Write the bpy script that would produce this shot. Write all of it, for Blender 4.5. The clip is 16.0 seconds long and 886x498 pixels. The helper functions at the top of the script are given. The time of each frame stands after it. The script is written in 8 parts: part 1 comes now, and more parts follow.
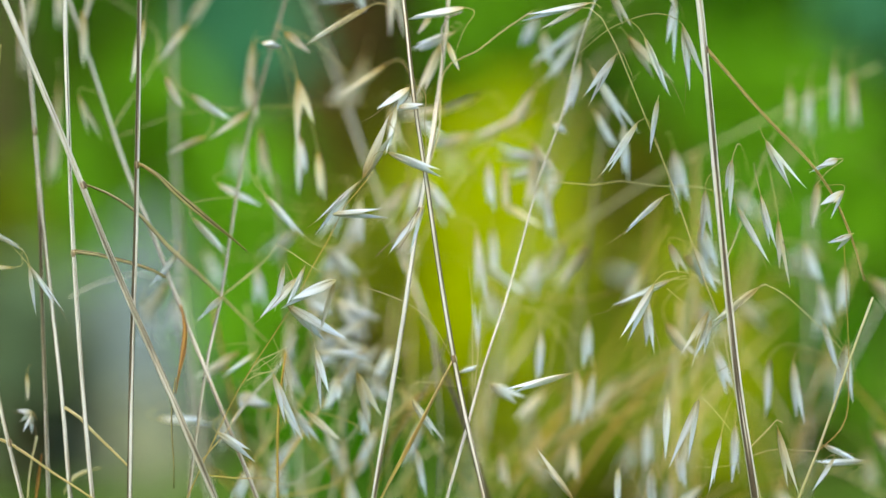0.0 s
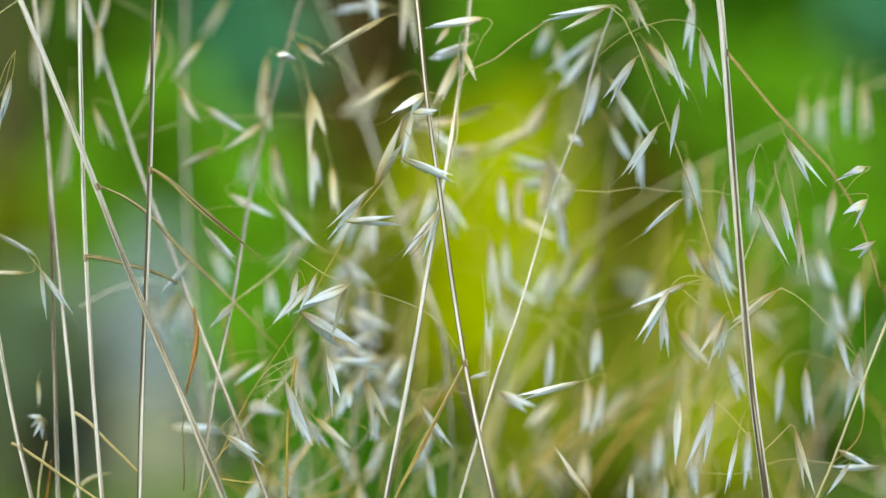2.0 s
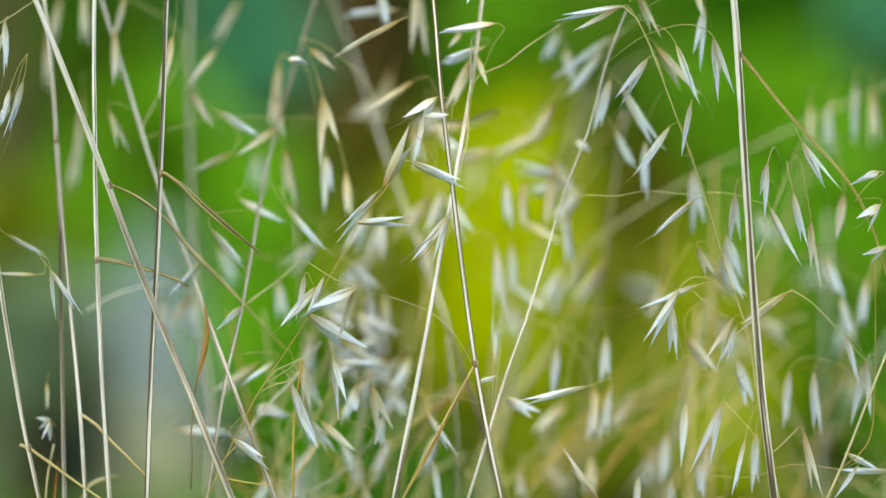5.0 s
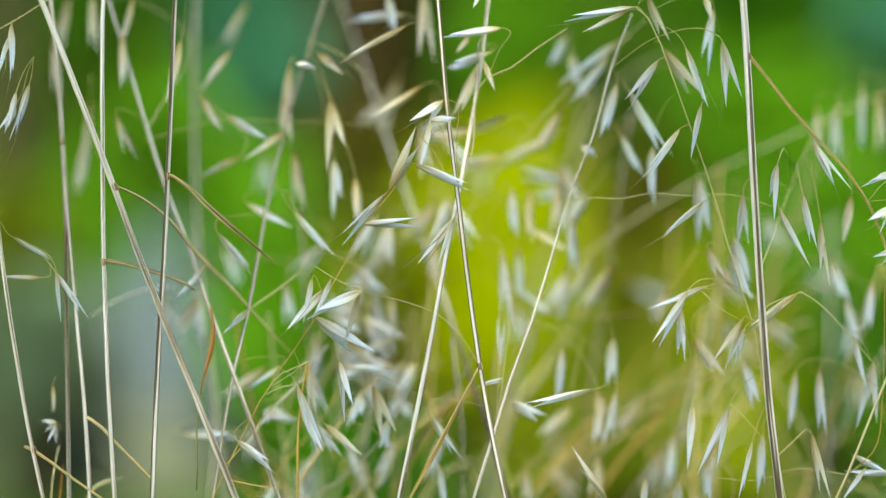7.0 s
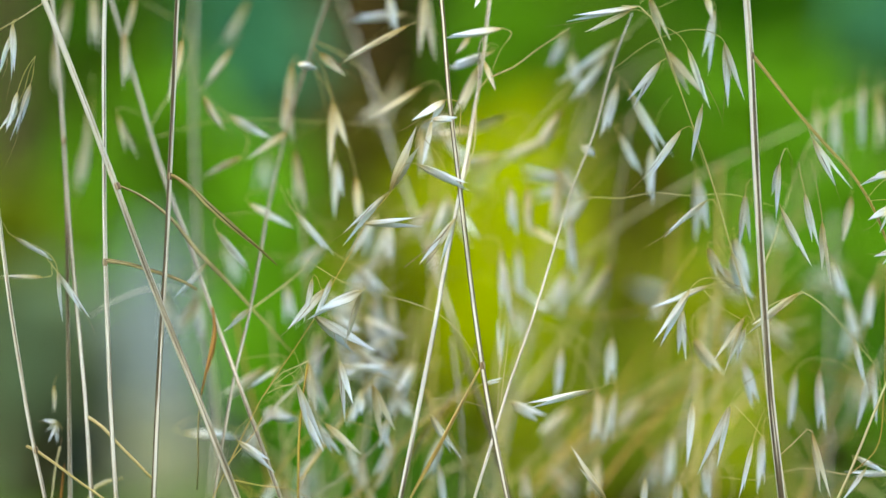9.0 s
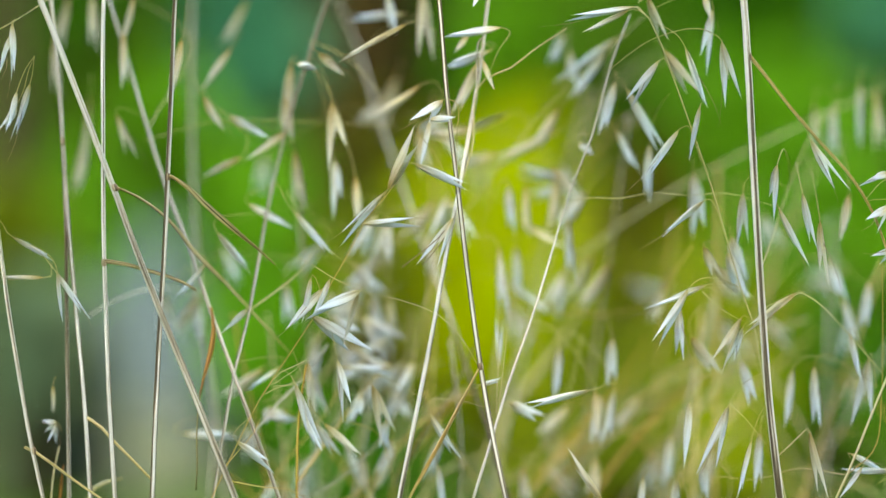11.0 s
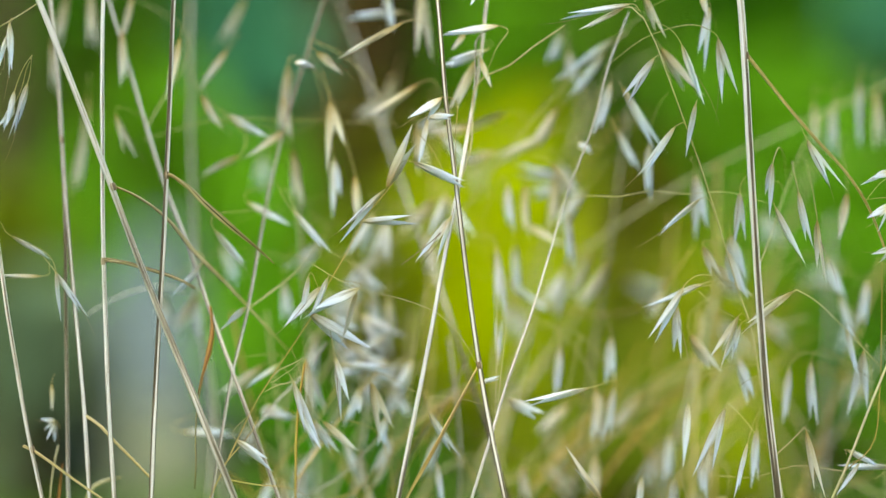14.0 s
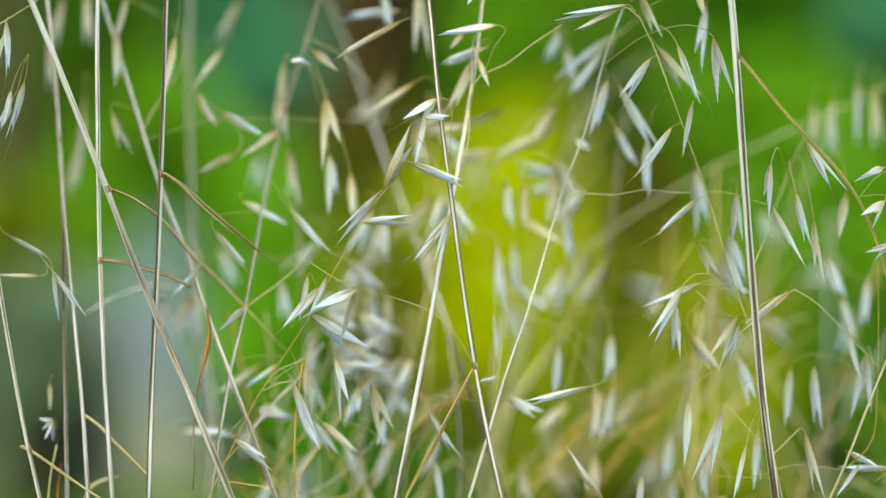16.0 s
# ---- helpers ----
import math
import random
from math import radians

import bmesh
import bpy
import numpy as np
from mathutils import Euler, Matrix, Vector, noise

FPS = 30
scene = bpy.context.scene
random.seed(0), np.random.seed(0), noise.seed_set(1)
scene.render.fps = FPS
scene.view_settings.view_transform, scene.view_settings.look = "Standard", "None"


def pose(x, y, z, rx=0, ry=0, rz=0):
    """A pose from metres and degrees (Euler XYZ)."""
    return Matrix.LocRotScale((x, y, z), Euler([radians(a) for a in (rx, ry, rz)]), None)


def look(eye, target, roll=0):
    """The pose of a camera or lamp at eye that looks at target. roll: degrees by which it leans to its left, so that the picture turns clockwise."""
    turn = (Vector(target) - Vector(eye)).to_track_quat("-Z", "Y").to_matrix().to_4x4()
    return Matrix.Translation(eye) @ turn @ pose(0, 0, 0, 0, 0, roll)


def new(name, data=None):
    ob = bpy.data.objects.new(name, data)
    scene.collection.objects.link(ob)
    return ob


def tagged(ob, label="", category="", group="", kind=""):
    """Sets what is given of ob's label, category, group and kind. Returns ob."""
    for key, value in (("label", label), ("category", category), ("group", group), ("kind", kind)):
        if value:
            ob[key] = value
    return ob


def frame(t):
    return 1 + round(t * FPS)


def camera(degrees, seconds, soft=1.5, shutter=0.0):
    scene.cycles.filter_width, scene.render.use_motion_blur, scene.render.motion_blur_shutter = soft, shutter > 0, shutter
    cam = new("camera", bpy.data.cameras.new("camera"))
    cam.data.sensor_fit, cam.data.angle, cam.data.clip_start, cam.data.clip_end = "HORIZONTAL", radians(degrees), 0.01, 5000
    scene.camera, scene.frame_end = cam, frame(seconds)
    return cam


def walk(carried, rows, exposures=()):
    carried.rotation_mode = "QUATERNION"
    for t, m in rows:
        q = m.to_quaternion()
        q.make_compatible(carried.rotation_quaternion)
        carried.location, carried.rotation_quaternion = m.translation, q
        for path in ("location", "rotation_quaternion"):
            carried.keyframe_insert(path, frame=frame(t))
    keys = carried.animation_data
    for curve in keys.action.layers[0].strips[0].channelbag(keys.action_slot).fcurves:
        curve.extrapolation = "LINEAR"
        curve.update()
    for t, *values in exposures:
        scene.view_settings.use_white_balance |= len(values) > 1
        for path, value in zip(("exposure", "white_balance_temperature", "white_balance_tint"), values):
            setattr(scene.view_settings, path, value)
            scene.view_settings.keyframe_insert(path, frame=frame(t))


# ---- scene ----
# ---- camera and its path: a hand-held long lens, close to a stand of dry wild oats ----
EYE_HEIGHT = 0.40
FOCUS = 0.70
cam = camera(25, 16.0, soft=1.5)
cam.data.dof.use_dof = True
cam.data.dof.focus_distance = FOCUS
cam.data.dof.aperture_fstop = 2.1
cam.data.dof.aperture_blades = 9



def held(shift, lift, tilt, turn):
    """The camera in the hand: shifted and lifted by metres, tilted and turned by degrees."""
    return pose(shift, -FOCUS, EYE_HEIGHT + lift, 90 + tilt, 0, turn)


walk(cam, [
    (0, held(0.00161, 0.00192, -0.455, -0.375)),
    (0.5, held(0.00203, 0.00224, -0.433, -0.311)),
    (1, held(0.00136, 0.00196, -0.383, -0.309)),
    (1.5, held(0.00127, 0.00151, -0.321, -0.238)),
    (2, held(0.00125, 0.00123, -0.248, -0.17)),
    (2.5, held(0.00108, 0.00068, -0.178, -0.147)),
    (3, held(0.00022, 0.00063, -0.151, -0.14)),
    (3.5, held(0.00055, 0.00073, -0.159, -0.111)),
    (4, held(0.00038, 0.00091, -0.173, -0.131)),
    (6.5, held(0.00032, 0, 0, -0.003)),
    (7, held(-0, 0, 0, 0)),
    (7.5, held(-0.00023, 0, 0, 0.006)),
    (8, held(-0.00048, 0.00026, 0.003, -0.004)),
    (8.5, held(-0.00061, 7e-05, -0.006, -0.014)),
    (9, held(-0.00079, 0.00037, -0.031, -0.031)),
    (11.5, held(-0.00123, 0.0011, -0.09, -0.101)),
    (12, held(-0.00089, 0.00116, -0.12, -0.088)),
    (12.5, held(-0.00099, 0.00126, -0.129, -0.104)),
    (13, held(-0.00089, 0.00091, -0.101, -0.121)),
    (13.5, held(-0.00072, 0.00067, -0.081, -0.091)),
    (14, held(-0.00104, 0.00088, -0.098, -0.108)),
    (14.5, held(-0.00102, 0.0008, -0.14, -0.124)),
    (15, held(0.00019, 0.0005, -0.14, -0.073)),
    (15.5, held(0.00028, 0.00058, -0.098, -0.022)),
    (16, held(-0.00014, 0.00036, -0.078, -0.054)),
])

# ---- daylight ----
scene.view_settings.exposure = 3.0
scene.view_settings.use_white_balance = True
scene.view_settings.white_balance_temperature = 8600
SUN_ELEVATION, SUN_AZIMUTH = radians(50), radians(192)   # azimuth clockwise from +y
world = bpy.data.worlds.new("sky")
world.use_nodes = True
scene.world = world
wn = world.node_tree.nodes
sky = wn.new("ShaderNodeTexSky")
sky.sky_type = "NISHITA"
sky.sun_disc = False
sky.sun_elevation = SUN_ELEVATION
sky.sun_rotation = SUN_AZIMUTH
world.node_tree.links.new(sky.outputs["Color"], wn["Background"].inputs["Color"])
wn["Background"].inputs["Strength"].default_value = 0.15
sun_data = bpy.data.lights.new("sun", "SUN")
sun_data.energy = 2.9
sun_data.angle = radians(1.5)
sun_data.color = (1.0, 0.95, 0.86)
sun = new("sun", sun_data)
sun_dir = Vector((math.sin(SUN_AZIMUTH) * math.cos(SUN_ELEVATION), math.cos(SUN_AZIMUTH) * math.cos(SUN_ELEVATION), math.sin(SUN_ELEVATION)))
sun.matrix_basis = look(sun_dir * 20, (0, 0, 0))


# ---- materials ----
def make_material(name):
    m = bpy.data.materials.new(name)
    m.use_nodes = True
    nt = m.node_tree
    return m, nt, nt.nodes, nt.nodes["Principled BSDF"], nt.links


def ramp(nodes, stops):
    r = nodes.new("ShaderNodeValToRGB")
    e = r.color_ramp.elements
    while len(e) < len(stops):
        e.new(0.5)
    for k, (p, c) in zip(e, stops):
        k.position, k.color = p, (*c, 1)
    return r


def fibre_material(name, dark, mid, light, rough=0.5, translucent=0.0, stain=(0.18, 0.13, 0.075), stained=0.25):
    """Dry stalk or blade: fine lengthwise fibres, broad bands of pigment and painted side shading, slow blotches, a few
    brown stains.
    """
    m, nt, nodes, bsdf, links = make_material(name)
    uv = nodes.new("ShaderNodeUVMap")
    mp = nodes.new("ShaderNodeMapping")
    mp.inputs["Scale"].default_value = (2.2, 13, 1)
    links.new(uv.outputs["UV"], mp.inputs["Vector"])
    fine = nodes.new("ShaderNodeTexNoise")
    fine.inputs["Scale"].default_value = 1.0
    fine.inputs["Detail"].default_value = 4
    links.new(mp.outputs["Vector"], fine.inputs["Vector"])
    co = nodes.new("ShaderNodeTexCoord")
    slow = nodes.new("ShaderNodeTexNoise")
    slow.inputs["Scale"].default_value = 60
    slow.inputs["Detail"].default_value = 3
    links.new(co.outputs["Object"], slow.inputs["Vector"])
    # broad lengthwise bands: dry pigment, plus stalk side shading put into the colour
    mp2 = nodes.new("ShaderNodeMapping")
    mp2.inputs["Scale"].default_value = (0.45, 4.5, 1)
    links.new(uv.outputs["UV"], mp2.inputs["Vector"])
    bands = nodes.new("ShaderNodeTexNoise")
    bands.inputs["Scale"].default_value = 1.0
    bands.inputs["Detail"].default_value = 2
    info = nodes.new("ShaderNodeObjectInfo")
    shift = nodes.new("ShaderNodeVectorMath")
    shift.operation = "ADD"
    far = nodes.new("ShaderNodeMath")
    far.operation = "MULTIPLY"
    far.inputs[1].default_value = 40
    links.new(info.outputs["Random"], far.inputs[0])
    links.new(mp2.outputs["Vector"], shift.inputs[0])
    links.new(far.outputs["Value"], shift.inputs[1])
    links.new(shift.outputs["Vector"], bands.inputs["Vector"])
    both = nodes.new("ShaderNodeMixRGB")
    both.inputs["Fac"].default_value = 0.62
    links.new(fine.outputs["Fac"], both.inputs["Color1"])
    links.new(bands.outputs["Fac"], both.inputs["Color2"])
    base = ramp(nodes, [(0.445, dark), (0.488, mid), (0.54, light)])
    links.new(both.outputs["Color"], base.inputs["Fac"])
    where = ramp(nodes, [(0.52, (0, 0, 0)), (0.72, (stained,) * 3)])
    links.new(slow.outputs["Fac"], where.inputs["Fac"])
    mix = nodes.new("ShaderNodeMixRGB")
    links.new(where.outputs["Color"], mix.inputs["Fac"])
    links.new(base.outputs["Color"], mix.inputs["Color1"])
    mix.inputs["Color2"].default_value = (*stain, 1)
    links.new(mix.outputs["Color"], bsdf.inputs["Base Color"])
    bsdf.inputs["Roughness"].default_value = rough
    bump = nodes.new("ShaderNodeBump")
    bump.inputs["Strength"].default_value = 0.35
    bump.inputs["Distance"].default_value = 0.0002
    links.new(fine.outputs["Fac"], bump.inputs["Height"])
    links.new(bump.outputs["Normal"], bsdf.inputs["Normal"])
    if translucent:
        tr = nodes.new("ShaderNodeBsdfTranslucent")
        links.new(mix.outputs["Color"], tr.inputs["Color"])
        mx = nodes.new("ShaderNodeMixShader")
        mx.inputs["Fac"].default_value = translucent
        links.new(bsdf.outputs["BSDF"], mx.inputs[1])
        links.new(tr.outputs["BSDF"], mx.inputs[2])
        links.new(mx.outputs["Shader"], nodes["Material Output"].inputs["Surface"])
    return m


def glume_material(name, foot, body, tip, translucent=0.45):
    """Papery husk: straw-yellow foot, pale ribbed body, whitish tip; tone varies from husk to husk."""
    m, nt, nodes, bsdf, links = make_material(name)
    uv = nodes.new("ShaderNodeUVMap")
    sep = nodes.new("ShaderNodeSeparateXYZ")
    links.new(uv.outputs["UV"], sep.inputs["Vector"])
    along = ramp(nodes, [(0.03, foot), (0.34, body), (0.78, tip)])
    links.new(sep.outputs["X"], along.inputs["Fac"])
    mp = nodes.new("ShaderNodeMapping")
    mp.inputs["Scale"].default_value = (0.9, 11, 1)
    links.new(uv.outputs["UV"], mp.inputs["Vector"])
    rib = nodes.new("ShaderNodeTexNoise")
    rib.inputs["Scale"].default_value = 1.0
    rib.inputs["Detail"].default_value = 2
    links.new(mp.outputs["Vector"], rib.inputs["Vector"])
    info = nodes.new("ShaderNodeObjectInfo")
    hsv = nodes.new("ShaderNodeHueSaturation")
    val = nodes.new("ShaderNodeMapRange")
    val.inputs["To Min"].default_value, val.inputs["To Max"].default_value = 0.88, 1.14
    links.new(info.outputs["Random"], val.inputs["Value"])
    links.new(val.outputs["Result"], hsv.inputs["Value"])
    shade = nodes.new("ShaderNodeMixRGB")
    shade.blend_type = "MULTIPLY"
    shade.inputs["Fac"].default_value = 1.0
    ribs = ramp(nodes, [(0.36, (0.58, 0.54, 0.42)), (0.48, (0.95, 0.94, 0.91)), (0.60, (1, 1, 1))])
    links.new(rib.outputs["Fac"], ribs.inputs["Fac"])
    links.new(along.outputs["Color"], shade.inputs["Color1"])
    links.new(ribs.outputs["Color"], shade.inputs["Color2"])
    links.new(shade.outputs["Color"], hsv.inputs["Color"])
    links.new(hsv.outputs["Color"], bsdf.inputs["Base Color"])
    bsdf.inputs["Roughness"].default_value = 0.6
    bsdf.inputs["Specular IOR Level"].default_value = 0.25
    bump = nodes.new("ShaderNodeBump")
    bump.inputs["Strength"].default_value = 0.4
    bump.inputs["Distance"].default_value = 0.0002
    links.new(rib.outputs["Fac"], bump.inputs["Height"])
    links.new(bump.outputs["Normal"], bsdf.inputs["Normal"])
    tr = nodes.new("ShaderNodeBsdfTranslucent")
    links.new(hsv.outputs["Color"], tr.inputs["Color"])
    mx = nodes.new("ShaderNodeMixShader")
    mx.inputs["Fac"].default_value = translucent
    links.new(bsdf.outputs["BSDF"], mx.inputs[1])
    links.new(tr.outputs["BSDF"], mx.inputs[2])
    links.new(mx.outputs["Shader"], nodes["Material Output"].inputs["Surface"])
    return m


def foliage_material(name, dark, light, translucent=0.4):
    m, nt, nodes, bsdf, links = make_material(name)
    geo = nodes.new("ShaderNodeNewGeometry")
    tone = ramp(nodes, [(0.0, dark), (1.0, light)])
    links.new(geo.outputs["Random Per Island"], tone.inputs["Fac"])
    co = nodes.new("ShaderNodeTexCoord")
    spots = nodes.new("ShaderNodeTexNoise")
    spots.inputs["Scale"].default_value = 90
    links.new(co.outputs["Object"], spots.inputs["Vector"])
    mul = nodes.new("ShaderNodeMixRGB")
    mul.blend_type = "MULTIPLY"
    mul.inputs["Fac"].default_value = 0.35
    links.new(tone.outputs["Color"], mul.inputs["Color1"])
    links.new(spots.outputs["Color"], mul.inputs["Color2"])
    links.new(mul.outputs["Color"], bsdf.inputs["Base Color"])
    bsdf.inputs["Roughness"].default_value = 0.55
    bsdf.inputs["Specular IOR Level"].default_value = 0.1
    tr = nodes.new("ShaderNodeBsdfTranslucent")
    links.new(mul.outputs["Color"], tr.inputs["Color"])
    mx = nodes.new("ShaderNodeMixShader")
    mx.inputs["Fac"].default_value = translucent
    links.new(bsdf.outputs["BSDF"], mx.inputs[1])
    links.new(tr.outputs["BSDF"], mx.inputs[2])
    links.new(mx.outputs["Shader"], nodes["Material Output"].inputs["Surface"])
    return m


def rough_material(name, stops, scale, rough=0.9, bump_by=0.01):
    """Bark, stone or soil: coarse blotches with fine grain on top."""
    m, nt, nodes, bsdf, links = make_material(name)
    co = nodes.new("ShaderNodeTexCoord")
    coarse = nodes.new("ShaderNodeTexNoise")
    coarse.inputs["Scale"].default_value = scale
    coarse.inputs["Detail"].default_value = 8
    links.new(co.outputs["Object"], coarse.inputs["Vector"])
    fine = nodes.new("ShaderNodeTexNoise")
    fine.inputs["Scale"].default_value = scale * 12
    fine.inputs["Detail"].default_value = 4
    links.new(co.outputs["Object"], fine.inputs["Vector"])
    add = nodes.new("ShaderNodeMixRGB")
    add.inputs["Fac"].default_value = 0.35
    links.new(coarse.outputs["Fac"], add.inputs["Color1"])
    links.new(fine.outputs["Fac"], add.inputs["Color2"])
    tone = ramp(nodes, stops)
    links.new(add.outputs["Color"], tone.inputs["Fac"])
    links.new(tone.outputs["Color"], bsdf.inputs["Base Color"])
    bsdf.inputs["Roughness"].default_value = rough
    bsdf.inputs["Specular IOR Level"].default_value = 0.05
    bump = nodes.new("ShaderNodeBump")
    bump.inputs["Distance"].default_value = bump_by
    links.new(add.outputs["Color"], bump.inputs["Height"])
    links.new(bump.outputs["Normal"], bsdf.inputs["Normal"])
    return m


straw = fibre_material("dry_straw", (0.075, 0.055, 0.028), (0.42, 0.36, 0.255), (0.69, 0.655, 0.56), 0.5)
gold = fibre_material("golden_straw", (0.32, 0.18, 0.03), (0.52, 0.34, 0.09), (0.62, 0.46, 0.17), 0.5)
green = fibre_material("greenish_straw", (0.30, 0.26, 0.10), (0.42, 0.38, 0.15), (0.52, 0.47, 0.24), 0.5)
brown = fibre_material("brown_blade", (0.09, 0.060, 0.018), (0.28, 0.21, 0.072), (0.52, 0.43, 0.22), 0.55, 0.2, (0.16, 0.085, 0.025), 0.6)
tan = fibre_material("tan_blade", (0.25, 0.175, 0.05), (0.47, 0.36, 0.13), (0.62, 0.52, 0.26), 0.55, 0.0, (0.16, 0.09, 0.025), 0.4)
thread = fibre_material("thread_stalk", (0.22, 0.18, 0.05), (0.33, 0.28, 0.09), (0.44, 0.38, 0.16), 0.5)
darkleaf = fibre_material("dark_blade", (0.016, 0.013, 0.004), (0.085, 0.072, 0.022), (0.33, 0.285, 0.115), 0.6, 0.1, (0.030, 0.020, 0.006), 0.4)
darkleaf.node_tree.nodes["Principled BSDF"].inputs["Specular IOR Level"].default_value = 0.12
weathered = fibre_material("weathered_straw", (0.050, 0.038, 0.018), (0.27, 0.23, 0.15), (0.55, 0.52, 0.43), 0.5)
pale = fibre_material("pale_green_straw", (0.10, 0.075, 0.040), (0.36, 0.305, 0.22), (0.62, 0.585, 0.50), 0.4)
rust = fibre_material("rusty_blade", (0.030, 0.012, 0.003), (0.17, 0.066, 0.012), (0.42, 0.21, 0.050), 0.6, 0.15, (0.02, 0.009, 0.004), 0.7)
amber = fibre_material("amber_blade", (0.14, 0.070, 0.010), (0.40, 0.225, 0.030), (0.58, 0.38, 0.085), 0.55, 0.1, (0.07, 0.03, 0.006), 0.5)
for m in (rust, brown, tan, amber, straw, weathered):
    m.node_tree.nodes["Principled BSDF"].inputs["Specular IOR Level"].default_value = 0.2
husk = glume_material("pale_husk", (0.54, 0.46, 0.19), (0.77, 0.79, 0.725), (0.77, 0.86, 0.94), 0.5)
husk_yellow = glume_material("yellow_husk", (0.44, 0.32, 0.08), (0.68, 0.63, 0.41), (0.77, 0.77, 0.69), 0.5)
bristle = fibre_material("dark_bristle", (0.08, 0.05, 0.03), (0.20, 0.14, 0.08), (0.32, 0.24, 0.14), 0.6)
joint = fibre_material("stalk_joint", (0.09, 0.050, 0.018), (0.23, 0.145, 0.062), (0.42, 0.33, 0.20), 0.5)

# Leaf tones set patch by patch; sunlit glow and shade are partly painted in.
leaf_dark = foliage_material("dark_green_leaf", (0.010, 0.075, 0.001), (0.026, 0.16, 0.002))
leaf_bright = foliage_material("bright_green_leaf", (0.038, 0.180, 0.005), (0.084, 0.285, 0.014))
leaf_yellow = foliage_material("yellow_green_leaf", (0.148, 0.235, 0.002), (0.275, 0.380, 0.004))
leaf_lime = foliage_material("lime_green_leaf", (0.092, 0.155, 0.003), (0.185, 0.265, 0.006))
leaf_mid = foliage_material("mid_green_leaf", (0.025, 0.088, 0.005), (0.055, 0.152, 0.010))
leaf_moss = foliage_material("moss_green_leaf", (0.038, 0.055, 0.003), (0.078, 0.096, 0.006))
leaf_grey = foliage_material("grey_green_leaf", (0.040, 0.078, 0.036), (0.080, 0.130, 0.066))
leaf_pale = foliage_material("pale_grey_green_leaf", (0.15, 0.20, 0.15), (0.23, 0.30, 0.225))
leaf_teal = foliage_material("teal_grey_leaf", (0.058, 0.125, 0.075), (0.100, 0.185, 0.115))
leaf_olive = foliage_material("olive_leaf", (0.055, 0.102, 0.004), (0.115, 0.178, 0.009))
leaf_blue = foliage_material("blue_green_leaf", (0.02, 0.17, 0.09), (0.05, 0.28, 0.17))
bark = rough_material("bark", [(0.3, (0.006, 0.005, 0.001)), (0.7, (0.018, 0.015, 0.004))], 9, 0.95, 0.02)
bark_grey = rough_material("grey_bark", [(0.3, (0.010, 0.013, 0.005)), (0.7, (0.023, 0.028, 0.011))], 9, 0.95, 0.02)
stone = rough_material("grey_stone", [(0.3, (0.020, 0.036, 0.044)), (0.7, (0.045, 0.072, 0.088))], 5, 0.9, 0.02)
turf = rough_material("turf", [(0.3, (0.005, 0.018, 0.002)), (0.55, (0.011, 0.032, 0.003)), (0.75, (0.024, 0.034, 0.005))], 2.5, 1.0, 0.03)


# ---- mesh helpers ----
def part(name, data, material, parent, label="", place=(0, 0, 0)):
    """Links a mesh as one part under a thing or under another part."""
    ob = new(name, data)
    if material and not data.materials:
        data.materials.append(material)
    ob.parent = parent
    ob.location = place
    return tagged(ob, label)


def smooth_line(points, step):
    """Points along a soft curve through the given ones."""
    pts = [Vector(p) for p in points]
    n = len(pts)
    gaps = [max((b - a).length, 1e-6) for a, b in zip(pts, pts[1:])]
    slopes = []
    for i in range(n):
        if i == 0 or i == n - 1:
            k = min(i, n - 2)
            slopes.append((pts[k + 1] - pts[k]) / gaps[k])
        else:
            a, b = gaps[i - 1], gaps[i]
            slopes.append(((pts[i + 1] - pts[i]) / b * a + (pts[i] - pts[i - 1]) / a * b) / (a + b))
    line = []
    for i in range(n - 1):
        m = max(1, int(gaps[i] / step))
        for k in range(m):
            u = k / m
            line.append(pts[i] * (2 * u ** 3 - 3 * u * u + 1) + slopes[i] * gaps[i] * (u ** 3 - 2 * u * u + u)
                        + pts[i + 1] * (3 * u * u - 2 * u ** 3) + slopes[i + 1] * gaps[i] * (u ** 3 - u * u))
    line.append(pts[-1])
    return line


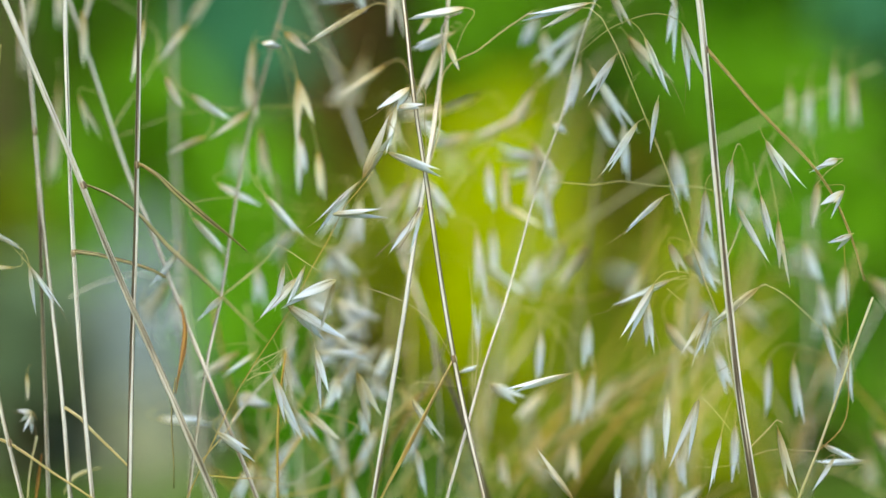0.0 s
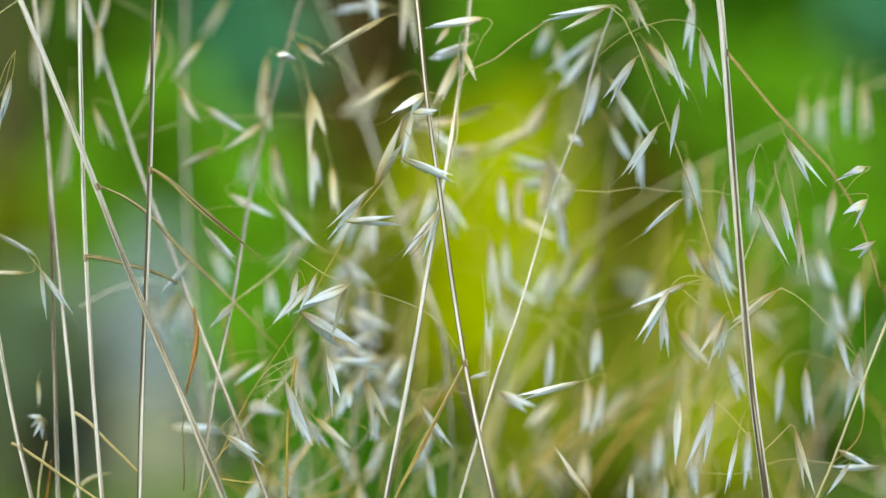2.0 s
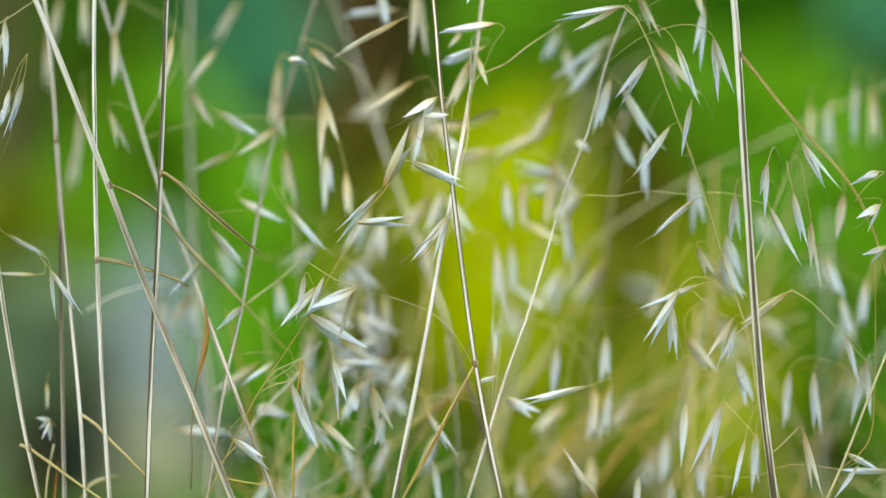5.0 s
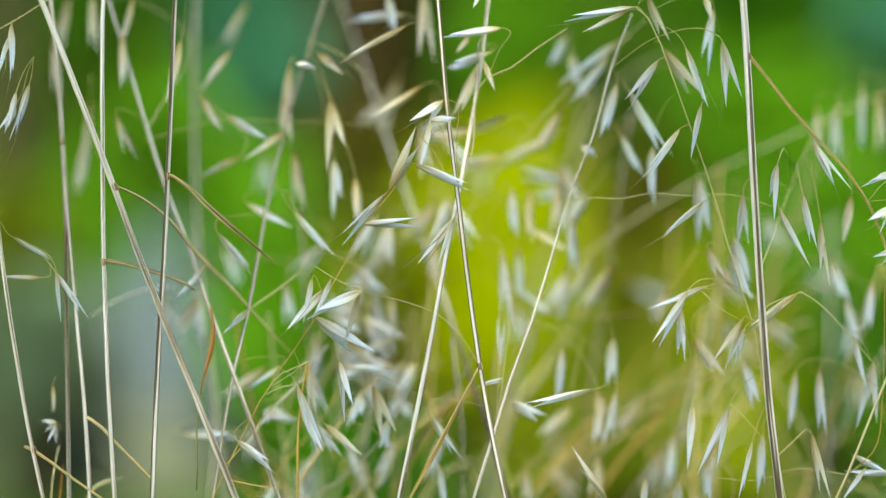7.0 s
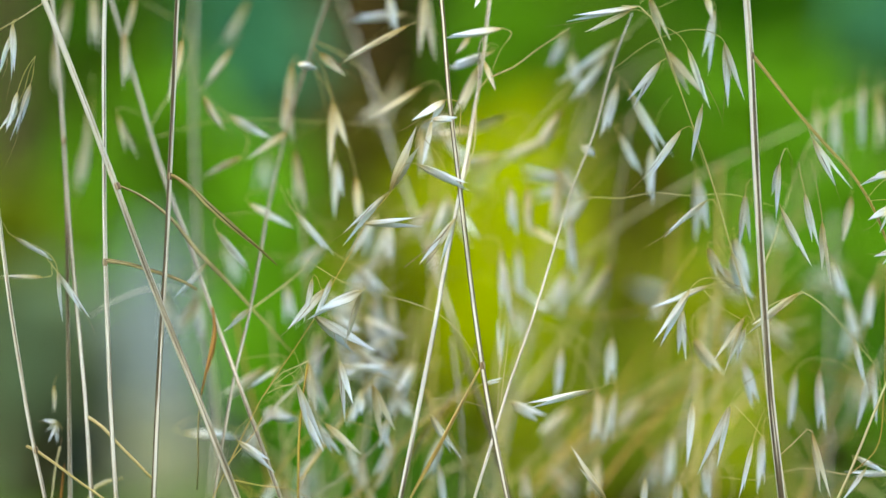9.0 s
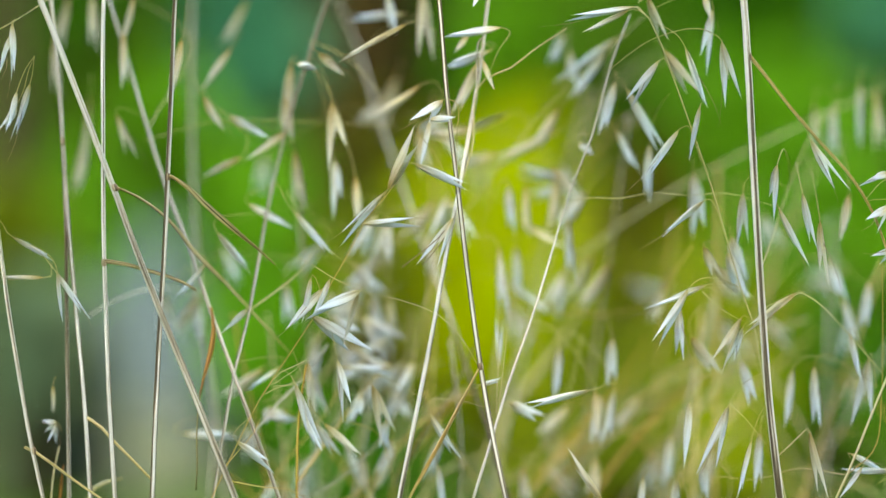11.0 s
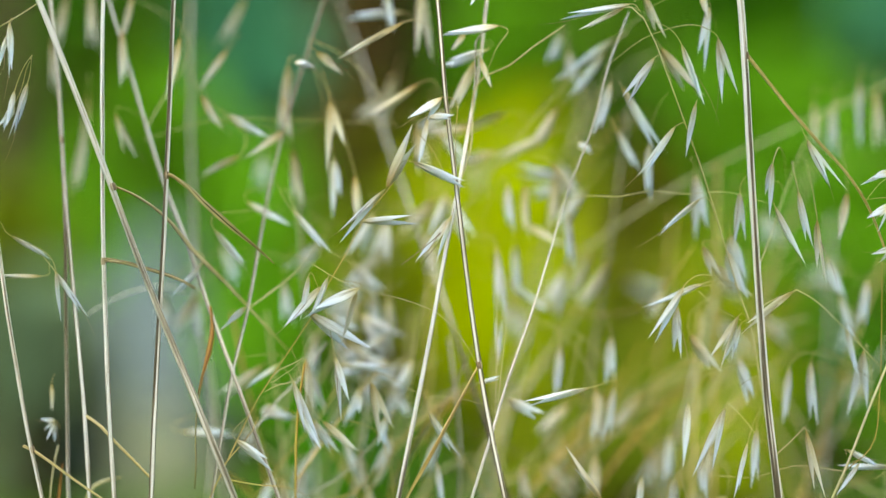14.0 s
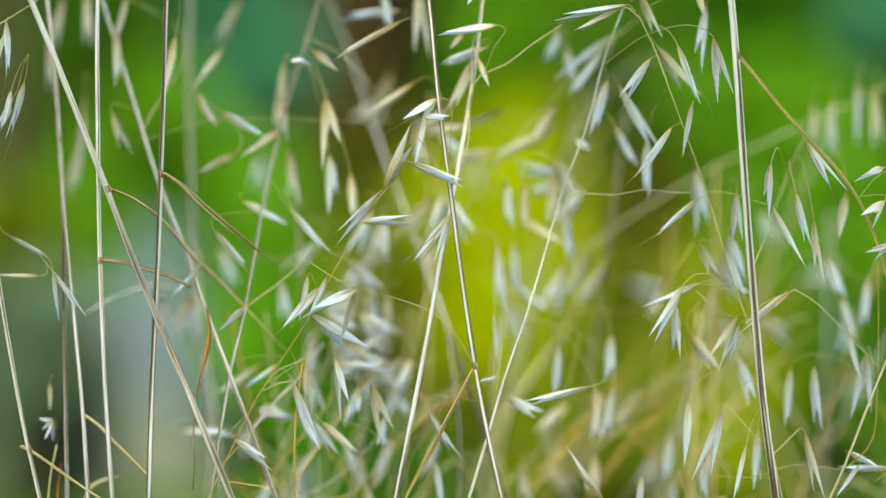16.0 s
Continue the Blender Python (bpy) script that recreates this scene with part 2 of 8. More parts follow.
def tube(name, points, radius, sides=10, step=0.006, origin=(0, 0, 0), flat=1.0, twist=0.0, groove=0.0):
    """A stalk or blade along the points. radius: a function of the share of the way. flat < 1 squeezes it to a blade."""
    line = smooth_line(points, step)
    n, org = len(line), Vector(origin)
    verts, faces, uvs = [], [], []
    side, run = Vector((0, 1, 0)), 0.0
    lengths = [0.0]
    for a, b in zip(line, line[1:]):
        run += (b - a).length
        lengths.append(run)
    for i, p in enumerate(line):
        way = (line[min(i + 1, n - 1)] - line[max(i - 1, 0)]).normalized()
        side = (side - way * side.dot(way)).normalized()
        other = way.cross(side)
        r = radius(lengths[i] / run)
        for k in range(sides):
            a = 2 * math.pi * k / sides
            ca, sa = math.cos(a), math.sin(a) * flat
            tw = twist * lengths[i] / run
            x, y = ca * math.cos(tw) - sa * math.sin(tw), ca * math.sin(tw) + sa * math.cos(tw)
            dent = 1 - groove * (k % 2)
            verts.append(p - org + (side * x + other * y) * r * dent)
    for i in range(n - 1):
        for k in range(sides):
            j = (k + 1) % sides
            faces.append((i * sides + k, i * sides + j, (i + 1) * sides + j, (i + 1) * sides + k))
            u0, u1 = lengths[i] * 10, lengths[i + 1] * 10
            uvs += [(u0, k / sides), (u0, (k + 1) / sides), (u1, (k + 1) / sides), (u1, k / sides)]
    for ring in (range(sides - 1, -1, -1), range((n - 1) * sides, n * sides)):
        faces.append(tuple(ring))
        uvs += [(0, 0)] * sides
    me = bpy.data.meshes.new(name)
    me.from_pydata(verts, [], faces)
    me.uv_layers.new(name="UVMap").data.foreach_set("uv", [c for q in uvs for c in q])
    me.polygons.foreach_set("use_smooth", [True] * (len(faces) - 2) + [False] * 2)
    return me


def husk_mesh(name, fat, hook, seed):
    """One boat-shaped husk, 1 long on x, 1 wide on y, belly towards +z; a thin closed shell."""
    rng = random.Random(seed)
    rows, cols = 13, 7
    outer, inner, uvs = [], [], []
    for i in range(rows):
        u = i / (rows - 1)
        w = 4.1 * u ** 0.82 * (1 - u) ** 1.32 * fat + 0.04 * (1 - u)
        lift = -0.09 * math.sin(math.pi * u) + hook * u ** 3
        for j in range(cols):
            v = j / (cols - 1)
            a = math.pi * (v - 0.5) * 0.92
            wob = 1 + rng.uniform(-0.03, 0.03)
            y, z = 0.5 * w * math.sin(a) * wob, 0.14 * w * math.cos(a)
            outer.append((u, y, z + lift))
            inner.append((u, y * 0.93, z * 0.84 + lift - 0.006))
            uvs.append((u, v))
    verts = outer + inner
    m = rows * cols
    faces = []
    for i in range(rows - 1):
        for j in range(cols - 1):
            a = i * cols + j
            faces.append((a, a + 1, a + cols + 1, a + cols))
            faces.append((m + a, m + a + cols, m + a + cols + 1, m + a + 1))
        for a in (i * cols, i * cols + cols - 1):
            faces.append((a, a + cols, m + a + cols, m + a) if a % cols == 0 else (a, m + a, m + a + cols, a + cols))
    for a0 in (0, (rows - 1) * cols):
        for j in range(cols - 1):
            a = a0 + j
            faces.append((a, m + a, m + a + 1, a + 1) if a0 == 0 else (a, a + 1, m + a + 1, m + a))
    me = bpy.data.meshes.new(name)
    me.from_pydata(verts, [], faces)
    layer = me.uv_layers.new(name="UVMap").data
    for loop in me.loops:
        layer[loop.index].uv = uvs[loop.vertex_index % m]
    me.polygons.foreach_set("use_smooth", [True] * len(faces))
    return me


HUSKS = [husk_mesh("glume", f, h, k) for k, (f, h) in enumerate([(1.0, 0.0), (0.92, 0.03), (1.06, -0.02), (0.86, 0.05)])]
for h in HUSKS:
    h.materials.append(husk)
HUSKS_YELLOW = [h.copy() for h in HUSKS[:2]]
for h in HUSKS_YELLOW:
    h.materials[0] = husk_yellow

# ---- the ground ----
gx, gy = 61, 61
gv, gf = [], []
for i in range(gx):
    for j in range(gy):
        sx, sy = (i / (gx - 1) * 2 - 1), (j / (gy - 1) * 2 - 1)
        x, y = 300 * sx * abs(sx) ** 2, 300 * sy * abs(sy) ** 2
        near = min(1, math.hypot(x, y) / 4)
        rise = 4.5 * max(0, min(1, (math.hypot(x, y) - 8) / 9)) ** 1.3
        gv.append((x, y, rise + 0.06 * near * noise.noise(Vector((x * 0.7, y * 0.7, 0)))))
for i in range(gx - 1):
    for j in range(gy - 1):
        gf.append((i * gy + j, (i + 1) * gy + j, (i + 1) * gy + j + 1, i * gy + j + 1))
ground_mesh = bpy.data.meshes.new("ground")
ground_mesh.from_pydata(gv, [], gf)
ground_mesh.materials.append(turf)
tagged(new("ground", ground_mesh), "green turf with dry yellowish patches", "ground", kind="structure")


# ---- the growth behind the oats ----
def leaf_cloud(name, centres, n, size, seed, narrow=0.5):
    """Many small folded leaves in clumps. centres: (x, y, z, rx, ry, rz)."""
    rng = np.random.default_rng(seed)
    verts, faces = [], []
    pick = rng.integers(0, len(centres), n)
    for q in range(n):
        cx, cy, cz, rx, ry, rz = centres[pick[q]]
        d = rng.normal(size=3)
        d *= rng.uniform(0.35, 1.0) ** 0.6 / np.linalg.norm(d)
        c = np.array((cx + d[0] * rx, cy + d[1] * ry, cz + d[2] * rz))
        if c[2] < 0.03:
            c[2] = 0.03 + rng.uniform(0, 0.05)
        way = rng.normal(size=3) + (0, 0, -0.3)
        way /= np.linalg.norm(way)
        up = np.cross(way, rng.normal(size=3))
        up /= np.linalg.norm(up)
        sd = np.cross(way, up)
        s = size * rng.uniform(0.6, 1.3)
        b = len(verts)
        mid = c + way * s * 0.5
        verts += [c, mid + sd * s * narrow * 0.5 + up * s * 0.1, c + way * s, mid - sd * s * narrow * 0.5 + up * s * 0.1]
        faces += [(b, b + 1, b + 2), (b, b + 2, b + 3)]
    me = bpy.data.meshes.new(name)
    me.from_pydata([tuple(v) for v in verts], [], faces)
    return me


def shrub(centre, size, leaf, n, leaf_size, label, seed, clumps=9, category="shrub"):
    """A bush: short limbs from the ground into an uneven crown of small leaves."""
    rng = random.Random(seed)
    cx, cy, cz = centre
    rx, ry, rz = size
    root = new("shrub")
    root.location = (cx, cy, 0)
    tagged(root, label, category, group="bushes behind the oats")
    spots = []
    for k in range(clumps):
        a, q = rng.uniform(0, 6.28), rng.uniform(0.1, 0.8)
        ez = rng.uniform(-0.75, 0.75)
        s = rng.uniform(0.3, 0.5)
        spots.append((math.cos(a) * rx * q, math.sin(a) * ry * q, cz + ez * rz, rx * s, ry * s, rz * s))
    for x, y, z, *_ in spots[:6]:
        z = max(z, 0.1)
        part("limb", tube("limb", [(rng.uniform(-.03, .03), rng.uniform(-.03, .03), -0.03), (x * 0.3, y * 0.3, z * 0.5), (x, y, z)],
                          lambda s: 0.012 * (1 - 0.75 * s), 6, 0.08), bark, root)
    part("crown", leaf_cloud("crown", spots, n, leaf_size, seed), leaf, root)
    return root


def tree(x, y, radius, height, seed, crown_n, label="tree with a dark brown furrowed trunk", extra=(), leaf_size=0.07, skin=None):
    rng = random.Random(seed)
    root = new("tree")
    root.location = (x, y, 0)
    tagged(root, label, "tree", group="trees round the oats")
    part("trunk", tube("trunk", [(0, 0, -0.1), (0.02, 0, height * 0.3), (-0.03, 0.05, height * 0.65), (0.02, 0.1, height)],
                       lambda s: radius * (1.0 + 0.5 * max(0, 0.12 - s) * 5) * (1 - 0.55 * s), 14, 0.1, groove=0.12), skin or bark, root)
    spots = list(extra)
    for k in range(7):
        a = k * 0.9 + rng.uniform(-.3, .3)
        z0 = height * rng.uniform(0.62, 0.95)
        end = (math.cos(a) * rng.uniform(0.9, 1.6), math.sin(a) * rng.uniform(0.9, 1.6), z0 + rng.uniform(0.5, 1.1))
        part("limb", tube("limb", [(0, 0.06, z0 - 0.1), (end[0] * 0.5, end[1] * 0.5, z0 + 0.3), end], lambda s: radius * 0.35 * (1 - 0.8 * s), 6, 0.15), bark, root)
        spots.append((*end, 0.7, 0.7, 0.5))
    part("crown", leaf_cloud("crown", spots, crown_n, leaf_size, seed), leaf_dark, root)
    return root


def boulder(place, size, seed):
    """A weathered upright stone, partly sunk into the turf."""
    bm = bmesh.new()
    bmesh.ops.create_icosphere(bm, subdivisions=4, radius=1)
    for v in bm.verts:
        n = noise.noise(v.co * 1.3 + Vector((seed, 0, 0))) * 0.25 + noise.noise(v.co * 4) * 0.06
        v.co = Vector((v.co.x * size[0], v.co.y * size[1], v.co.z * size[2])) * (1 + n)
    me = bpy.data.meshes.new("boulder")
    bm.to_mesh(me)
    bm.free()
    me.polygons.foreach_set("use_smooth", [True] * len(me.polygons))
    me.materials.append(stone)
    ob = new("boulder", me)
    ob.location = place
    return tagged(ob, "pale grey weathered stone standing in the turf", "stone")


shrub((-3.40, 6.2, 1.2), (1.1, 0.8, 1.3), leaf_dark, 7000, 0.11, 'dense dark green hedge bush', 11, 16)
shrub((-1.90, 6.2, 1.2), (1.1, 0.8, 1.3), leaf_dark, 7000, 0.11, 'dense dark green hedge bush', 12, 16)
shrub((-0.30, 6.2, 1.2), (1.1, 0.8, 1.3), leaf_dark, 7000, 0.11, 'dense dark green hedge bush', 13, 16)
shrub((1.20, 6.2, 1.2), (1.1, 0.8, 1.3), leaf_dark, 7000, 0.11, 'dense dark green hedge bush', 14, 16)
shrub((2.70, 6.2, 1.2), (1.1, 0.8, 1.3), leaf_dark, 7000, 0.11, 'dense dark green hedge bush', 15, 16)
shrub((4.20, 6.2, 1.2), (1.1, 0.8, 1.3), leaf_dark, 7000, 0.11, 'dense dark green hedge bush', 16, 16)
# Unseen side hedges, added to keep sideways sky light off the stalks.
shrub((-2.20, -0.60, 1.15), (0.75, 0.95, 1.2), leaf_dark, 7000, 0.08, 'tall dark green hedge bush out of view, added to cut side light', 50, 16)
shrub((1.70, -0.30, 1.15), (0.75, 0.95, 1.2), leaf_dark, 7000, 0.08, 'tall dark green hedge bush out of view, added to cut side light', 51, 16)
shrub((1.80, 1.20, 1.15), (0.75, 0.95, 1.2), leaf_dark, 7000, 0.08, 'tall dark green hedge bush out of view, added to cut side light', 52, 16)
shrub((2.10, 2.60, 1.15), (0.75, 0.95, 1.2), leaf_dark, 7000, 0.08, 'tall dark green hedge bush out of view, added to cut side light', 53, 16)
# Ring of tall trees added to block sky light from front and sides.
tree(-5.2, 7.6, 0.16, 4.2, 70, 3600, 'tall broadleaf tree added to block sky light', [(0, 0, 2.5, 1.5, 1.2, 1.3), (0.3, 0, 4.0, 1.4, 1.2, 1.0)], 0.22)
tree(-2.6, 8.2, 0.16, 4.6, 71, 3600, 'tall broadleaf tree added to block sky light', [(0, 0, 2.8, 1.5, 1.2, 1.3), (0.3, 0, 4.4, 1.4, 1.2, 1.0)], 0.22)
tree(0.2, 8.4, 0.16, 4.8, 72, 3600, 'tall broadleaf tree added to block sky light', [(0, 0, 2.9, 1.5, 1.2, 1.3), (0.3, 0, 4.6, 1.4, 1.2, 1.0)], 0.22)
tree(2.9, 8.0, 0.16, 4.4, 73, 3600, 'tall broadleaf tree added to block sky light', [(0, 0, 2.6, 1.5, 1.2, 1.3), (0.3, 0, 4.2, 1.4, 1.2, 1.0)], 0.22)
tree(5.4, 7.4, 0.16, 4.2, 74, 3600, 'tall broadleaf tree added to block sky light', [(0, 0, 2.5, 1.5, 1.2, 1.3), (0.3, 0, 4.0, 1.4, 1.2, 1.0)], 0.22)
tree(3.6, 1.2, 0.16, 3.4, 75, 3600, 'tall broadleaf tree added to block sky light', [(0, 0, 2.0, 1.5, 1.2, 1.3), (0.3, 0, 3.2, 1.4, 1.2, 1.0)], 0.22)
tree(3.9, 4.0, 0.16, 3.8, 76, 3600, 'tall broadleaf tree added to block sky light', [(0, 0, 2.3, 1.5, 1.2, 1.3), (0.3, 0, 3.6, 1.4, 1.2, 1.0)], 0.22)
tree(-4.8, 1.2, 0.16, 3.2, 77, 3600, 'tall broadleaf tree added to block sky light', [(0, 0, 1.9, 1.5, 1.2, 1.3), (0.3, 0, 3.0, 1.4, 1.2, 1.0)], 0.22)
tree(-4.2, 4.4, 0.16, 3.8, 78, 3600, 'tall broadleaf tree added to block sky light', [(0, 0, 2.3, 1.5, 1.2, 1.3), (0.3, 0, 3.6, 1.4, 1.2, 1.0)], 0.22)
shrub((-0.44, 3.90, 0.93), (0.14, 0.09, 0.17), leaf_blue, 4400, 0.069, 'blue-green bush with shade put into its leaf colour', 21, 9)
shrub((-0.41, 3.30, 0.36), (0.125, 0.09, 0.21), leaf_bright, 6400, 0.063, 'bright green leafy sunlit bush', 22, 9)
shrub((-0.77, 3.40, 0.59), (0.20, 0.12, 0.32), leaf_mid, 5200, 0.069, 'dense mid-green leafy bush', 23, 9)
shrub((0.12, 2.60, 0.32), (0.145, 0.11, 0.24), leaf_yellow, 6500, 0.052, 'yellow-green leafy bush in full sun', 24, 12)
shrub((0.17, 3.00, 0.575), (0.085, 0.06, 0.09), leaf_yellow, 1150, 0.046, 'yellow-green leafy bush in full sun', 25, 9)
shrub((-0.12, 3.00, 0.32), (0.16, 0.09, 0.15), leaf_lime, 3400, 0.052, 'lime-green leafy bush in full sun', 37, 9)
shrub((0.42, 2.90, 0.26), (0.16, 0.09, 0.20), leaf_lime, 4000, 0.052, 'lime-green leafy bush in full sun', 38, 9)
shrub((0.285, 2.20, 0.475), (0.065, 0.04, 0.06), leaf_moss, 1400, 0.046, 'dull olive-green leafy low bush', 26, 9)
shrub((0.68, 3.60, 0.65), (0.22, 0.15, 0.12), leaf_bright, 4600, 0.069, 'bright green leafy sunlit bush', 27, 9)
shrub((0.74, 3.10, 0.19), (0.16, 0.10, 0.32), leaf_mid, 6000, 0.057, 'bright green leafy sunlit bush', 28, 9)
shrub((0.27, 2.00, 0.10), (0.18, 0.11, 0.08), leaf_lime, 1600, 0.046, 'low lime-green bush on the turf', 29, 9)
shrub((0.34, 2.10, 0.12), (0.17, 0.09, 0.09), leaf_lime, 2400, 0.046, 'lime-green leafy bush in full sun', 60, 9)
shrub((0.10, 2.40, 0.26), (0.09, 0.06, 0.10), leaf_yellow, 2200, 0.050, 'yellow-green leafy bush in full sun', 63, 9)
shrub((-0.66, 2.50, 0.13), (0.13, 0.08, 0.21), leaf_grey, 4000, 0.052, 'dull grey-green leafy bush in the turf', 35, 9)
shrub((0.64, 5.00, 1.01), (0.27, 0.16, 0.21), leaf_dark, 3000, 0.069, 'dense dark green leafy bush', 36, 9)
shrub((1.00, 3.80, 0.94), (0.09, 0.06, 0.13), leaf_blue, 1500, 0.057, 'blue-green bush with shade put into its leaf colour', 39, 9)
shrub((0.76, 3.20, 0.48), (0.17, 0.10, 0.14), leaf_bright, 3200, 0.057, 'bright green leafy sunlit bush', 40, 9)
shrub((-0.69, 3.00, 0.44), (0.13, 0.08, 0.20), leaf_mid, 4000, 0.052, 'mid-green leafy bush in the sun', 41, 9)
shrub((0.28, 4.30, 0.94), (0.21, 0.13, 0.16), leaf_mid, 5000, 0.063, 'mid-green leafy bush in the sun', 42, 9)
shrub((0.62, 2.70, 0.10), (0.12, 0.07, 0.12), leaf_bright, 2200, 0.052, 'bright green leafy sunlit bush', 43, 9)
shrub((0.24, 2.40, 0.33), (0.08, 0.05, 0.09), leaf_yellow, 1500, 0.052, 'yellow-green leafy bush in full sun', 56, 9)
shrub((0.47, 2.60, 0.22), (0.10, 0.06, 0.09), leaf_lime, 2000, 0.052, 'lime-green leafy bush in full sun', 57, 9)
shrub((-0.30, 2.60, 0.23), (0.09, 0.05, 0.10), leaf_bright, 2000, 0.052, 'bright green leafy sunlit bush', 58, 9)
shrub((-0.63, 2.30, 0.06), (0.05, 0.03, 0.06), leaf_teal, 220, 0.046, 'dull teal-green bush in the shade', 61, 9)
shrub((-0.60, 2.50, 0.10), (0.05, 0.03, 0.07), leaf_grey, 450, 0.046, 'dull grey-green leafy bush in the turf', 71, 9)
shrub((-0.578, 2.60, 0.20), (0.04, 0.03, 0.08), leaf_grey, 700, 0.046, 'dull grey-green leafy bush in the turf', 69, 9)
shrub((-0.60, 2.20, 0.25), (0.04, 0.03, 0.09), leaf_teal, 900, 0.046, 'dull teal-green bush in the shade', 59, 9)
# Tuft added to brighten the lower stone, which renders too dark there.
shrub((-0.46, 2.40, 0.04), (0.07, 0.05, 0.08), leaf_pale, 1300, 0.046, 'pale grey-green tuft added to lighten the stone foot', 62, 9)
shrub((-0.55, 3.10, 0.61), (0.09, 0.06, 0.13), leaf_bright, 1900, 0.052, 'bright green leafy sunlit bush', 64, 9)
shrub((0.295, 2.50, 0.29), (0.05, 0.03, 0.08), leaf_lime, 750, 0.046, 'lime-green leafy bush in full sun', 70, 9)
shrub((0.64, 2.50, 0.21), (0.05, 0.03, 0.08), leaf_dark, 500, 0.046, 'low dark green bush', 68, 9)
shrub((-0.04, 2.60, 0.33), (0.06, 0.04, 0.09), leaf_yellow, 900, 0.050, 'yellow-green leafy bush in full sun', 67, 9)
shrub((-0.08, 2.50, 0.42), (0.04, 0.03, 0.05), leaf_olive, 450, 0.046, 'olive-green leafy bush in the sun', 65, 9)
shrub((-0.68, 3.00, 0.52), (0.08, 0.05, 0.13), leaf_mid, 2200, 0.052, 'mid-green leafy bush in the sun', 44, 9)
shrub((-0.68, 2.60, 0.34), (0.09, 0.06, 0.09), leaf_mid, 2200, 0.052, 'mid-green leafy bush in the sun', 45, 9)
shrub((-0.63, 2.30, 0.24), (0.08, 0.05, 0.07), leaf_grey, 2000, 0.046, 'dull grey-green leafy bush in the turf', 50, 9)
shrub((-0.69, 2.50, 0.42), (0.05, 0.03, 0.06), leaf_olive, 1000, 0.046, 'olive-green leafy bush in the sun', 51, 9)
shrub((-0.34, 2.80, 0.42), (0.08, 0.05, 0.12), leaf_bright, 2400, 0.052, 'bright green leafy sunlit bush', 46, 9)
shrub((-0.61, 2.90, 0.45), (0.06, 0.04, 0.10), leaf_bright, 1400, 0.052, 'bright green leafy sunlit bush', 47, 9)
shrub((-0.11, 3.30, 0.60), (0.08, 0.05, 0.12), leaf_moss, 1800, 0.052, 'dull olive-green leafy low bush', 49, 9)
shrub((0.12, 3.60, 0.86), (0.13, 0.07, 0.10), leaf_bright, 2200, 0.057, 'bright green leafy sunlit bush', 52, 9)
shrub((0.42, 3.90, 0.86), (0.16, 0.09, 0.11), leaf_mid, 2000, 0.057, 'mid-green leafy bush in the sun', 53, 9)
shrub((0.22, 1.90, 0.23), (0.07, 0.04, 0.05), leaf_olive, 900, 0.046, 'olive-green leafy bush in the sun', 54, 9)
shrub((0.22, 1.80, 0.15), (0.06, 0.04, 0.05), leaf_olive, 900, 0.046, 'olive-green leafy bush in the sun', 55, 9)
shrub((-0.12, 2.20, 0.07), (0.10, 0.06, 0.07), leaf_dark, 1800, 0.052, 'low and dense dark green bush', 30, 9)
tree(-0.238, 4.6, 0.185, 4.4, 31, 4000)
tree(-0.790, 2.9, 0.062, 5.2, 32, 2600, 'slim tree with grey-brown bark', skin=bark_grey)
# Unseen tree behind the camera, added to keep direct sun off the oats.
tree(-0.55, -2.45, 0.09, 2.0, 34, 12500, 'broad leafy tree out of view, added to shade the oats',
     [(0.22, 0.60, 2.55, 0.75, 0.70, 0.35), (0.15, 0.45, 2.75, 0.9, 0.8, 0.4), (0.3, 0.7, 2.7, 0.7, 0.6, 0.3), (0.22, 0.60, 2.6, 0.5, 0.5, 0.3)])
boulder((-0.52, 2.9, 0.10), (0.125, 0.10, 0.32), 33)


# ---- wild oats ----
SPIKELETS, PLANTS, SHOOTS = [], [], []
LABELS = {"dry_straw": "pale straw-coloured dry wild oat with a smooth upright stalk",
          "weathered_straw": "grey-brown weathered dry wild oat with a leaning stalk",
          "golden_straw": "golden-brown dry wild oat with a thin stalk",
          "pale_green_straw": "pale grey-green dry wild oat with a smooth stalk",
          "amber_blade": "amber-brown dry wild oat with a thin stalk",
          "greenish_straw": "slender greenish-straw wild oat with drooping pale spikelets"}


def plant(root, radius, material, points, slim=0.8):
    """A wild oat: its root stands on the ground; the stalk follows the points from the top down."""
    ob = new("wild_oat")
    ob.location = (root[0], root[1], 0)
    tagged(ob, LABELS[material.name], "wild oat", group="wild oats")
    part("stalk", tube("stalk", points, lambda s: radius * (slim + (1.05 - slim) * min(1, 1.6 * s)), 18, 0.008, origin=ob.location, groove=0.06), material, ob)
    PLANTS.append(ob)
    return ob


def knot(owner, place, radius, way):
    """The swollen joint of a stalk."""
    me = tube("joint", [Vector(way) * k for k in (0.0013, 0.0005, -0.0005, -0.0013)],
              lambda s: radius * (1.0 + 0.16 * math.sin(math.pi * s) ** 2), 14, 0.0005)
    part("joint", me, joint, owner, "darker swollen joint", Vector(place) - owner.location)


def branch(owner, radius, material, points, stiff=False):
    ob = part("branch", tube("branch", points, lambda s: radius * (1.05 - 0.4 * s), 8, 0.004, origin=points[0]), material, owner,
              "", Vector(points[0]) - owner.location)
    if not stiff:
        SHOOTS.append((ob, owner, Vector(points[0]), Vector(points[-1])))


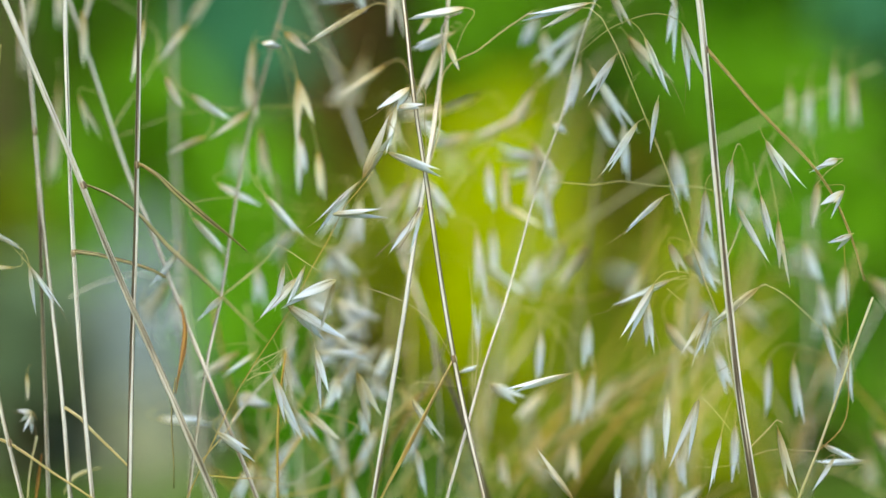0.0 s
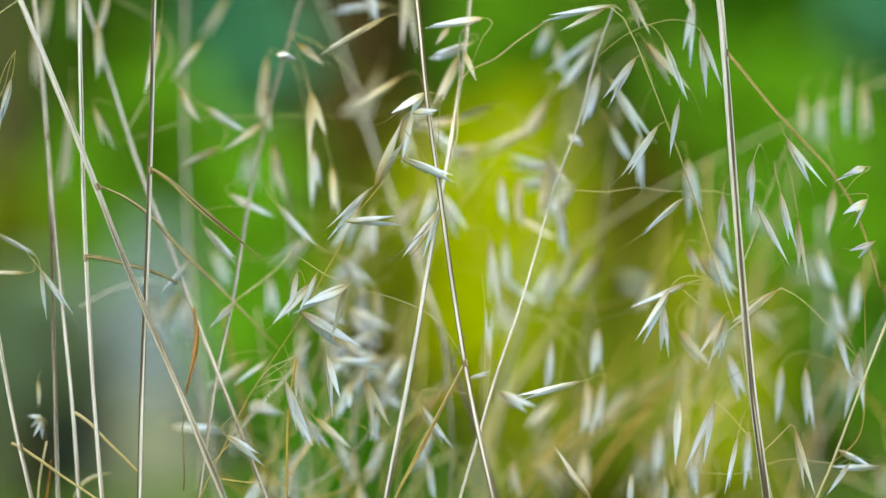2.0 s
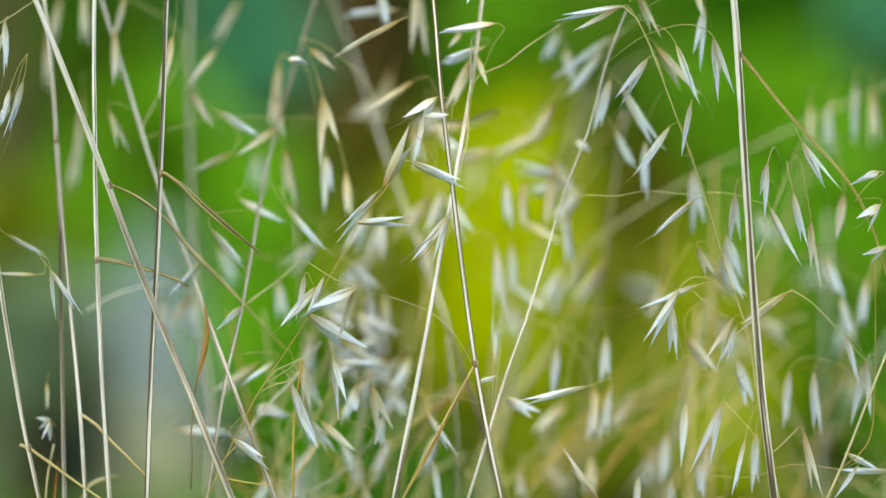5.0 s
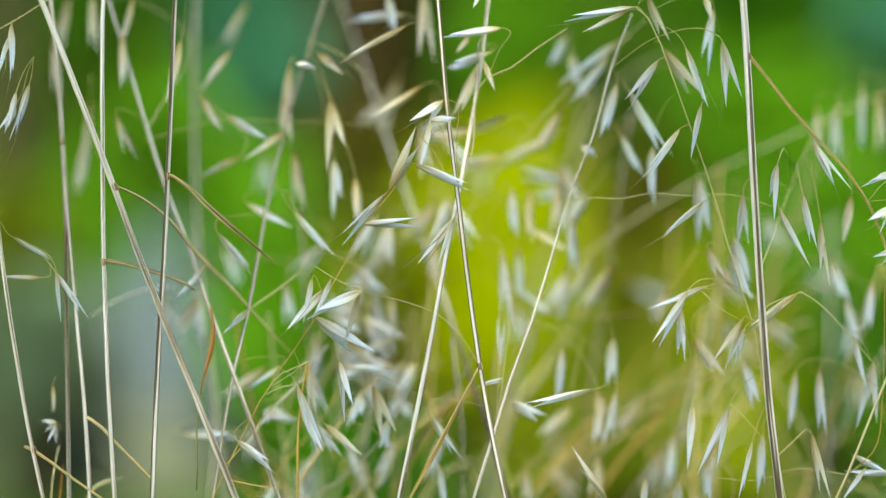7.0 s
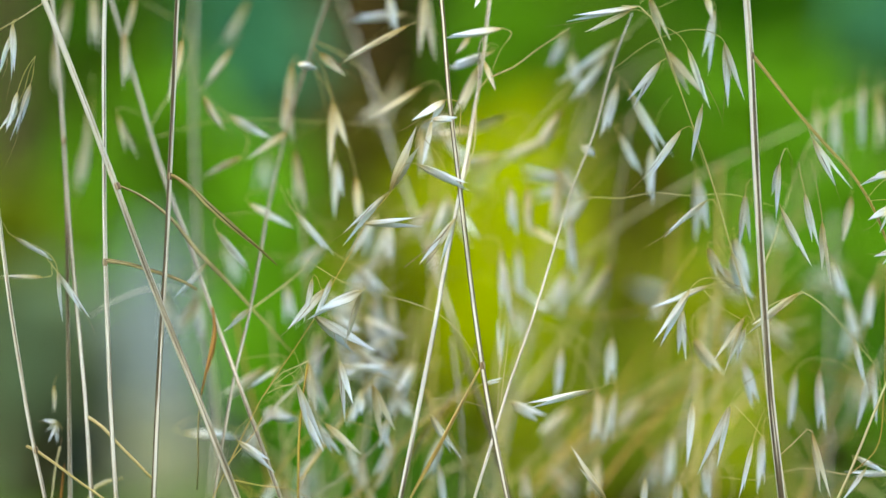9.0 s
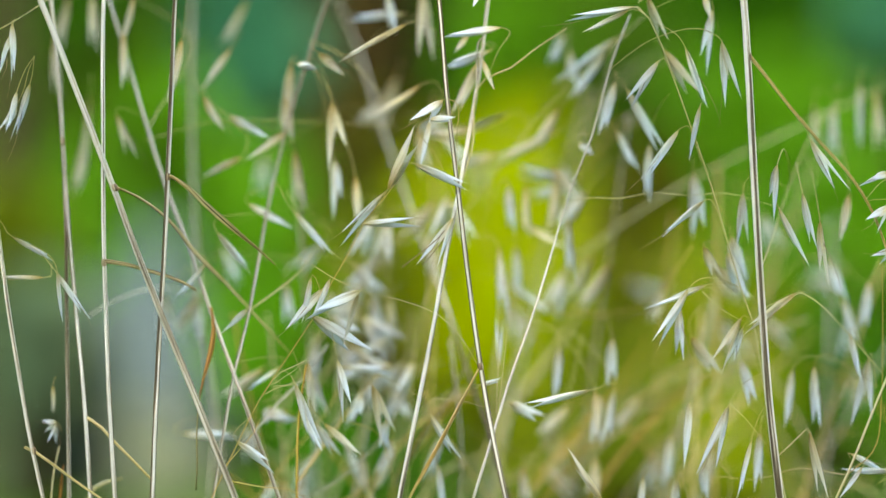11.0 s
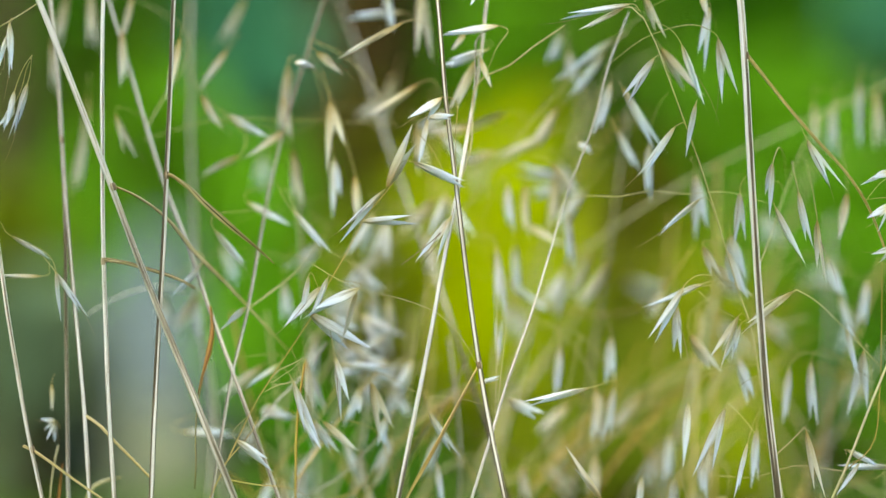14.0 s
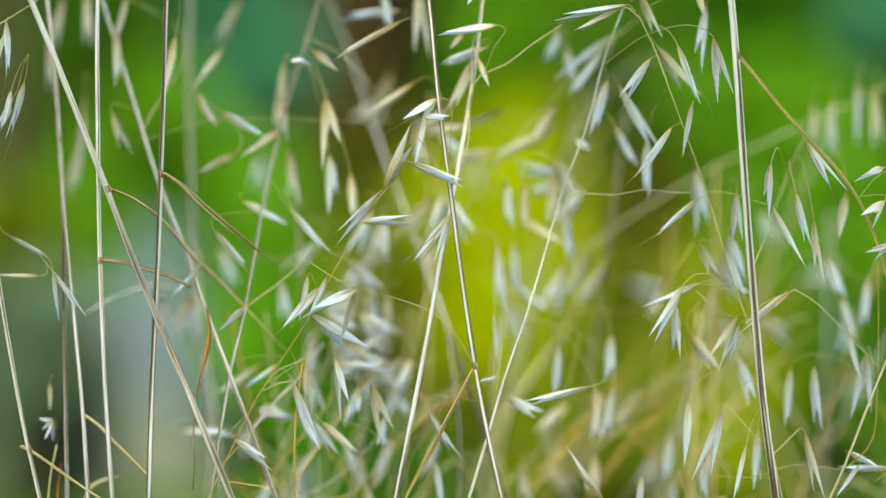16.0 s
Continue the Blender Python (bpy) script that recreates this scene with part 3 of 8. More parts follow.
def leaf_blade(owner, radius, material, points):
    """A dried leaf blade, flat and slightly twisted, running out to a point."""
    me = tube("leaf_blade", points, lambda s: radius * (0.95 + 0.35 * math.sin(math.pi * min(1, s * 1.3))) * (1 - 0.85 * max(0, s - 0.5) * 2) + 0.0001,
              10, 0.003, origin=points[0], flat=0.5, twist=2.2)
    ob = part("leaf_blade", me, material, owner, "dried brown twisted leaf blade", Vector(points[0]) - owner.location)
    SHOOTS.append((ob, owner, Vector(points[0]), Vector(points[-1])))


rng_oat = random.Random(5)


def set_glume(holder, base, tip, width, out, meshes, name="glume"):
    ob = new(name, rng_oat.choice(meshes))
    ob.parent = holder
    x = Vector(tip) - Vector(base)
    length = x.length
    x.normalize()
    z = (out - x * out.dot(x)).normalized()
    y = z.cross(x)
    turn = Matrix((x, y, z)).transposed().to_4x4()
    ob.matrix_basis = turn @ Matrix.Diagonal((length, width, width, 1))
    return ob


def spikelet(owner, base, tip_a, tip_b, width, anchor, yellow=0.2):
    """A drooping spikelet: a hair-thin stalk with two papery husks, a floret between them and sometimes a bristle."""
    b = Vector(base)
    hang = Vector(anchor) - b
    ends = [Vector((tip_a[0], base[1] + rng_oat.uniform(-0.004, 0.004), tip_a[1])), Vector((tip_b[0], base[1] + rng_oat.uniform(-0.006, 0.006), tip_b[1]))]
    axis = ((ends[0] + ends[1]) / 2 - b).normalized()
    bow = [hang, hang * 0.55 - axis * hang.length * 0.10 + Vector((0, 0, 0.07 * hang.length)), hang * 0.10 - axis * min(0.0045, hang.length * 0.2), Vector((0, 0, 0)), axis * 0.003]
    ob = part("spikelet", tube("spikelet", bow, lambda s: 0.00009 + 0.00008 * s, 5, 0.0015), thread, owner, "", b - owner.location)
    cross = (ends[0] - b).cross(ends[1] - b)
    side = axis.cross(Vector((0, 1, 0))).normalized()
    meshes = HUSKS if rng_oat.random() > yellow else HUSKS_YELLOW
    spread = (ends[0] - b).angle(ends[1] - b)
    if spread < 0.17:
        gape = rng_oat.uniform(0.0, 0.04) * (1 if (ends[0] - b).dot(side) > (ends[1] - b).dot(side) else -1)
        ends = [ends[0] + side * gape * (ends[0] - b).length, ends[1] - side * gape * (ends[1] - b).length]
        spread = (ends[0] - b).angle(ends[1] - b)
    sign = 1 if (ends[0] - b).normalized().dot(side) > (ends[1] - b).normalized().dot(side) else -1
    for k, e in enumerate(ends):
        out = side * (0.5 if k == 0 else -0.5) * sign + Vector((0, rng_oat.uniform(-0.95, -0.4), 0))
        w = width * rng_oat.uniform(0.84, 1.04)
        set_glume(ob, (0, 0, 0), e - b, w, out, meshes)
    inner = b.lerp((ends[0] + ends[1]) / 2, 0.62)
    set_glume(ob, (0, 0, 0), inner - b, width * 0.5, Vector((0, -1, 0.2)), HUSKS_YELLOW, "floret")
    if rng_oat.random() < 0.55:
        tip = (ends[0] - b) * rng_oat.uniform(1.15, 1.45) + Vector((rng_oat.uniform(-.004, .004), rng_oat.uniform(-.004, .004), rng_oat.uniform(-.003, .003)))
        part("awn", tube("awn", [(ends[0] - b) * 0.3, tip * 0.7 + side * 0.001, tip], lambda s: 0.00018 * (1.05 - s), 5, 0.004), bristle, ob, "fine dark bristle")
    SPIKELETS.append((ob, owner, b))
    return ob


oat_1 = plant((-0.0029, 0.0060, -0.0150), 0.00119, weathered, [(-0.1881, -0.0040, 0.5816), (-0.1409, -0.0040, 0.4888), (-0.1287, -0.0040, 0.4583), (-0.1147, -0.0040, 0.4215), (-0.1069, -0.0040, 0.4002), (-0.0978, -0.0040, 0.3770), (-0.0862, -0.0040, 0.3484), (-0.0795, -0.0040, 0.3313), (-0.0722, -0.0040, 0.3132), (-0.0269, 0.0000, 0.1566), (-0.0029, 0.0060, -0.0150)], 0.8)
oat_2 = plant((-0.1041, 0.0100, -0.0150), 0.00089, straw, [(-0.1084, 0.0000, 0.5893), (-0.1190, 0.0000, 0.4893), (-0.1193, 0.0000, 0.4378), (-0.1189, 0.0000, 0.3982), (-0.1182, 0.0000, 0.3764), (-0.1173, 0.0000, 0.3527), (-0.1161, 0.0000, 0.3299), (-0.1150, 0.0000, 0.3127), (-0.1079, 0.0040, 0.1564), (-0.1041, 0.0100, -0.0150)], 0.8)
oat_3 = plant((-0.1090, 0.0100, -0.0150), 0.00094, straw, [(-0.0798, 0.0000, 0.5892), (-0.0938, 0.0000, 0.4893), (-0.0951, 0.0000, 0.4576), (-0.0964, 0.0000, 0.4279), (-0.0976, 0.0000, 0.4002), (-0.0990, 0.0000, 0.3764), (-0.1004, 0.0000, 0.3507), (-0.1013, 0.0000, 0.3299), (-0.1020, 0.0000, 0.3127), (-0.1066, 0.0040, 0.1564), (-0.1090, 0.0100, -0.0150)], 0.8)
oat_4 = plant((-0.1140, 0.0200, -0.0150), 0.00084, straw, [(-0.1647, 0.0360, 0.5923), (-0.1437, 0.0300, 0.4931), (-0.1400, 0.0280, 0.4599), (-0.1378, 0.0240, 0.4371), (-0.1338, 0.0160, 0.4022), (-0.1307, 0.0120, 0.3760), (-0.1277, 0.0100, 0.3480), (-0.1253, 0.0100, 0.3115), (-0.1179, 0.0140, 0.1557), (-0.1140, 0.0200, -0.0150)], 0.8)
oat_5 = plant((-0.1312, 0.0260, -0.0150), 0.00079, straw, [(-0.1411, 0.0340, 0.4604), (-0.1391, 0.0300, 0.4374), (-0.1356, 0.0180, 0.4083), (-0.1350, 0.0160, 0.3779), (-0.1346, 0.0160, 0.3476), (-0.1340, 0.0160, 0.3107), (-0.1322, 0.0200, 0.1554), (-0.1312, 0.0260, -0.0150)], 0.8)
oat_6 = plant((-0.1039, 0.0080, -0.0150), 0.00084, straw, [(-0.1611, 0.0000, 0.4477), (-0.1572, 0.0000, 0.4180), (-0.1548, 0.0000, 0.3990), (-0.1514, -0.0020, 0.3769), (-0.1482, -0.0020, 0.3572), (-0.1447, -0.0020, 0.3366), (-0.1397, -0.0020, 0.3130), (-0.1163, 0.0020, 0.1565), (-0.1039, 0.0080, -0.0150)], 0.8)
oat_7 = plant((0.0056, 0.0160, -0.0150), 0.00079, pale, [(-0.1673, 0.0646, 0.5896), (-0.1264, 0.0500, 0.4956), (-0.1179, 0.0460, 0.4698), (-0.1099, 0.0420, 0.4443), (-0.1027, 0.0380, 0.4232), (-0.0922, 0.0260, 0.4002), (-0.0841, 0.0180, 0.3789), (-0.0759, 0.0120, 0.3589), (-0.0677, 0.0080, 0.3377), (-0.0581, 0.0060, 0.3120), (-0.0164, 0.0100, 0.1560), (0.0056, 0.0160, -0.0150)], 0.75)
oat_8 = plant((-0.0700, 0.1300, -0.0150), 0.00088, pale, [(-0.0897, 0.1200, 0.6046), (-0.1011, 0.1200, 0.5046), (-0.1018, 0.1200, 0.4559), (-0.1006, 0.1200, 0.4095), (-0.0983, 0.1200, 0.3724), (-0.0937, 0.1200, 0.3376), (-0.0890, 0.1200, 0.2977), (-0.0766, 0.1240, 0.1489), (-0.0700, 0.1300, -0.0150)], 0.8)
oat_9 = plant((-0.1090, 0.0240, -0.0150), 0.00064, pale, [(-0.0060, 0.0772, 0.5912), (-0.0445, 0.0600, 0.4969), (-0.0511, 0.0560, 0.4750), (-0.0590, 0.0480, 0.4467), (-0.0647, 0.0400, 0.4190), (-0.0675, 0.0260, 0.3961), (-0.0706, 0.0200, 0.3758), (-0.0747, 0.0160, 0.3577), (-0.0785, 0.0140, 0.3356), (-0.0824, 0.0140, 0.3110), (-0.0998, 0.0180, 0.1555), (-0.1090, 0.0240, -0.0150)], 0.7)
oat_10 = plant((0.0569, 0.0100, -0.0150), 0.00099, straw, [(-0.0204, 0.0000, 0.5889), (-0.0020, 0.0000, 0.4893), (0.0012, 0.0000, 0.4517), (0.0048, 0.0000, 0.4220), (0.0083, 0.0000, 0.3923), (0.0121, 0.0000, 0.3646), (0.0160, 0.0000, 0.3408), (0.0218, 0.0000, 0.3127), (0.0448, 0.0040, 0.1564), (0.0569, 0.0100, -0.0150)], 0.7)
oat_11 = plant((-0.0492, 0.0120, -0.0150), 0.00099, straw, [(0.0384, 0.0417, 0.5907), (0.0168, 0.0260, 0.4926), (0.0139, 0.0220, 0.4676), (0.0093, 0.0140, 0.4406), (0.0044, 0.0060, 0.4142), (0.0012, 0.0030, 0.3982), (-0.0038, 0.0020, 0.3704), (-0.0097, 0.0020, 0.3406), (-0.0153, 0.0020, 0.3125), (-0.0375, 0.0060, 0.1562), (-0.0492, 0.0120, -0.0150)], 0.42)
oat_12 = plant((0.0802, 0.0560, -0.0150), 0.00100, weathered, [(-0.0916, 0.1400, 0.6040), (-0.0442, 0.1400, 0.5071), (-0.0342, 0.1400, 0.4810), (-0.0279, 0.1286, 0.4612), (-0.0193, 0.1129, 0.4347), (-0.0100, 0.0972, 0.4093), (0.0013, 0.0771, 0.3782), (0.0098, 0.0600, 0.3529), (0.0180, 0.0429, 0.3288), (0.0243, 0.0400, 0.3077), (0.0615, 0.0500, 0.1500), (0.0802, 0.0560, -0.0150)], 0.2)
oat_13 = plant((-0.0430, 0.0180, -0.0150), 0.00079, straw, [(0.0686, 0.0260, 0.4854), (0.0615, 0.0220, 0.4676), (0.0540, 0.0180, 0.4408), (0.0456, 0.0140, 0.4204), (0.0395, 0.0120, 0.4002), (0.0313, 0.0100, 0.3741), (0.0233, 0.0100, 0.3520), (0.0172, 0.0080, 0.3321), (0.0108, 0.0080, 0.3117), (-0.0244, 0.0120, 0.1559), (-0.0430, 0.0180, -0.0150)], 0.3)
oat_14 = plant((0.1364, 0.0070, -0.0150), 0.00139, straw, [(0.0876, -0.0030, 0.5887), (0.1045, -0.0030, 0.4889), (0.1066, -0.0030, 0.4574), (0.1082, -0.0030, 0.4278), (0.1106, -0.0030, 0.3884), (0.1135, -0.0030, 0.3490), (0.1175, -0.0030, 0.3131), (0.1299, 0.0010, 0.1565), (0.1364, 0.0070, -0.0150)], 0.85)
oat_15 = plant((0.1548, 0.0180, -0.0150), 0.00034, green, [(0.0619, 0.0040, 0.4854), (0.0679, 0.0020, 0.4850), (0.0721, 0.0020, 0.4812), (0.0766, 0.0020, 0.4717), (0.0816, 0.0020, 0.4578), (0.0867, 0.0030, 0.4439), (0.0919, 0.0050, 0.4301), (0.0972, 0.0070, 0.4142), (0.1013, 0.0080, 0.4002), (0.1055, 0.0090, 0.3862), (0.1100, 0.0100, 0.3741), (0.1132, 0.0120, 0.3579), (0.1156, 0.0120, 0.3418), (0.1179, 0.0080, 0.3291), (0.1213, 0.0080, 0.3117), (0.1433, 0.0120, 0.1559), (0.1548, 0.0180, -0.0150)], 0.6)
oat_16 = plant((0.0563, 0.0120, -0.0150), 0.00054, green, [(0.1642, 0.0020, 0.3740), (0.1584, 0.0020, 0.3605), (0.1501, 0.0020, 0.3406), (0.1421, 0.0020, 0.3208), (0.1382, 0.0020, 0.3125), (0.0846, 0.0060, 0.1562), (0.0563, 0.0120, -0.0150)], 0.8)
oat_18 = plant((-0.1630, 0.0100, -0.0150), 0.00028, gold, [(-0.0167, 0.0040, 0.4221), (-0.0197, 0.0020, 0.4181), (-0.0266, 0.0020, 0.4101), (-0.0326, 0.0020, 0.3982), (-0.0385, 0.0020, 0.3883), (-0.0445, 0.0020, 0.3764), (-0.0524, 0.0020, 0.3645), (-0.0641, 0.0000, 0.3468), (-0.0721, 0.0000, 0.3309), (-0.0808, 0.0000, 0.3127), (-0.1346, 0.0040, 0.1564), (-0.1630, 0.0100, -0.0150)], 0.5)
oat_22 = plant((0.0043, 0.1300, -0.0150), 0.00066, green, [(0.1892, 0.1200, 0.4675), (0.1428, 0.1200, 0.4466), (0.0965, 0.1200, 0.4234), (0.0779, 0.1200, 0.4118), (0.0594, 0.1200, 0.3979), (0.0408, 0.1200, 0.3770), (0.0269, 0.1200, 0.3399), (0.0223, 0.1200, 0.2977), (0.0105, 0.1240, 0.1489), (0.0043, 0.1300, -0.0150)], 0.5)
oat_23 = plant((-0.0566, 0.0200, -0.0150), 0.00054, amber, [(-0.0484, 0.0100, 0.3590), (-0.0510, 0.0100, 0.3400), (-0.0518, 0.0100, 0.3115), (-0.0550, 0.0140, 0.1557), (-0.0566, 0.0200, -0.0150)], 0.8)
oat_24 = plant((-0.0294, 0.0700, -0.0150), 0.00040, green, [(0.0808, 0.0600, 0.4905), (0.0658, 0.0600, 0.4772), (0.0464, 0.0600, 0.4593), (0.0352, 0.0600, 0.4475), (0.0185, 0.0600, 0.4256), (0.0030, 0.0600, 0.4045), (-0.0073, 0.0600, 0.3744), (-0.0138, 0.0600, 0.3052), (-0.0240, 0.0640, 0.1526), (-0.0294, 0.0700, -0.0150)], 0.4)
oat_27 = plant((-0.0766, 0.0800, -0.0150), 0.00034, gold, [(0.0982, 0.0700, 0.3575), (0.0688, 0.0700, 0.3349), (0.0470, 0.0700, 0.3131), (0.0372, 0.0700, 0.2990), (-0.0373, 0.0740, 0.1495), (-0.0766, 0.0800, -0.0150)], 0.8)
oat_28 = plant((-0.1681, 0.1100, -0.0150), 0.00034, green, [(0.1167, 0.1000, 0.3649), (0.0828, 0.1000, 0.3437), (0.0511, 0.1000, 0.3267), (0.0262, 0.1000, 0.3052), (-0.1010, 0.1040, 0.1526), (-0.1681, 0.1100, -0.0150)], 0.8)
oat_25 = plant((-0.1718, 0.1300, -0.0150), 0.00034, gold, [(0.1266, 0.1200, 0.3631), (0.0918, 0.1200, 0.3399), (0.0640, 0.1200, 0.3237), (0.0269, 0.1200, 0.2936), (-0.1032, 0.1240, 0.1468), (-0.1718, 0.1300, -0.0150)], 0.8)
oat_26 = plant((-0.0901, 0.1000, -0.0150), 0.00040, green, [(0.1108, 0.0900, 0.3555), (0.0706, 0.0900, 0.3354), (0.0393, 0.0900, 0.3064), (0.0326, 0.0900, 0.2975), (-0.0477, 0.0940, 0.1487), (-0.0901, 0.1000, -0.0150)], 0.8)

leaf_blade(oat_1, 0.00064, brown, [(-0.1147, -0.0040, 0.4222), (-0.1077, 0.0000, 0.4190), (-0.0986, 0.0060, 0.4122), (-0.0879, 0.0160, 0.3982), (-0.0786, 0.0240, 0.3879), (-0.0679, 0.0300, 0.3754), (-0.0560, 0.0360, 0.3615)])
branch(oat_2, 0.00079, brown, [(-0.1188, 0.0000, 0.3960), (-0.1156, 0.0000, 0.3956), (-0.1106, 0.0000, 0.3947), (-0.1040, 0.0020, 0.3927), (-0.0964, 0.0040, 0.3902), (-0.0918, 0.0060, 0.3882), (-0.0879, 0.0080, 0.3856)])
leaf_blade(oat_3, 0.00088, darkleaf, [(-0.0962, 0.0000, 0.4257), (-0.0922, 0.0000, 0.4240), (-0.0839, 0.0000, 0.4164), (-0.0721, 0.0000, 0.4061), (-0.0637, 0.0000, 0.3992), (-0.0586, 0.0000, 0.3945)])
branch(oat_4, 0.00059, tan, [(-0.1269, 0.0100, 0.3404), (-0.1247, 0.0090, 0.3393), (-0.1209, 0.0080, 0.3367), (-0.1156, 0.0060, 0.3315), (-0.1094, 0.0060, 0.3253), (-0.1030, 0.0060, 0.3187)], True)
branch(oat_6, 0.00049, tan, [(-0.1461, -0.0020, 0.3311), (-0.1421, -0.0020, 0.3291), (-0.1370, -0.0020, 0.3256), (-0.1291, -0.0020, 0.3197), (-0.1188, -0.0020, 0.3126), (-0.1034, -0.0020, 0.3015)], True)
leaf_blade(oat_7, 0.00074, rust, [(-0.0830, 0.0140, 0.3790), (-0.0819, 0.0120, 0.3720), (-0.0827, 0.0100, 0.3631), (-0.0845, 0.0080, 0.3552), (-0.0860, 0.0070, 0.3482)])
branch(oat_7, 0.00030, darkleaf, [(-0.0849, 0.0080, 0.3538), (-0.0864, 0.0070, 0.3462), (-0.0870, 0.0060, 0.3343), (-0.0868, 0.0060, 0.3223), (-0.0872, 0.0060, 0.3148)])
leaf_blade(oat_10, 0.00062, gold, [(0.0127, 0.0000, 0.3590), (0.0056, 0.0020, 0.3450), (-0.0028, 0.0040, 0.3285), (-0.0120, 0.0060, 0.3112), (-0.0188, 0.0060, 0.2964)])
branch(oat_14, 0.00062, tan, [(0.1064, -0.0030, 0.4680), (0.1107, -0.0020, 0.4630), (0.1219, 0.0000, 0.4493), (0.1318, 0.0000, 0.4378), (0.1417, 0.0000, 0.4269), (0.1491, 0.0020, 0.4165), (0.1565, 0.0040, 0.3992), (0.1609, 0.0060, 0.3842)], True)
branch(oat_18, 0.00015, green, [(-0.0508, 0.0020, 0.3970), (-0.0453, 0.0020, 0.3942), (-0.0385, 0.0020, 0.3899), (-0.0286, 0.0020, 0.3853), (-0.0127, 0.0030, 0.3813), (-0.0008, 0.0030, 0.3763), (0.0072, 0.0040, 0.3683), (0.0127, 0.0040, 0.3588)])
branch(oat_13, 0.00015, green, [(0.0444, 0.0140, 0.4168), (0.0537, 0.0140, 0.4184), (0.0638, 0.0140, 0.4180), (0.0739, 0.0140, 0.4200), (0.0870, 0.0140, 0.4190), (0.1024, 0.0160, 0.4196), (0.1186, 0.0160, 0.4152)])
branch(oat_11, 0.00032, green, [(0.0056, 0.0080, 0.4202), (0.0102, 0.0100, 0.4343), (0.0153, 0.0140, 0.4608), (0.0244, 0.0120, 0.4646), (0.0323, 0.0100, 0.4705), (0.0444, 0.0100, 0.4785)])
branch(oat_11, 0.00040, straw, [(0.0056, 0.0080, 0.4192), (0.0089, 0.0120, 0.4344), (0.0124, 0.0160, 0.4589), (0.0150, 0.0160, 0.4771), (0.0202, 0.0140, 0.4789)])
branch(oat_15, 0.00022, green, [(0.1100, 0.0100, 0.3741), (0.1150, 0.0060, 0.3802), (0.1233, 0.0020, 0.3839), (0.1259, 0.0020, 0.3849), (0.1306, 0.0040, 0.3823), (0.1433, 0.0080, 0.3702), (0.1562, 0.0120, 0.3559)])
branch(oat_14, 0.00024, green, [(0.1177, 0.0020, 0.3275), (0.1223, 0.0020, 0.3317), (0.1271, 0.0010, 0.3368), (0.1292, 0.0010, 0.3356)])
branch(oat_14, 0.00030, green, [(0.1105, -0.0020, 0.3923), (0.1189, 0.0200, 0.4043), (0.1292, 0.0420, 0.4233), (0.1391, 0.0500, 0.4426), (0.1507, 0.0550, 0.4557)])
branch(oat_6, 0.00024, green, [(-0.1577, 0.0040, 0.4768), (-0.1521, 0.0040, 0.4798), (-0.1445, 0.0060, 0.4850), (-0.1383, 0.0100, 0.4901)])
branch(oat_18, 0.00022, green, [(-0.0641, 0.0000, 0.3468), (-0.0564, 0.0020, 0.3565), (-0.0516, 0.0040, 0.3584), (-0.0477, 0.0060, 0.3603)])
branch(oat_18, 0.00018, green, [(-0.0618, 0.0000, 0.3491), (-0.0590, 0.0000, 0.3507), (-0.0562, 0.0000, 0.3517), (-0.0534, -0.0010, 0.3522), (-0.0511, -0.0020, 0.3530)])
leaf_blade(oat_5, 0.00049, rust, [(-0.1361, 0.0160, 0.3229), (-0.1367, 0.0160, 0.3172), (-0.1375, 0.0160, 0.3081), (-0.1385, 0.0160, 0.2990)])
branch(oat_5, 0.00034, green, [(-0.1384, 0.0200, 0.3289), (-0.1397, 0.0180, 0.3210), (-0.1405, 0.0160, 0.3101), (-0.1405, 0.0160, 0.2969)])
leaf_blade(oat_4, 0.00069, green, [(-0.1298, 0.0240, 0.3081), (-0.1268, 0.0280, 0.3133), (-0.1214, 0.0300, 0.3156), (-0.1179, 0.0340, 0.3159)])
branch(oat_7, 0.00049, straw, [(-0.0725, 0.0240, 0.3285), (-0.0607, 0.0300, 0.3434), (-0.0496, 0.0340, 0.3545), (-0.0427, 0.0400, 0.3646)])
branch(oat_23, 0.00049, gold, [(-0.0524, 0.0300, 0.3156), (-0.0427, 0.0400, 0.3291), (-0.0304, 0.0460, 0.3454), (-0.0199, 0.0500, 0.3578)])
branch(oat_12, 0.00049, gold, [(-0.0309, 0.0600, 0.3014), (-0.0181, 0.0600, 0.3228), (-0.0030, 0.0600, 0.3379), (0.0122, 0.0700, 0.3458)])
branch(oat_12, 0.00040, gold, [(-0.0074, 0.0700, 0.3458), (0.0013, 0.0700, 0.3284), (0.0101, 0.0800, 0.3142), (0.0214, 0.0900, 0.2975)])
branch(oat_23, 0.00049, straw, [(-0.0540, 0.0400, 0.3102), (-0.0475, 0.0500, 0.3239), (-0.0395, 0.0600, 0.3357), (-0.0342, 0.0600, 0.3465)])
branch(oat_12, 0.00059, straw, [(-0.0362, 0.0800, 0.2988), (-0.0318, 0.0800, 0.3164), (-0.0296, 0.0800, 0.3341), (-0.0318, 0.0800, 0.3561)])
branch(oat_24, 0.00049, straw, [(0.0034, 0.0600, 0.3658), (0.0060, 0.0600, 0.3443), (0.0077, 0.0600, 0.3228), (0.0069, 0.0600, 0.3014)])
branch(oat_27, 0.00024, gold, [(0.0382, 0.0900, 0.2975), (0.0572, 0.0900, 0.3198), (0.0751, 0.0900, 0.3444), (0.0885, 0.0900, 0.3645)])
branch(oat_28, 0.00024, gold, [(0.0262, 0.1000, 0.3052), (0.0617, 0.0900, 0.3220), (0.0918, 0.0800, 0.3341), (0.1204, 0.0800, 0.3385)])
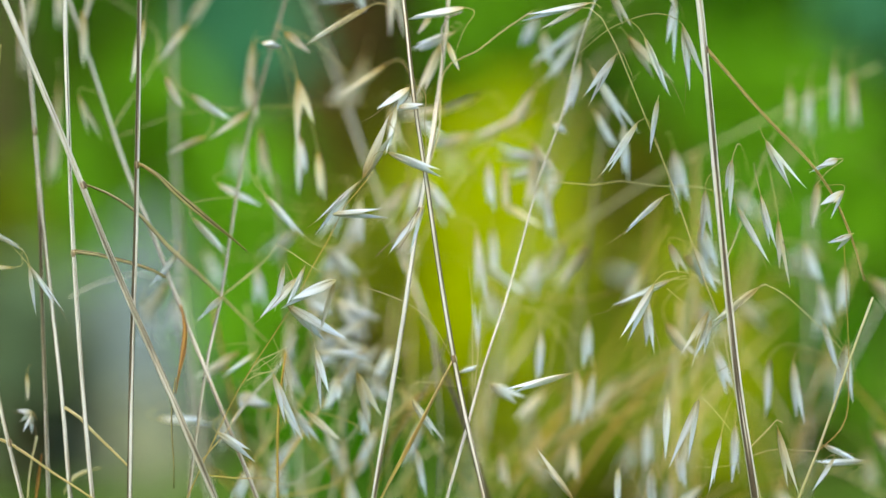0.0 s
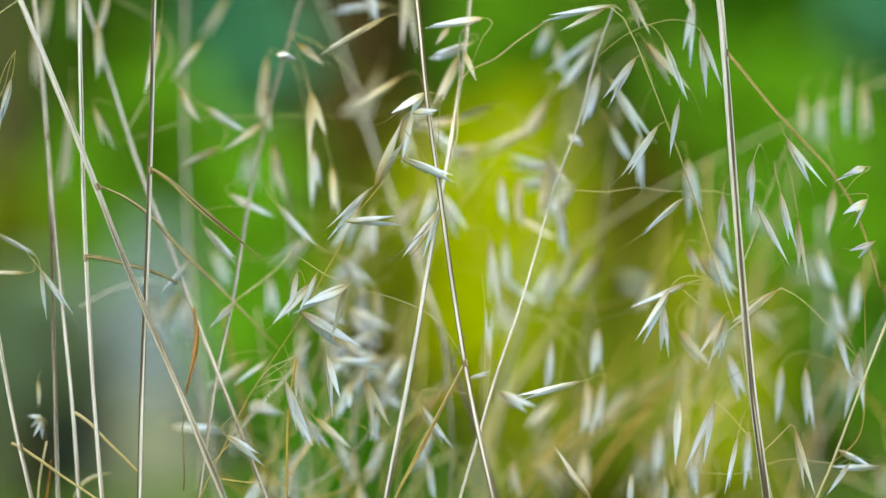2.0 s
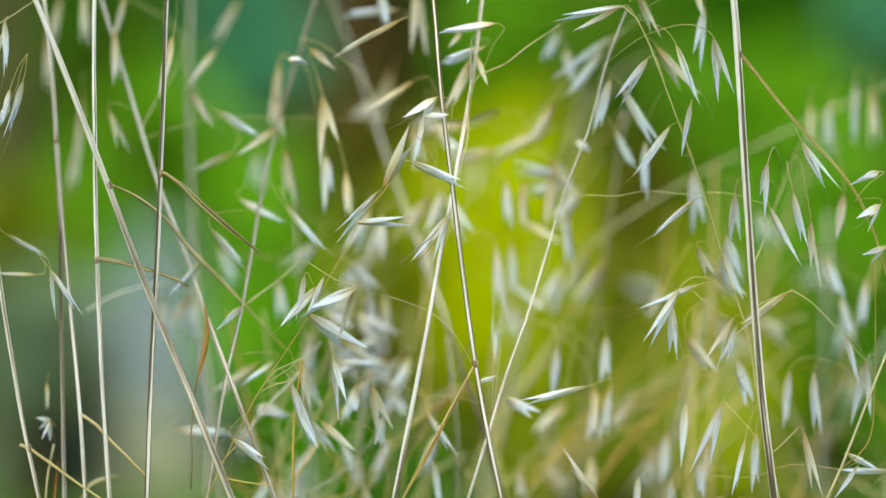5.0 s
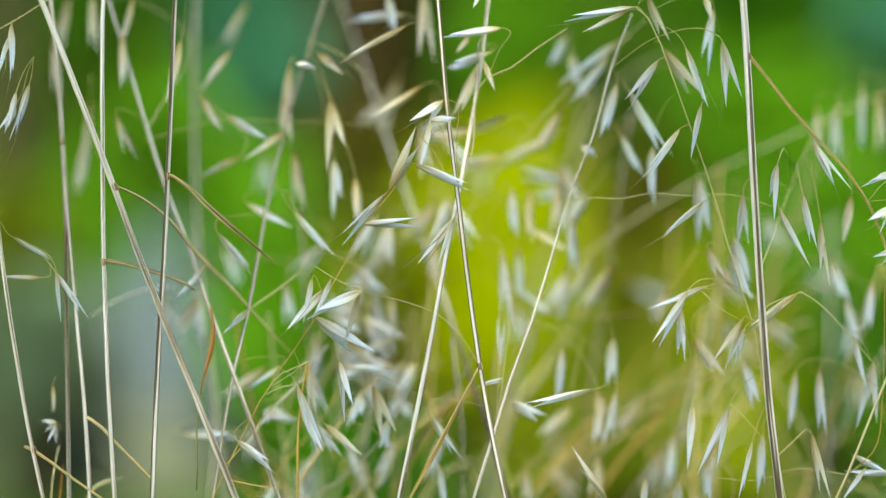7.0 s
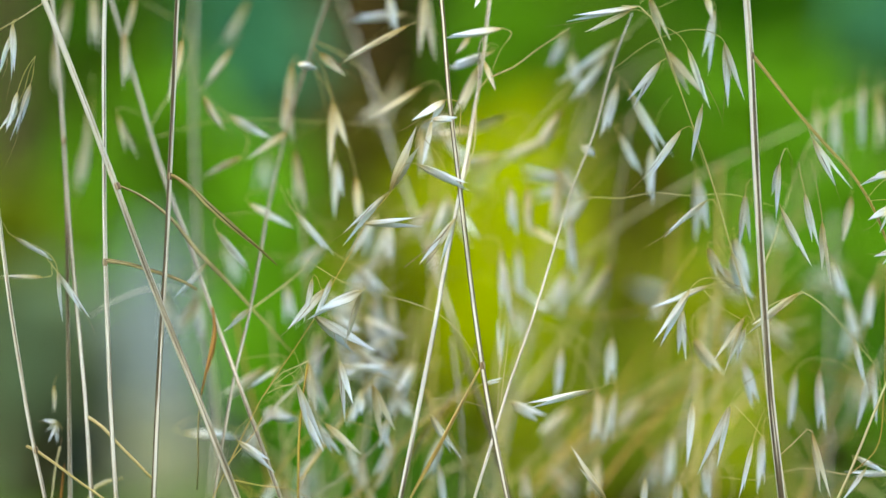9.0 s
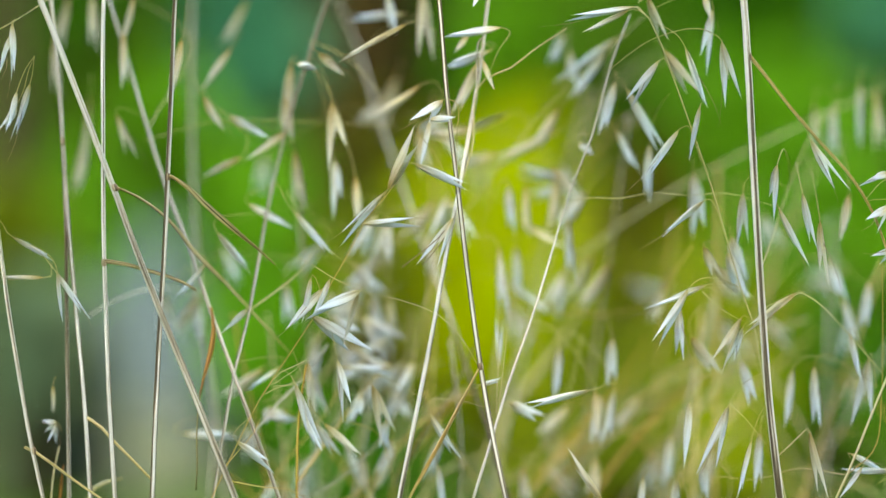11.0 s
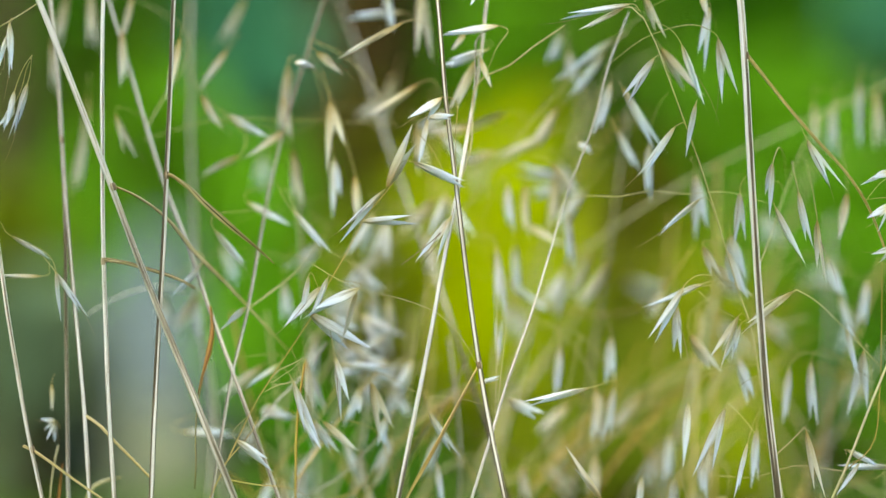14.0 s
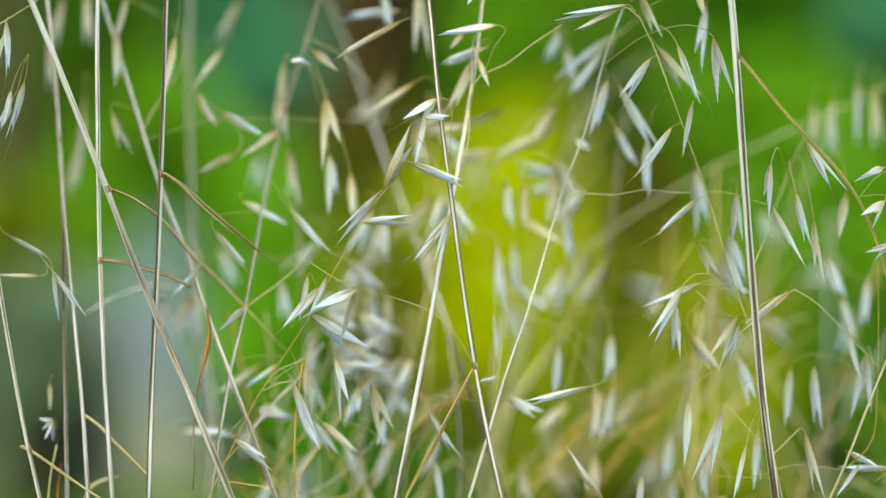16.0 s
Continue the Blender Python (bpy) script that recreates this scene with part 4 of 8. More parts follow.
branch(oat_11, 0.00020, bristle, [(0.0032, 0.0020, 0.4097), (-0.0008, 0.0010, 0.4046), (-0.0071, 0.0000, 0.3990), (-0.0139, 0.0000, 0.3935)])
branch(oat_11, 0.00016, bristle, [(0.0032, 0.0020, 0.4091), (-0.0004, 0.0010, 0.4022), (-0.0038, 0.0000, 0.3978), (-0.0071, 0.0000, 0.3939)])
branch(oat_1, 0.00022, gold, [(-0.0744, 0.0000, 0.3190), (-0.0623, 0.0020, 0.3164), (-0.0545, 0.0040, 0.3154), (-0.0487, 0.0060, 0.3124)])
branch(oat_7, 0.00022, green, [(-0.1095, 0.0420, 0.4443), (-0.0989, 0.0700, 0.4830), (-0.1178, 0.0800, 0.4962), (-0.1332, 0.0800, 0.5017)])
branch(oat_3, 0.00064, tan, [(-0.0964, 0.0000, 0.4257), (-0.0949, -0.0005, 0.4255), (-0.0932, -0.0005, 0.4245), (-0.0910, -0.0005, 0.4227), (-0.0882, -0.0005, 0.4204)], True)
branch(oat_16, 0.00018, gold, [(0.1425, 0.0040, 0.3206), (0.1517, 0.0050, 0.3284), (0.1553, 0.0060, 0.3483), (0.1559, 0.0060, 0.3683), (0.1561, 0.0060, 0.3942)])
branch(oat_22, 0.00030, gold, [(0.0408, 0.1200, 0.3770), (0.0661, 0.0900, 0.3734), (0.0853, 0.0600, 0.3841), (0.0963, 0.0550, 0.4000)])
branch(oat_12, 0.00040, straw, [(-0.0181, 0.0600, 0.3100), (-0.0093, 0.0500, 0.3260), (0.0034, 0.0440, 0.3455), (0.0138, 0.0400, 0.3667)])
branch(oat_23, 0.00040, straw, [(-0.0544, 0.0400, 0.3060), (-0.0372, 0.0400, 0.3155), (-0.0218, 0.0400, 0.3312), (-0.0135, 0.0440, 0.3455)])
branch(oat_23, 0.00035, gold, [(-0.0540, 0.0400, 0.3040), (-0.0316, 0.0440, 0.3093), (-0.0199, 0.0500, 0.3260), (-0.0178, 0.0500, 0.3387)])
branch(oat_8, 0.00040, straw, [(-0.0965, 0.0900, 0.3824), (-0.1122, 0.0600, 0.3847), (-0.1239, 0.0500, 0.3801), (-0.1316, 0.0460, 0.3749)])
branch(oat_9, 0.00030, green, [(-0.0702, 0.0220, 0.3782), (-0.0622, 0.0240, 0.3838), (-0.0521, 0.0260, 0.3920), (-0.0462, 0.0300, 0.4002)])
branch(oat_28, 0.00026, green, [(0.0256, 0.0800, 0.3054), (0.0383, 0.0700, 0.3218), (0.0486, 0.0600, 0.3465), (0.0529, 0.0600, 0.3658)])
branch(oat_16, 0.00016, green, [(0.1429, 0.0060, 0.3203), (0.1257, 0.0100, 0.3219), (0.1123, 0.0140, 0.3174), (0.0964, 0.0160, 0.3182)])
branch(oat_12, 0.00016, gold, [(-0.0176, 0.0400, 0.3081), (-0.0194, 0.0300, 0.3218), (-0.0252, 0.0200, 0.3351), (-0.0373, 0.0160, 0.3391)])
branch(oat_1, 0.00018, gold, [(-0.0768, -0.0020, 0.3236), (-0.0721, 0.0000, 0.3289), (-0.0663, 0.0020, 0.3357), (-0.0641, 0.0040, 0.3405)])
leaf_blade(oat_25, 0.00080, brown, [(0.0455, 0.1000, 0.2962), (0.0609, 0.1100, 0.3155), (0.0802, 0.1200, 0.3318), (0.1082, 0.1300, 0.3467)])
leaf_blade(oat_27, 0.00090, amber, [(0.0579, 0.1000, 0.2962), (0.0744, 0.1067, 0.3181), (0.0934, 0.1133, 0.3370), (0.1197, 0.1200, 0.3515)])
leaf_blade(oat_28, 0.00070, brown, [(0.0733, 0.1200, 0.2936), (0.0926, 0.1267, 0.3184), (0.1145, 0.1333, 0.3390), (0.1397, 0.1400, 0.3599)])
leaf_blade(oat_25, 0.00080, amber, [(0.0339, 0.1200, 0.2959), (0.0530, 0.1300, 0.3181), (0.0727, 0.1400, 0.3385), (0.0880, 0.1500, 0.3618)])
leaf_blade(oat_26, 0.00070, gold, [(0.0918, 0.1200, 0.2959), (0.1141, 0.1300, 0.3228), (0.1345, 0.1400, 0.3432), (0.1601, 0.1500, 0.3642)])
leaf_blade(oat_28, 0.00080, green, [(0.0085, 0.1300, 0.2946), (0.0276, 0.1400, 0.3290), (0.0519, 0.1500, 0.3618), (0.0720, 0.1600, 0.3929)])
leaf_blade(oat_26, 0.00060, green, [(0.0266, 0.1100, 0.2971), (0.0223, 0.1200, 0.3307), (0.0249, 0.1300, 0.3627), (0.0418, 0.1400, 0.4026)])
leaf_blade(oat_27, 0.00080, amber, [(-0.0210, 0.0900, 0.2997), (-0.0099, 0.0967, 0.3214), (0.0036, 0.1033, 0.3366), (0.0197, 0.1100, 0.3430)])
branch(oat_18, 0.00011, green, [(-0.0600, 0.0020, 0.3522), (-0.0576, 0.0020, 0.3533), (-0.0552, 0.0020, 0.3551), (-0.0524, 0.0020, 0.3567), (-0.0502, 0.0020, 0.3589), (-0.0484, 0.0020, 0.3599), (-0.0447, 0.0020, 0.3615)])
branch(oat_18, 0.00011, green, [(-0.0593, 0.0010, 0.3516), (-0.0557, 0.0010, 0.3520), (-0.0535, 0.0010, 0.3524), (-0.0517, 0.0010, 0.3534)])
branch(oat_13, 0.00013, green, [(0.0193, 0.0120, 0.3408), (0.0199, 0.0120, 0.3646), (0.0201, 0.0120, 0.3760), (0.0193, 0.0120, 0.3881)])
branch(oat_13, 0.00012, green, [(0.0200, 0.0060, 0.3451), (0.0218, 0.0060, 0.3603), (0.0230, 0.0060, 0.3712)])
branch(oat_13, 0.00012, green, [(0.0138, 0.0060, 0.3503), (0.0168, 0.0060, 0.3529), (0.0200, 0.0060, 0.3539), (0.0224, 0.0060, 0.3531)])
branch(oat_15, 0.00012, green, [(0.0914, 0.0060, 0.3852), (0.0968, 0.0060, 0.3798), (0.1062, 0.0060, 0.3744)])
branch(oat_14, 0.00012, green, [(0.1014, 0.0060, 0.3455), (0.1062, 0.0060, 0.3409), (0.1142, 0.0060, 0.3315)])
branch(oat_9, 0.00014, green, [(-0.0576, 0.0300, 0.4219), (-0.0504, 0.0300, 0.4085), (-0.0380, 0.0300, 0.3971), (-0.0256, 0.0300, 0.3919)])
branch(oat_7, 0.00016, green, [(-0.1122, 0.0500, 0.4405), (-0.0857, 0.0500, 0.4479), (-0.0560, 0.0500, 0.4479), (-0.0178, 0.0500, 0.4458)])
branch(oat_9, 0.00016, green, [(-0.0507, 0.0500, 0.4787), (-0.0390, 0.0500, 0.4734), (-0.0263, 0.0500, 0.4617), (-0.0178, 0.0500, 0.4458)])
branch(oat_9, 0.00035, gold, [(-0.0698, 0.0500, 0.3069), (-0.0560, 0.0500, 0.3239), (-0.0443, 0.0500, 0.3376), (-0.0390, 0.0500, 0.3472)])
branch(oat_8, 0.00045, straw, [(-0.0920, 0.0900, 0.3019), (-0.0903, 0.0900, 0.3287), (-0.0929, 0.0900, 0.3555), (-0.0943, 0.0900, 0.3734)])

knot(oat_1, (-0.1143, -0.0040, 0.4215), 0.00113, (-0.3473, 0.0000, 0.9377))
knot(oat_2, (-0.1189, 0.0000, 0.3954), 0.00085, (-0.0318, 0.0000, 0.9995))
knot(oat_3, (-0.0965, 0.0000, 0.4255), 0.00089, (0.0428, 0.0000, 0.9991))
knot(oat_4, (-0.1379, 0.0240, 0.4391), 0.00080, (-0.0945, 0.1717, 0.9806))
knot(oat_4, (-0.1271, 0.0100, 0.3396), 0.00080, (-0.0658, 0.0000, 0.9978))
knot(oat_6, (-0.1429, -0.0020, 0.3297), 0.00080, (-0.2040, 0.0000, 0.9790))
knot(oat_14, (0.1064, -0.0030, 0.4672), 0.00103, (-0.0686, 0.0000, 0.9976))
knot(oat_10, (0.0129, 0.0000, 0.3590), 0.00094, (-0.1644, 0.0000, 0.9864))

spikelet(oat_10, (-0.0096, -0.0060, 0.4296), (0.0094, 0.4210), (0.0086, 0.4222), 0.0034, (-0.0185, -0.0030, 0.4195))
spikelet(oat_11, (0.0000, -0.0050, 0.4517), (-0.0118, 0.4442), (-0.0051, 0.4436), 0.0036, (0.0044, 0.0005, 0.4190))
spikelet(oat_11, (-0.0047, -0.0050, 0.4452), (0.0047, 0.4454), (0.0031, 0.4446), 0.0026, (0.0044, 0.0005, 0.4190))
spikelet(oat_15, (0.0905, 0.0000, 0.4505), (0.0869, 0.4313), (0.0875, 0.4354), 0.0030, (0.0889, 0.0015, 0.4399))
spikelet(oat_15, (0.0758, 0.0020, 0.4665), (0.0639, 0.4524), (0.0655, 0.4492), 0.0028, (0.0816, 0.0020, 0.4578))
spikelet(oat_15, (0.0834, 0.0020, 0.4425), (0.0705, 0.4242), (0.0717, 0.4256), 0.0030, (0.0917, 0.0035, 0.4300))
spikelet(oat_15, (0.0984, 0.0040, 0.4735), (0.1001, 0.4502), (0.1053, 0.4528), 0.0030, (0.0594, 0.0100, 0.4641))
spikelet(oat_15, (0.0854, 0.0040, 0.4713), (0.0936, 0.4498), (0.0924, 0.4520), 0.0034, (0.0728, 0.0030, 0.4797))
spikelet(oat_15, (0.0802, 0.0220, 0.4721), (0.0956, 0.4537), (0.0894, 0.4562), 0.0038, (0.0757, 0.0120, 0.4737))
spikelet(oat_15, (0.0920, 0.0030, 0.4169), (0.0769, 0.4038), (0.0787, 0.4058), 0.0028, (0.0979, 0.0050, 0.4112))
spikelet(oat_14, (0.1172, 0.0000, 0.4297), (0.1156, 0.4097), (0.1152, 0.4184), 0.0026, (0.1297, 0.0420, 0.4243))
spikelet(oat_14, (0.1294, 0.0010, 0.4383), (0.1376, 0.4212), (0.1441, 0.4206), 0.0028, (0.1267, -0.0010, 0.4433))
spikelet(oat_14, (0.1263, 0.0020, 0.4197), (0.1314, 0.3994), (0.1296, 0.4022), 0.0028, (0.1313, 0.0440, 0.4280))
spikelet(oat_14, (0.1330, 0.0040, 0.4098), (0.1358, 0.3851), (0.1336, 0.3922), 0.0028, (0.1342, 0.0460, 0.4340))
spikelet(oat_14, (0.1186, 0.0060, 0.4146), (0.1294, 0.3934), (0.1250, 0.4002), 0.0028, (0.1281, 0.0400, 0.4211))
spikelet(oat_14, (0.1572, 0.0000, 0.4267), (0.1467, 0.4218), (0.1506, 0.4243), 0.0030, (0.1483, -0.0015, 0.4164))
spikelet(oat_14, (0.1576, 0.0000, 0.4150), (0.1485, 0.4099), (0.1516, 0.4051), 0.0028, (0.1483, -0.0015, 0.4164))
spikelet(oat_14, (0.1595, 0.0000, 0.4002), (0.1506, 0.3972), (0.1536, 0.3943), 0.0028, (0.1552, -0.0015, 0.3992))
spikelet(oat_15, (0.0675, 0.0020, 0.4852), (0.0421, 0.4804), (0.0449, 0.4816), 0.0026, (0.0707, 0.0020, 0.4826))
spikelet(oat_15, (0.0655, 0.0060, 0.4844), (0.0491, 0.4759), (0.0511, 0.4769), 0.0026, (0.0709, 0.0040, 0.4828))
spikelet(oat_11, (0.0209, 0.0120, 0.4789), (-0.0004, 0.4755), (0.0022, 0.4763), 0.0028, (0.0165, 0.0120, 0.4622))
spikelet(oat_11, (-0.0126, 0.0160, 0.4804), (-0.0368, 0.4670), (-0.0342, 0.4690), 0.0026, (-0.0018, 0.0190, 0.4775), 1.0)
spikelet(oat_11, (0.0127, 0.0040, 0.4898), (0.0106, 0.4846), (0.0115, 0.4858), 0.0024, (0.0154, 0.0150, 0.4932))
spikelet(oat_11, (-0.0082, 0.0420, 0.4606), (-0.0285, 0.4470), (-0.0250, 0.4485), 0.0026, (0.0033, 0.0280, 0.4496), 0.75)
spikelet(oat_18, (-0.0189, -0.0020, 0.4205), (-0.0093, 0.4430), (-0.0083, 0.4361), 0.0040, (-0.0206, 0.0000, 0.4176), 1.0)
spikelet(oat_18, (-0.0201, -0.0020, 0.4195), (-0.0357, 0.4053), (-0.0359, 0.4008), 0.0026, (-0.0245, 0.0000, 0.4125))
spikelet(oat_18, (-0.0286, 0.0020, 0.4089), (-0.0071, 0.4077), (-0.0097, 0.4109), 0.0026, (-0.0302, 0.0020, 0.4042))
spikelet(oat_11, (0.0040, 0.0020, 0.4111), (-0.0091, 0.3946), (-0.0018, 0.3942), 0.0026, (0.0044, 0.0040, 0.4137))
spikelet(oat_18, (-0.0458, -0.0020, 0.3899), (-0.0491, 0.3737), (-0.0476, 0.3765), 0.0026, (-0.0414, 0.0000, 0.3824))
spikelet(oat_18, (-0.0391, -0.0020, 0.3895), (-0.0456, 0.3749), (-0.0438, 0.3775), 0.0028, (-0.0414, 0.0000, 0.3824))
spikelet(oat_18, (-0.0284, -0.0020, 0.3854), (-0.0482, 0.3759), (-0.0442, 0.3781), 0.0048, (-0.0364, 0.0000, 0.3883))
spikelet(oat_18, (-0.0416, 0.0000, 0.3859), (-0.0548, 0.3717), (-0.0523, 0.3741), 0.0038, (-0.0414, 0.0010, 0.3824))
spikelet(oat_18, (-0.0291, 0.0000, 0.3848), (-0.0356, 0.3642), (-0.0346, 0.3665), 0.0024, (-0.0315, 0.0010, 0.3867), 1.0)
spikelet(oat_18, (-0.0454, 0.0040, 0.3763), (-0.0231, 0.3636), (-0.0319, 0.3628), 0.0042, (-0.0445, 0.0030, 0.3763))
spikelet(oat_18, (-0.0366, 0.0030, 0.3608), (-0.0344, 0.3386), (-0.0314, 0.3453), 0.0030, (-0.0415, 0.0025, 0.3823))
spikelet(oat_18, (-0.0510, -0.0030, 0.3529), (-0.0416, 0.3304), (-0.0465, 0.3348), 0.0028, (-0.0562, -0.0005, 0.3577))
spikelet(oat_18, (-0.0423, 0.0160, 0.3374), (-0.0288, 0.3259), (-0.0342, 0.3273), 0.0030, (-0.0529, 0.0090, 0.3641))
spikelet(oat_11, (-0.0250, 0.0140, 0.3513), (-0.0214, 0.3295), (-0.0166, 0.3340), 0.0030, (-0.0088, 0.0080, 0.3481))
spikelet(oat_10, (-0.0045, 0.0160, 0.3411), (0.0069, 0.3245), (0.0032, 0.3263), 0.0030, (0.0152, 0.0080, 0.3441))
spikelet(oat_13, (0.0530, 0.0040, 0.3506), (0.0291, 0.3452), (0.0307, 0.3445), 0.0026, (0.0618, 0.0100, 0.3524))
spikelet(oat_16, (0.0578, 0.0000, 0.3119), (0.0449, 0.3311), (0.0479, 0.3234), 0.0026, (0.0607, 0.0010, 0.3031))
spikelet(oat_7, (-0.0720, -0.0020, 0.3329), (-0.0586, 0.3218), (-0.0604, 0.3262), 0.0032, (-0.0684, 0.0030, 0.3406))
spikelet(oat_15, (0.0862, 0.0020, 0.3857), (0.0734, 0.3670), (0.0762, 0.3651), 0.0030, (0.1049, 0.0055, 0.3862))
spikelet(oat_15, (0.0850, 0.0120, 0.3791), (0.0860, 0.3599), (0.0838, 0.3619), 0.0030, (0.1057, 0.0105, 0.3851))
spikelet(oat_15, (0.0942, 0.0120, 0.3869), (0.0723, 0.3777), (0.0757, 0.3789), 0.0028, (0.1057, 0.0105, 0.3861))
spikelet(oat_15, (0.1245, 0.0010, 0.3845), (0.1055, 0.3701), (0.1082, 0.3724), 0.0028, (0.1265, 0.0055, 0.3848))
spikelet(oat_15, (0.1065, 0.0080, 0.3758), (0.0953, 0.3598), (0.0985, 0.3558), 0.0026, (0.1099, 0.0090, 0.3741))
spikelet(oat_15, (0.1072, 0.0100, 0.3721), (0.1006, 0.3580), (0.1036, 0.3600), 0.0024, (0.1100, 0.0100, 0.3741))
spikelet(oat_14, (0.1005, 0.0010, 0.3453), (0.0886, 0.3209), (0.0953, 0.3233), 0.0030, (0.1119, -0.0010, 0.3567))
spikelet(oat_14, (0.1292, 0.0010, 0.3360), (0.1324, 0.3146), (0.1354, 0.3122), 0.0024, (0.1277, -0.0010, 0.3369))
spikelet(oat_14, (0.1088, 0.0020, 0.3327), (0.1040, 0.3121), (0.1052, 0.3148), 0.0022, (0.1129, -0.0005, 0.3448))
spikelet(oat_15, (0.0892, 0.0140, 0.3451), (0.0868, 0.3211), (0.0880, 0.3245), 0.0032, (0.1133, 0.0130, 0.3579))
spikelet(oat_16, (0.1474, 0.0180, 0.3689), (0.1519, 0.3507), (0.1494, 0.3535), 0.0032, (0.1528, 0.0100, 0.3600))
spikelet(oat_16, (0.1556, 0.0220, 0.3594), (0.1499, 0.3345), (0.1560, 0.3373), 0.0034, (0.1562, 0.0120, 0.3499))
spikelet(oat_16, (0.1367, 0.0260, 0.3561), (0.1388, 0.3320), (0.1371, 0.3345), 0.0032, (0.1567, 0.0140, 0.3497))
spikelet(oat_16, (0.1306, 0.0400, 0.3546), (0.1274, 0.3328), (0.1297, 0.3353), 0.0033, (0.1582, 0.0210, 0.3492))
spikelet(oat_14, (0.1503, 0.0360, 0.4194), (0.1467, 0.4019), (0.1480, 0.4044), 0.0038, (0.1437, 0.0520, 0.4481))
spikelet(oat_14, (0.1072, 0.0140, 0.4198), (0.1054, 0.3998), (0.1094, 0.4018), 0.0028, (0.1103, 0.0055, 0.4261))
spikelet(oat_15, (0.0951, 0.0200, 0.4006), (0.0985, 0.3896), (0.1024, 0.3892), 0.0028, (0.1022, 0.0140, 0.4002))
spikelet(oat_15, (0.1044, 0.0240, 0.3986), (0.1122, 0.3810), (0.1077, 0.3838), 0.0034, (0.1024, 0.0160, 0.4002))
spikelet(oat_6, (-0.1517, 0.0020, 0.4792), (-0.1513, 0.4590), (-0.1509, 0.4617), 0.0026, (-0.1505, 0.0010, 0.4805))
spikelet(oat_6, (-0.1521, 0.0020, 0.4752), (-0.1564, 0.4594), (-0.1552, 0.4617), 0.0028, (-0.1505, 0.0010, 0.4805))
spikelet(oat_6, (-0.1457, 0.0040, 0.4583), (-0.1521, 0.4376), (-0.1509, 0.4400), 0.0026, (-0.1437, 0.0020, 0.4677))
spikelet(oat_6, (-0.1499, 0.0020, 0.4552), (-0.1529, 0.4403), (-0.1521, 0.4423), 0.0028, (-0.1435, 0.0010, 0.4676))
spikelet(oat_6, (-0.1507, 0.0040, 0.4504), (-0.1573, 0.4408), (-0.1557, 0.4424), 0.0028, (-0.1437, 0.0020, 0.4677))
spikelet(oat_6, (-0.1364, 0.0040, 0.3926), (-0.1348, 0.3739), (-0.1354, 0.3763), 0.0024, (-0.1467, 0.0020, 0.4022))
spikelet(oat_6, (-0.1374, 0.0060, 0.3926), (-0.1252, 0.3754), (-0.1274, 0.3778), 0.0020, (-0.1469, 0.0030, 0.4022))
spikelet(oat_6, (-0.1530, 0.0100, 0.4042), (-0.1393, 0.3958), (-0.1413, 0.3974), 0.0020, (-0.1567, 0.0050, 0.4102))
spikelet(oat_6, (-0.1435, 0.0160, 0.3897), (-0.1587, 0.3901), (-0.1571, 0.3905), 0.0018, (-0.1389, 0.0080, 0.3952))
spikelet(oat_3, (-0.0963, 0.0340, 0.4770), (-0.1013, 0.4531), (-0.1000, 0.4562), 0.0043, (-0.0920, 0.0170, 0.4914), 0.75)
spikelet(oat_8, (-0.0808, 0.0600, 0.4759), (-0.0924, 0.4595), (-0.0903, 0.4625), 0.0033, (-0.0813, 0.0900, 0.4829), 1.0)
spikelet(oat_8, (-0.0898, 0.0420, 0.4564), (-0.0818, 0.4434), (-0.0839, 0.4451), 0.0036, (-0.0963, 0.0810, 0.4709), 0.75)
spikelet(oat_8, (-0.0804, 0.0440, 0.4497), (-0.0644, 0.4402), (-0.0669, 0.4410), 0.0036, (-0.0964, 0.0820, 0.4643), 0.75)
spikelet(oat_9, (-0.0591, 0.0440, 0.4435), (-0.0741, 0.4330), (-0.0715, 0.4347), 0.0033, (-0.0578, 0.0460, 0.4487), 0.75)
spikelet(oat_8, (-0.0759, 0.0460, 0.4344), (-0.0911, 0.4272), (-0.0890, 0.4285), 0.0029, (-0.0965, 0.0830, 0.4534), 0.75)
spikelet(oat_9, (-0.0730, 0.0420, 0.4170), (-0.0558, 0.4078), (-0.0583, 0.4086), 0.0033, (-0.0637, 0.0410, 0.4233))
spikelet(oat_9, (-0.0542, 0.0260, 0.4135), (-0.0394, 0.3975), (-0.0423, 0.3990), 0.0034, (-0.0620, 0.0330, 0.4251))
spikelet(oat_9, (-0.0418, 0.0360, 0.4547), (-0.0358, 0.4373), (-0.0425, 0.4273), 0.0034, (-0.0504, 0.0460, 0.4740), 0.75)
spikelet(oat_9, (-0.0411, 0.0500, 0.4337), (-0.0411, 0.4108), (-0.0378, 0.4189), 0.0036, (-0.0509, 0.0530, 0.4726), 0.75)
spikelet(oat_9, (-0.0328, 0.0440, 0.4269), (-0.0303, 0.4078), (-0.0324, 0.4097), 0.0037, (-0.0507, 0.0500, 0.4702), 0.75)
spikelet(oat_9, (-0.0598, 0.0520, 0.4572), (-0.0570, 0.4398), (-0.0604, 0.4427), 0.0037, (-0.0542, 0.0540, 0.4663), 0.75)
spikelet(oat_9, (-0.0534, 0.0260, 0.4675), (-0.0460, 0.4655), (-0.0484, 0.4667), 0.0032, (-0.0528, 0.0410, 0.4702))
spikelet(oat_9, (-0.0458, 0.0300, 0.4716), (-0.0363, 0.4638), (-0.0380, 0.4650), 0.0038, (-0.0487, 0.0430, 0.4750), 0.75)
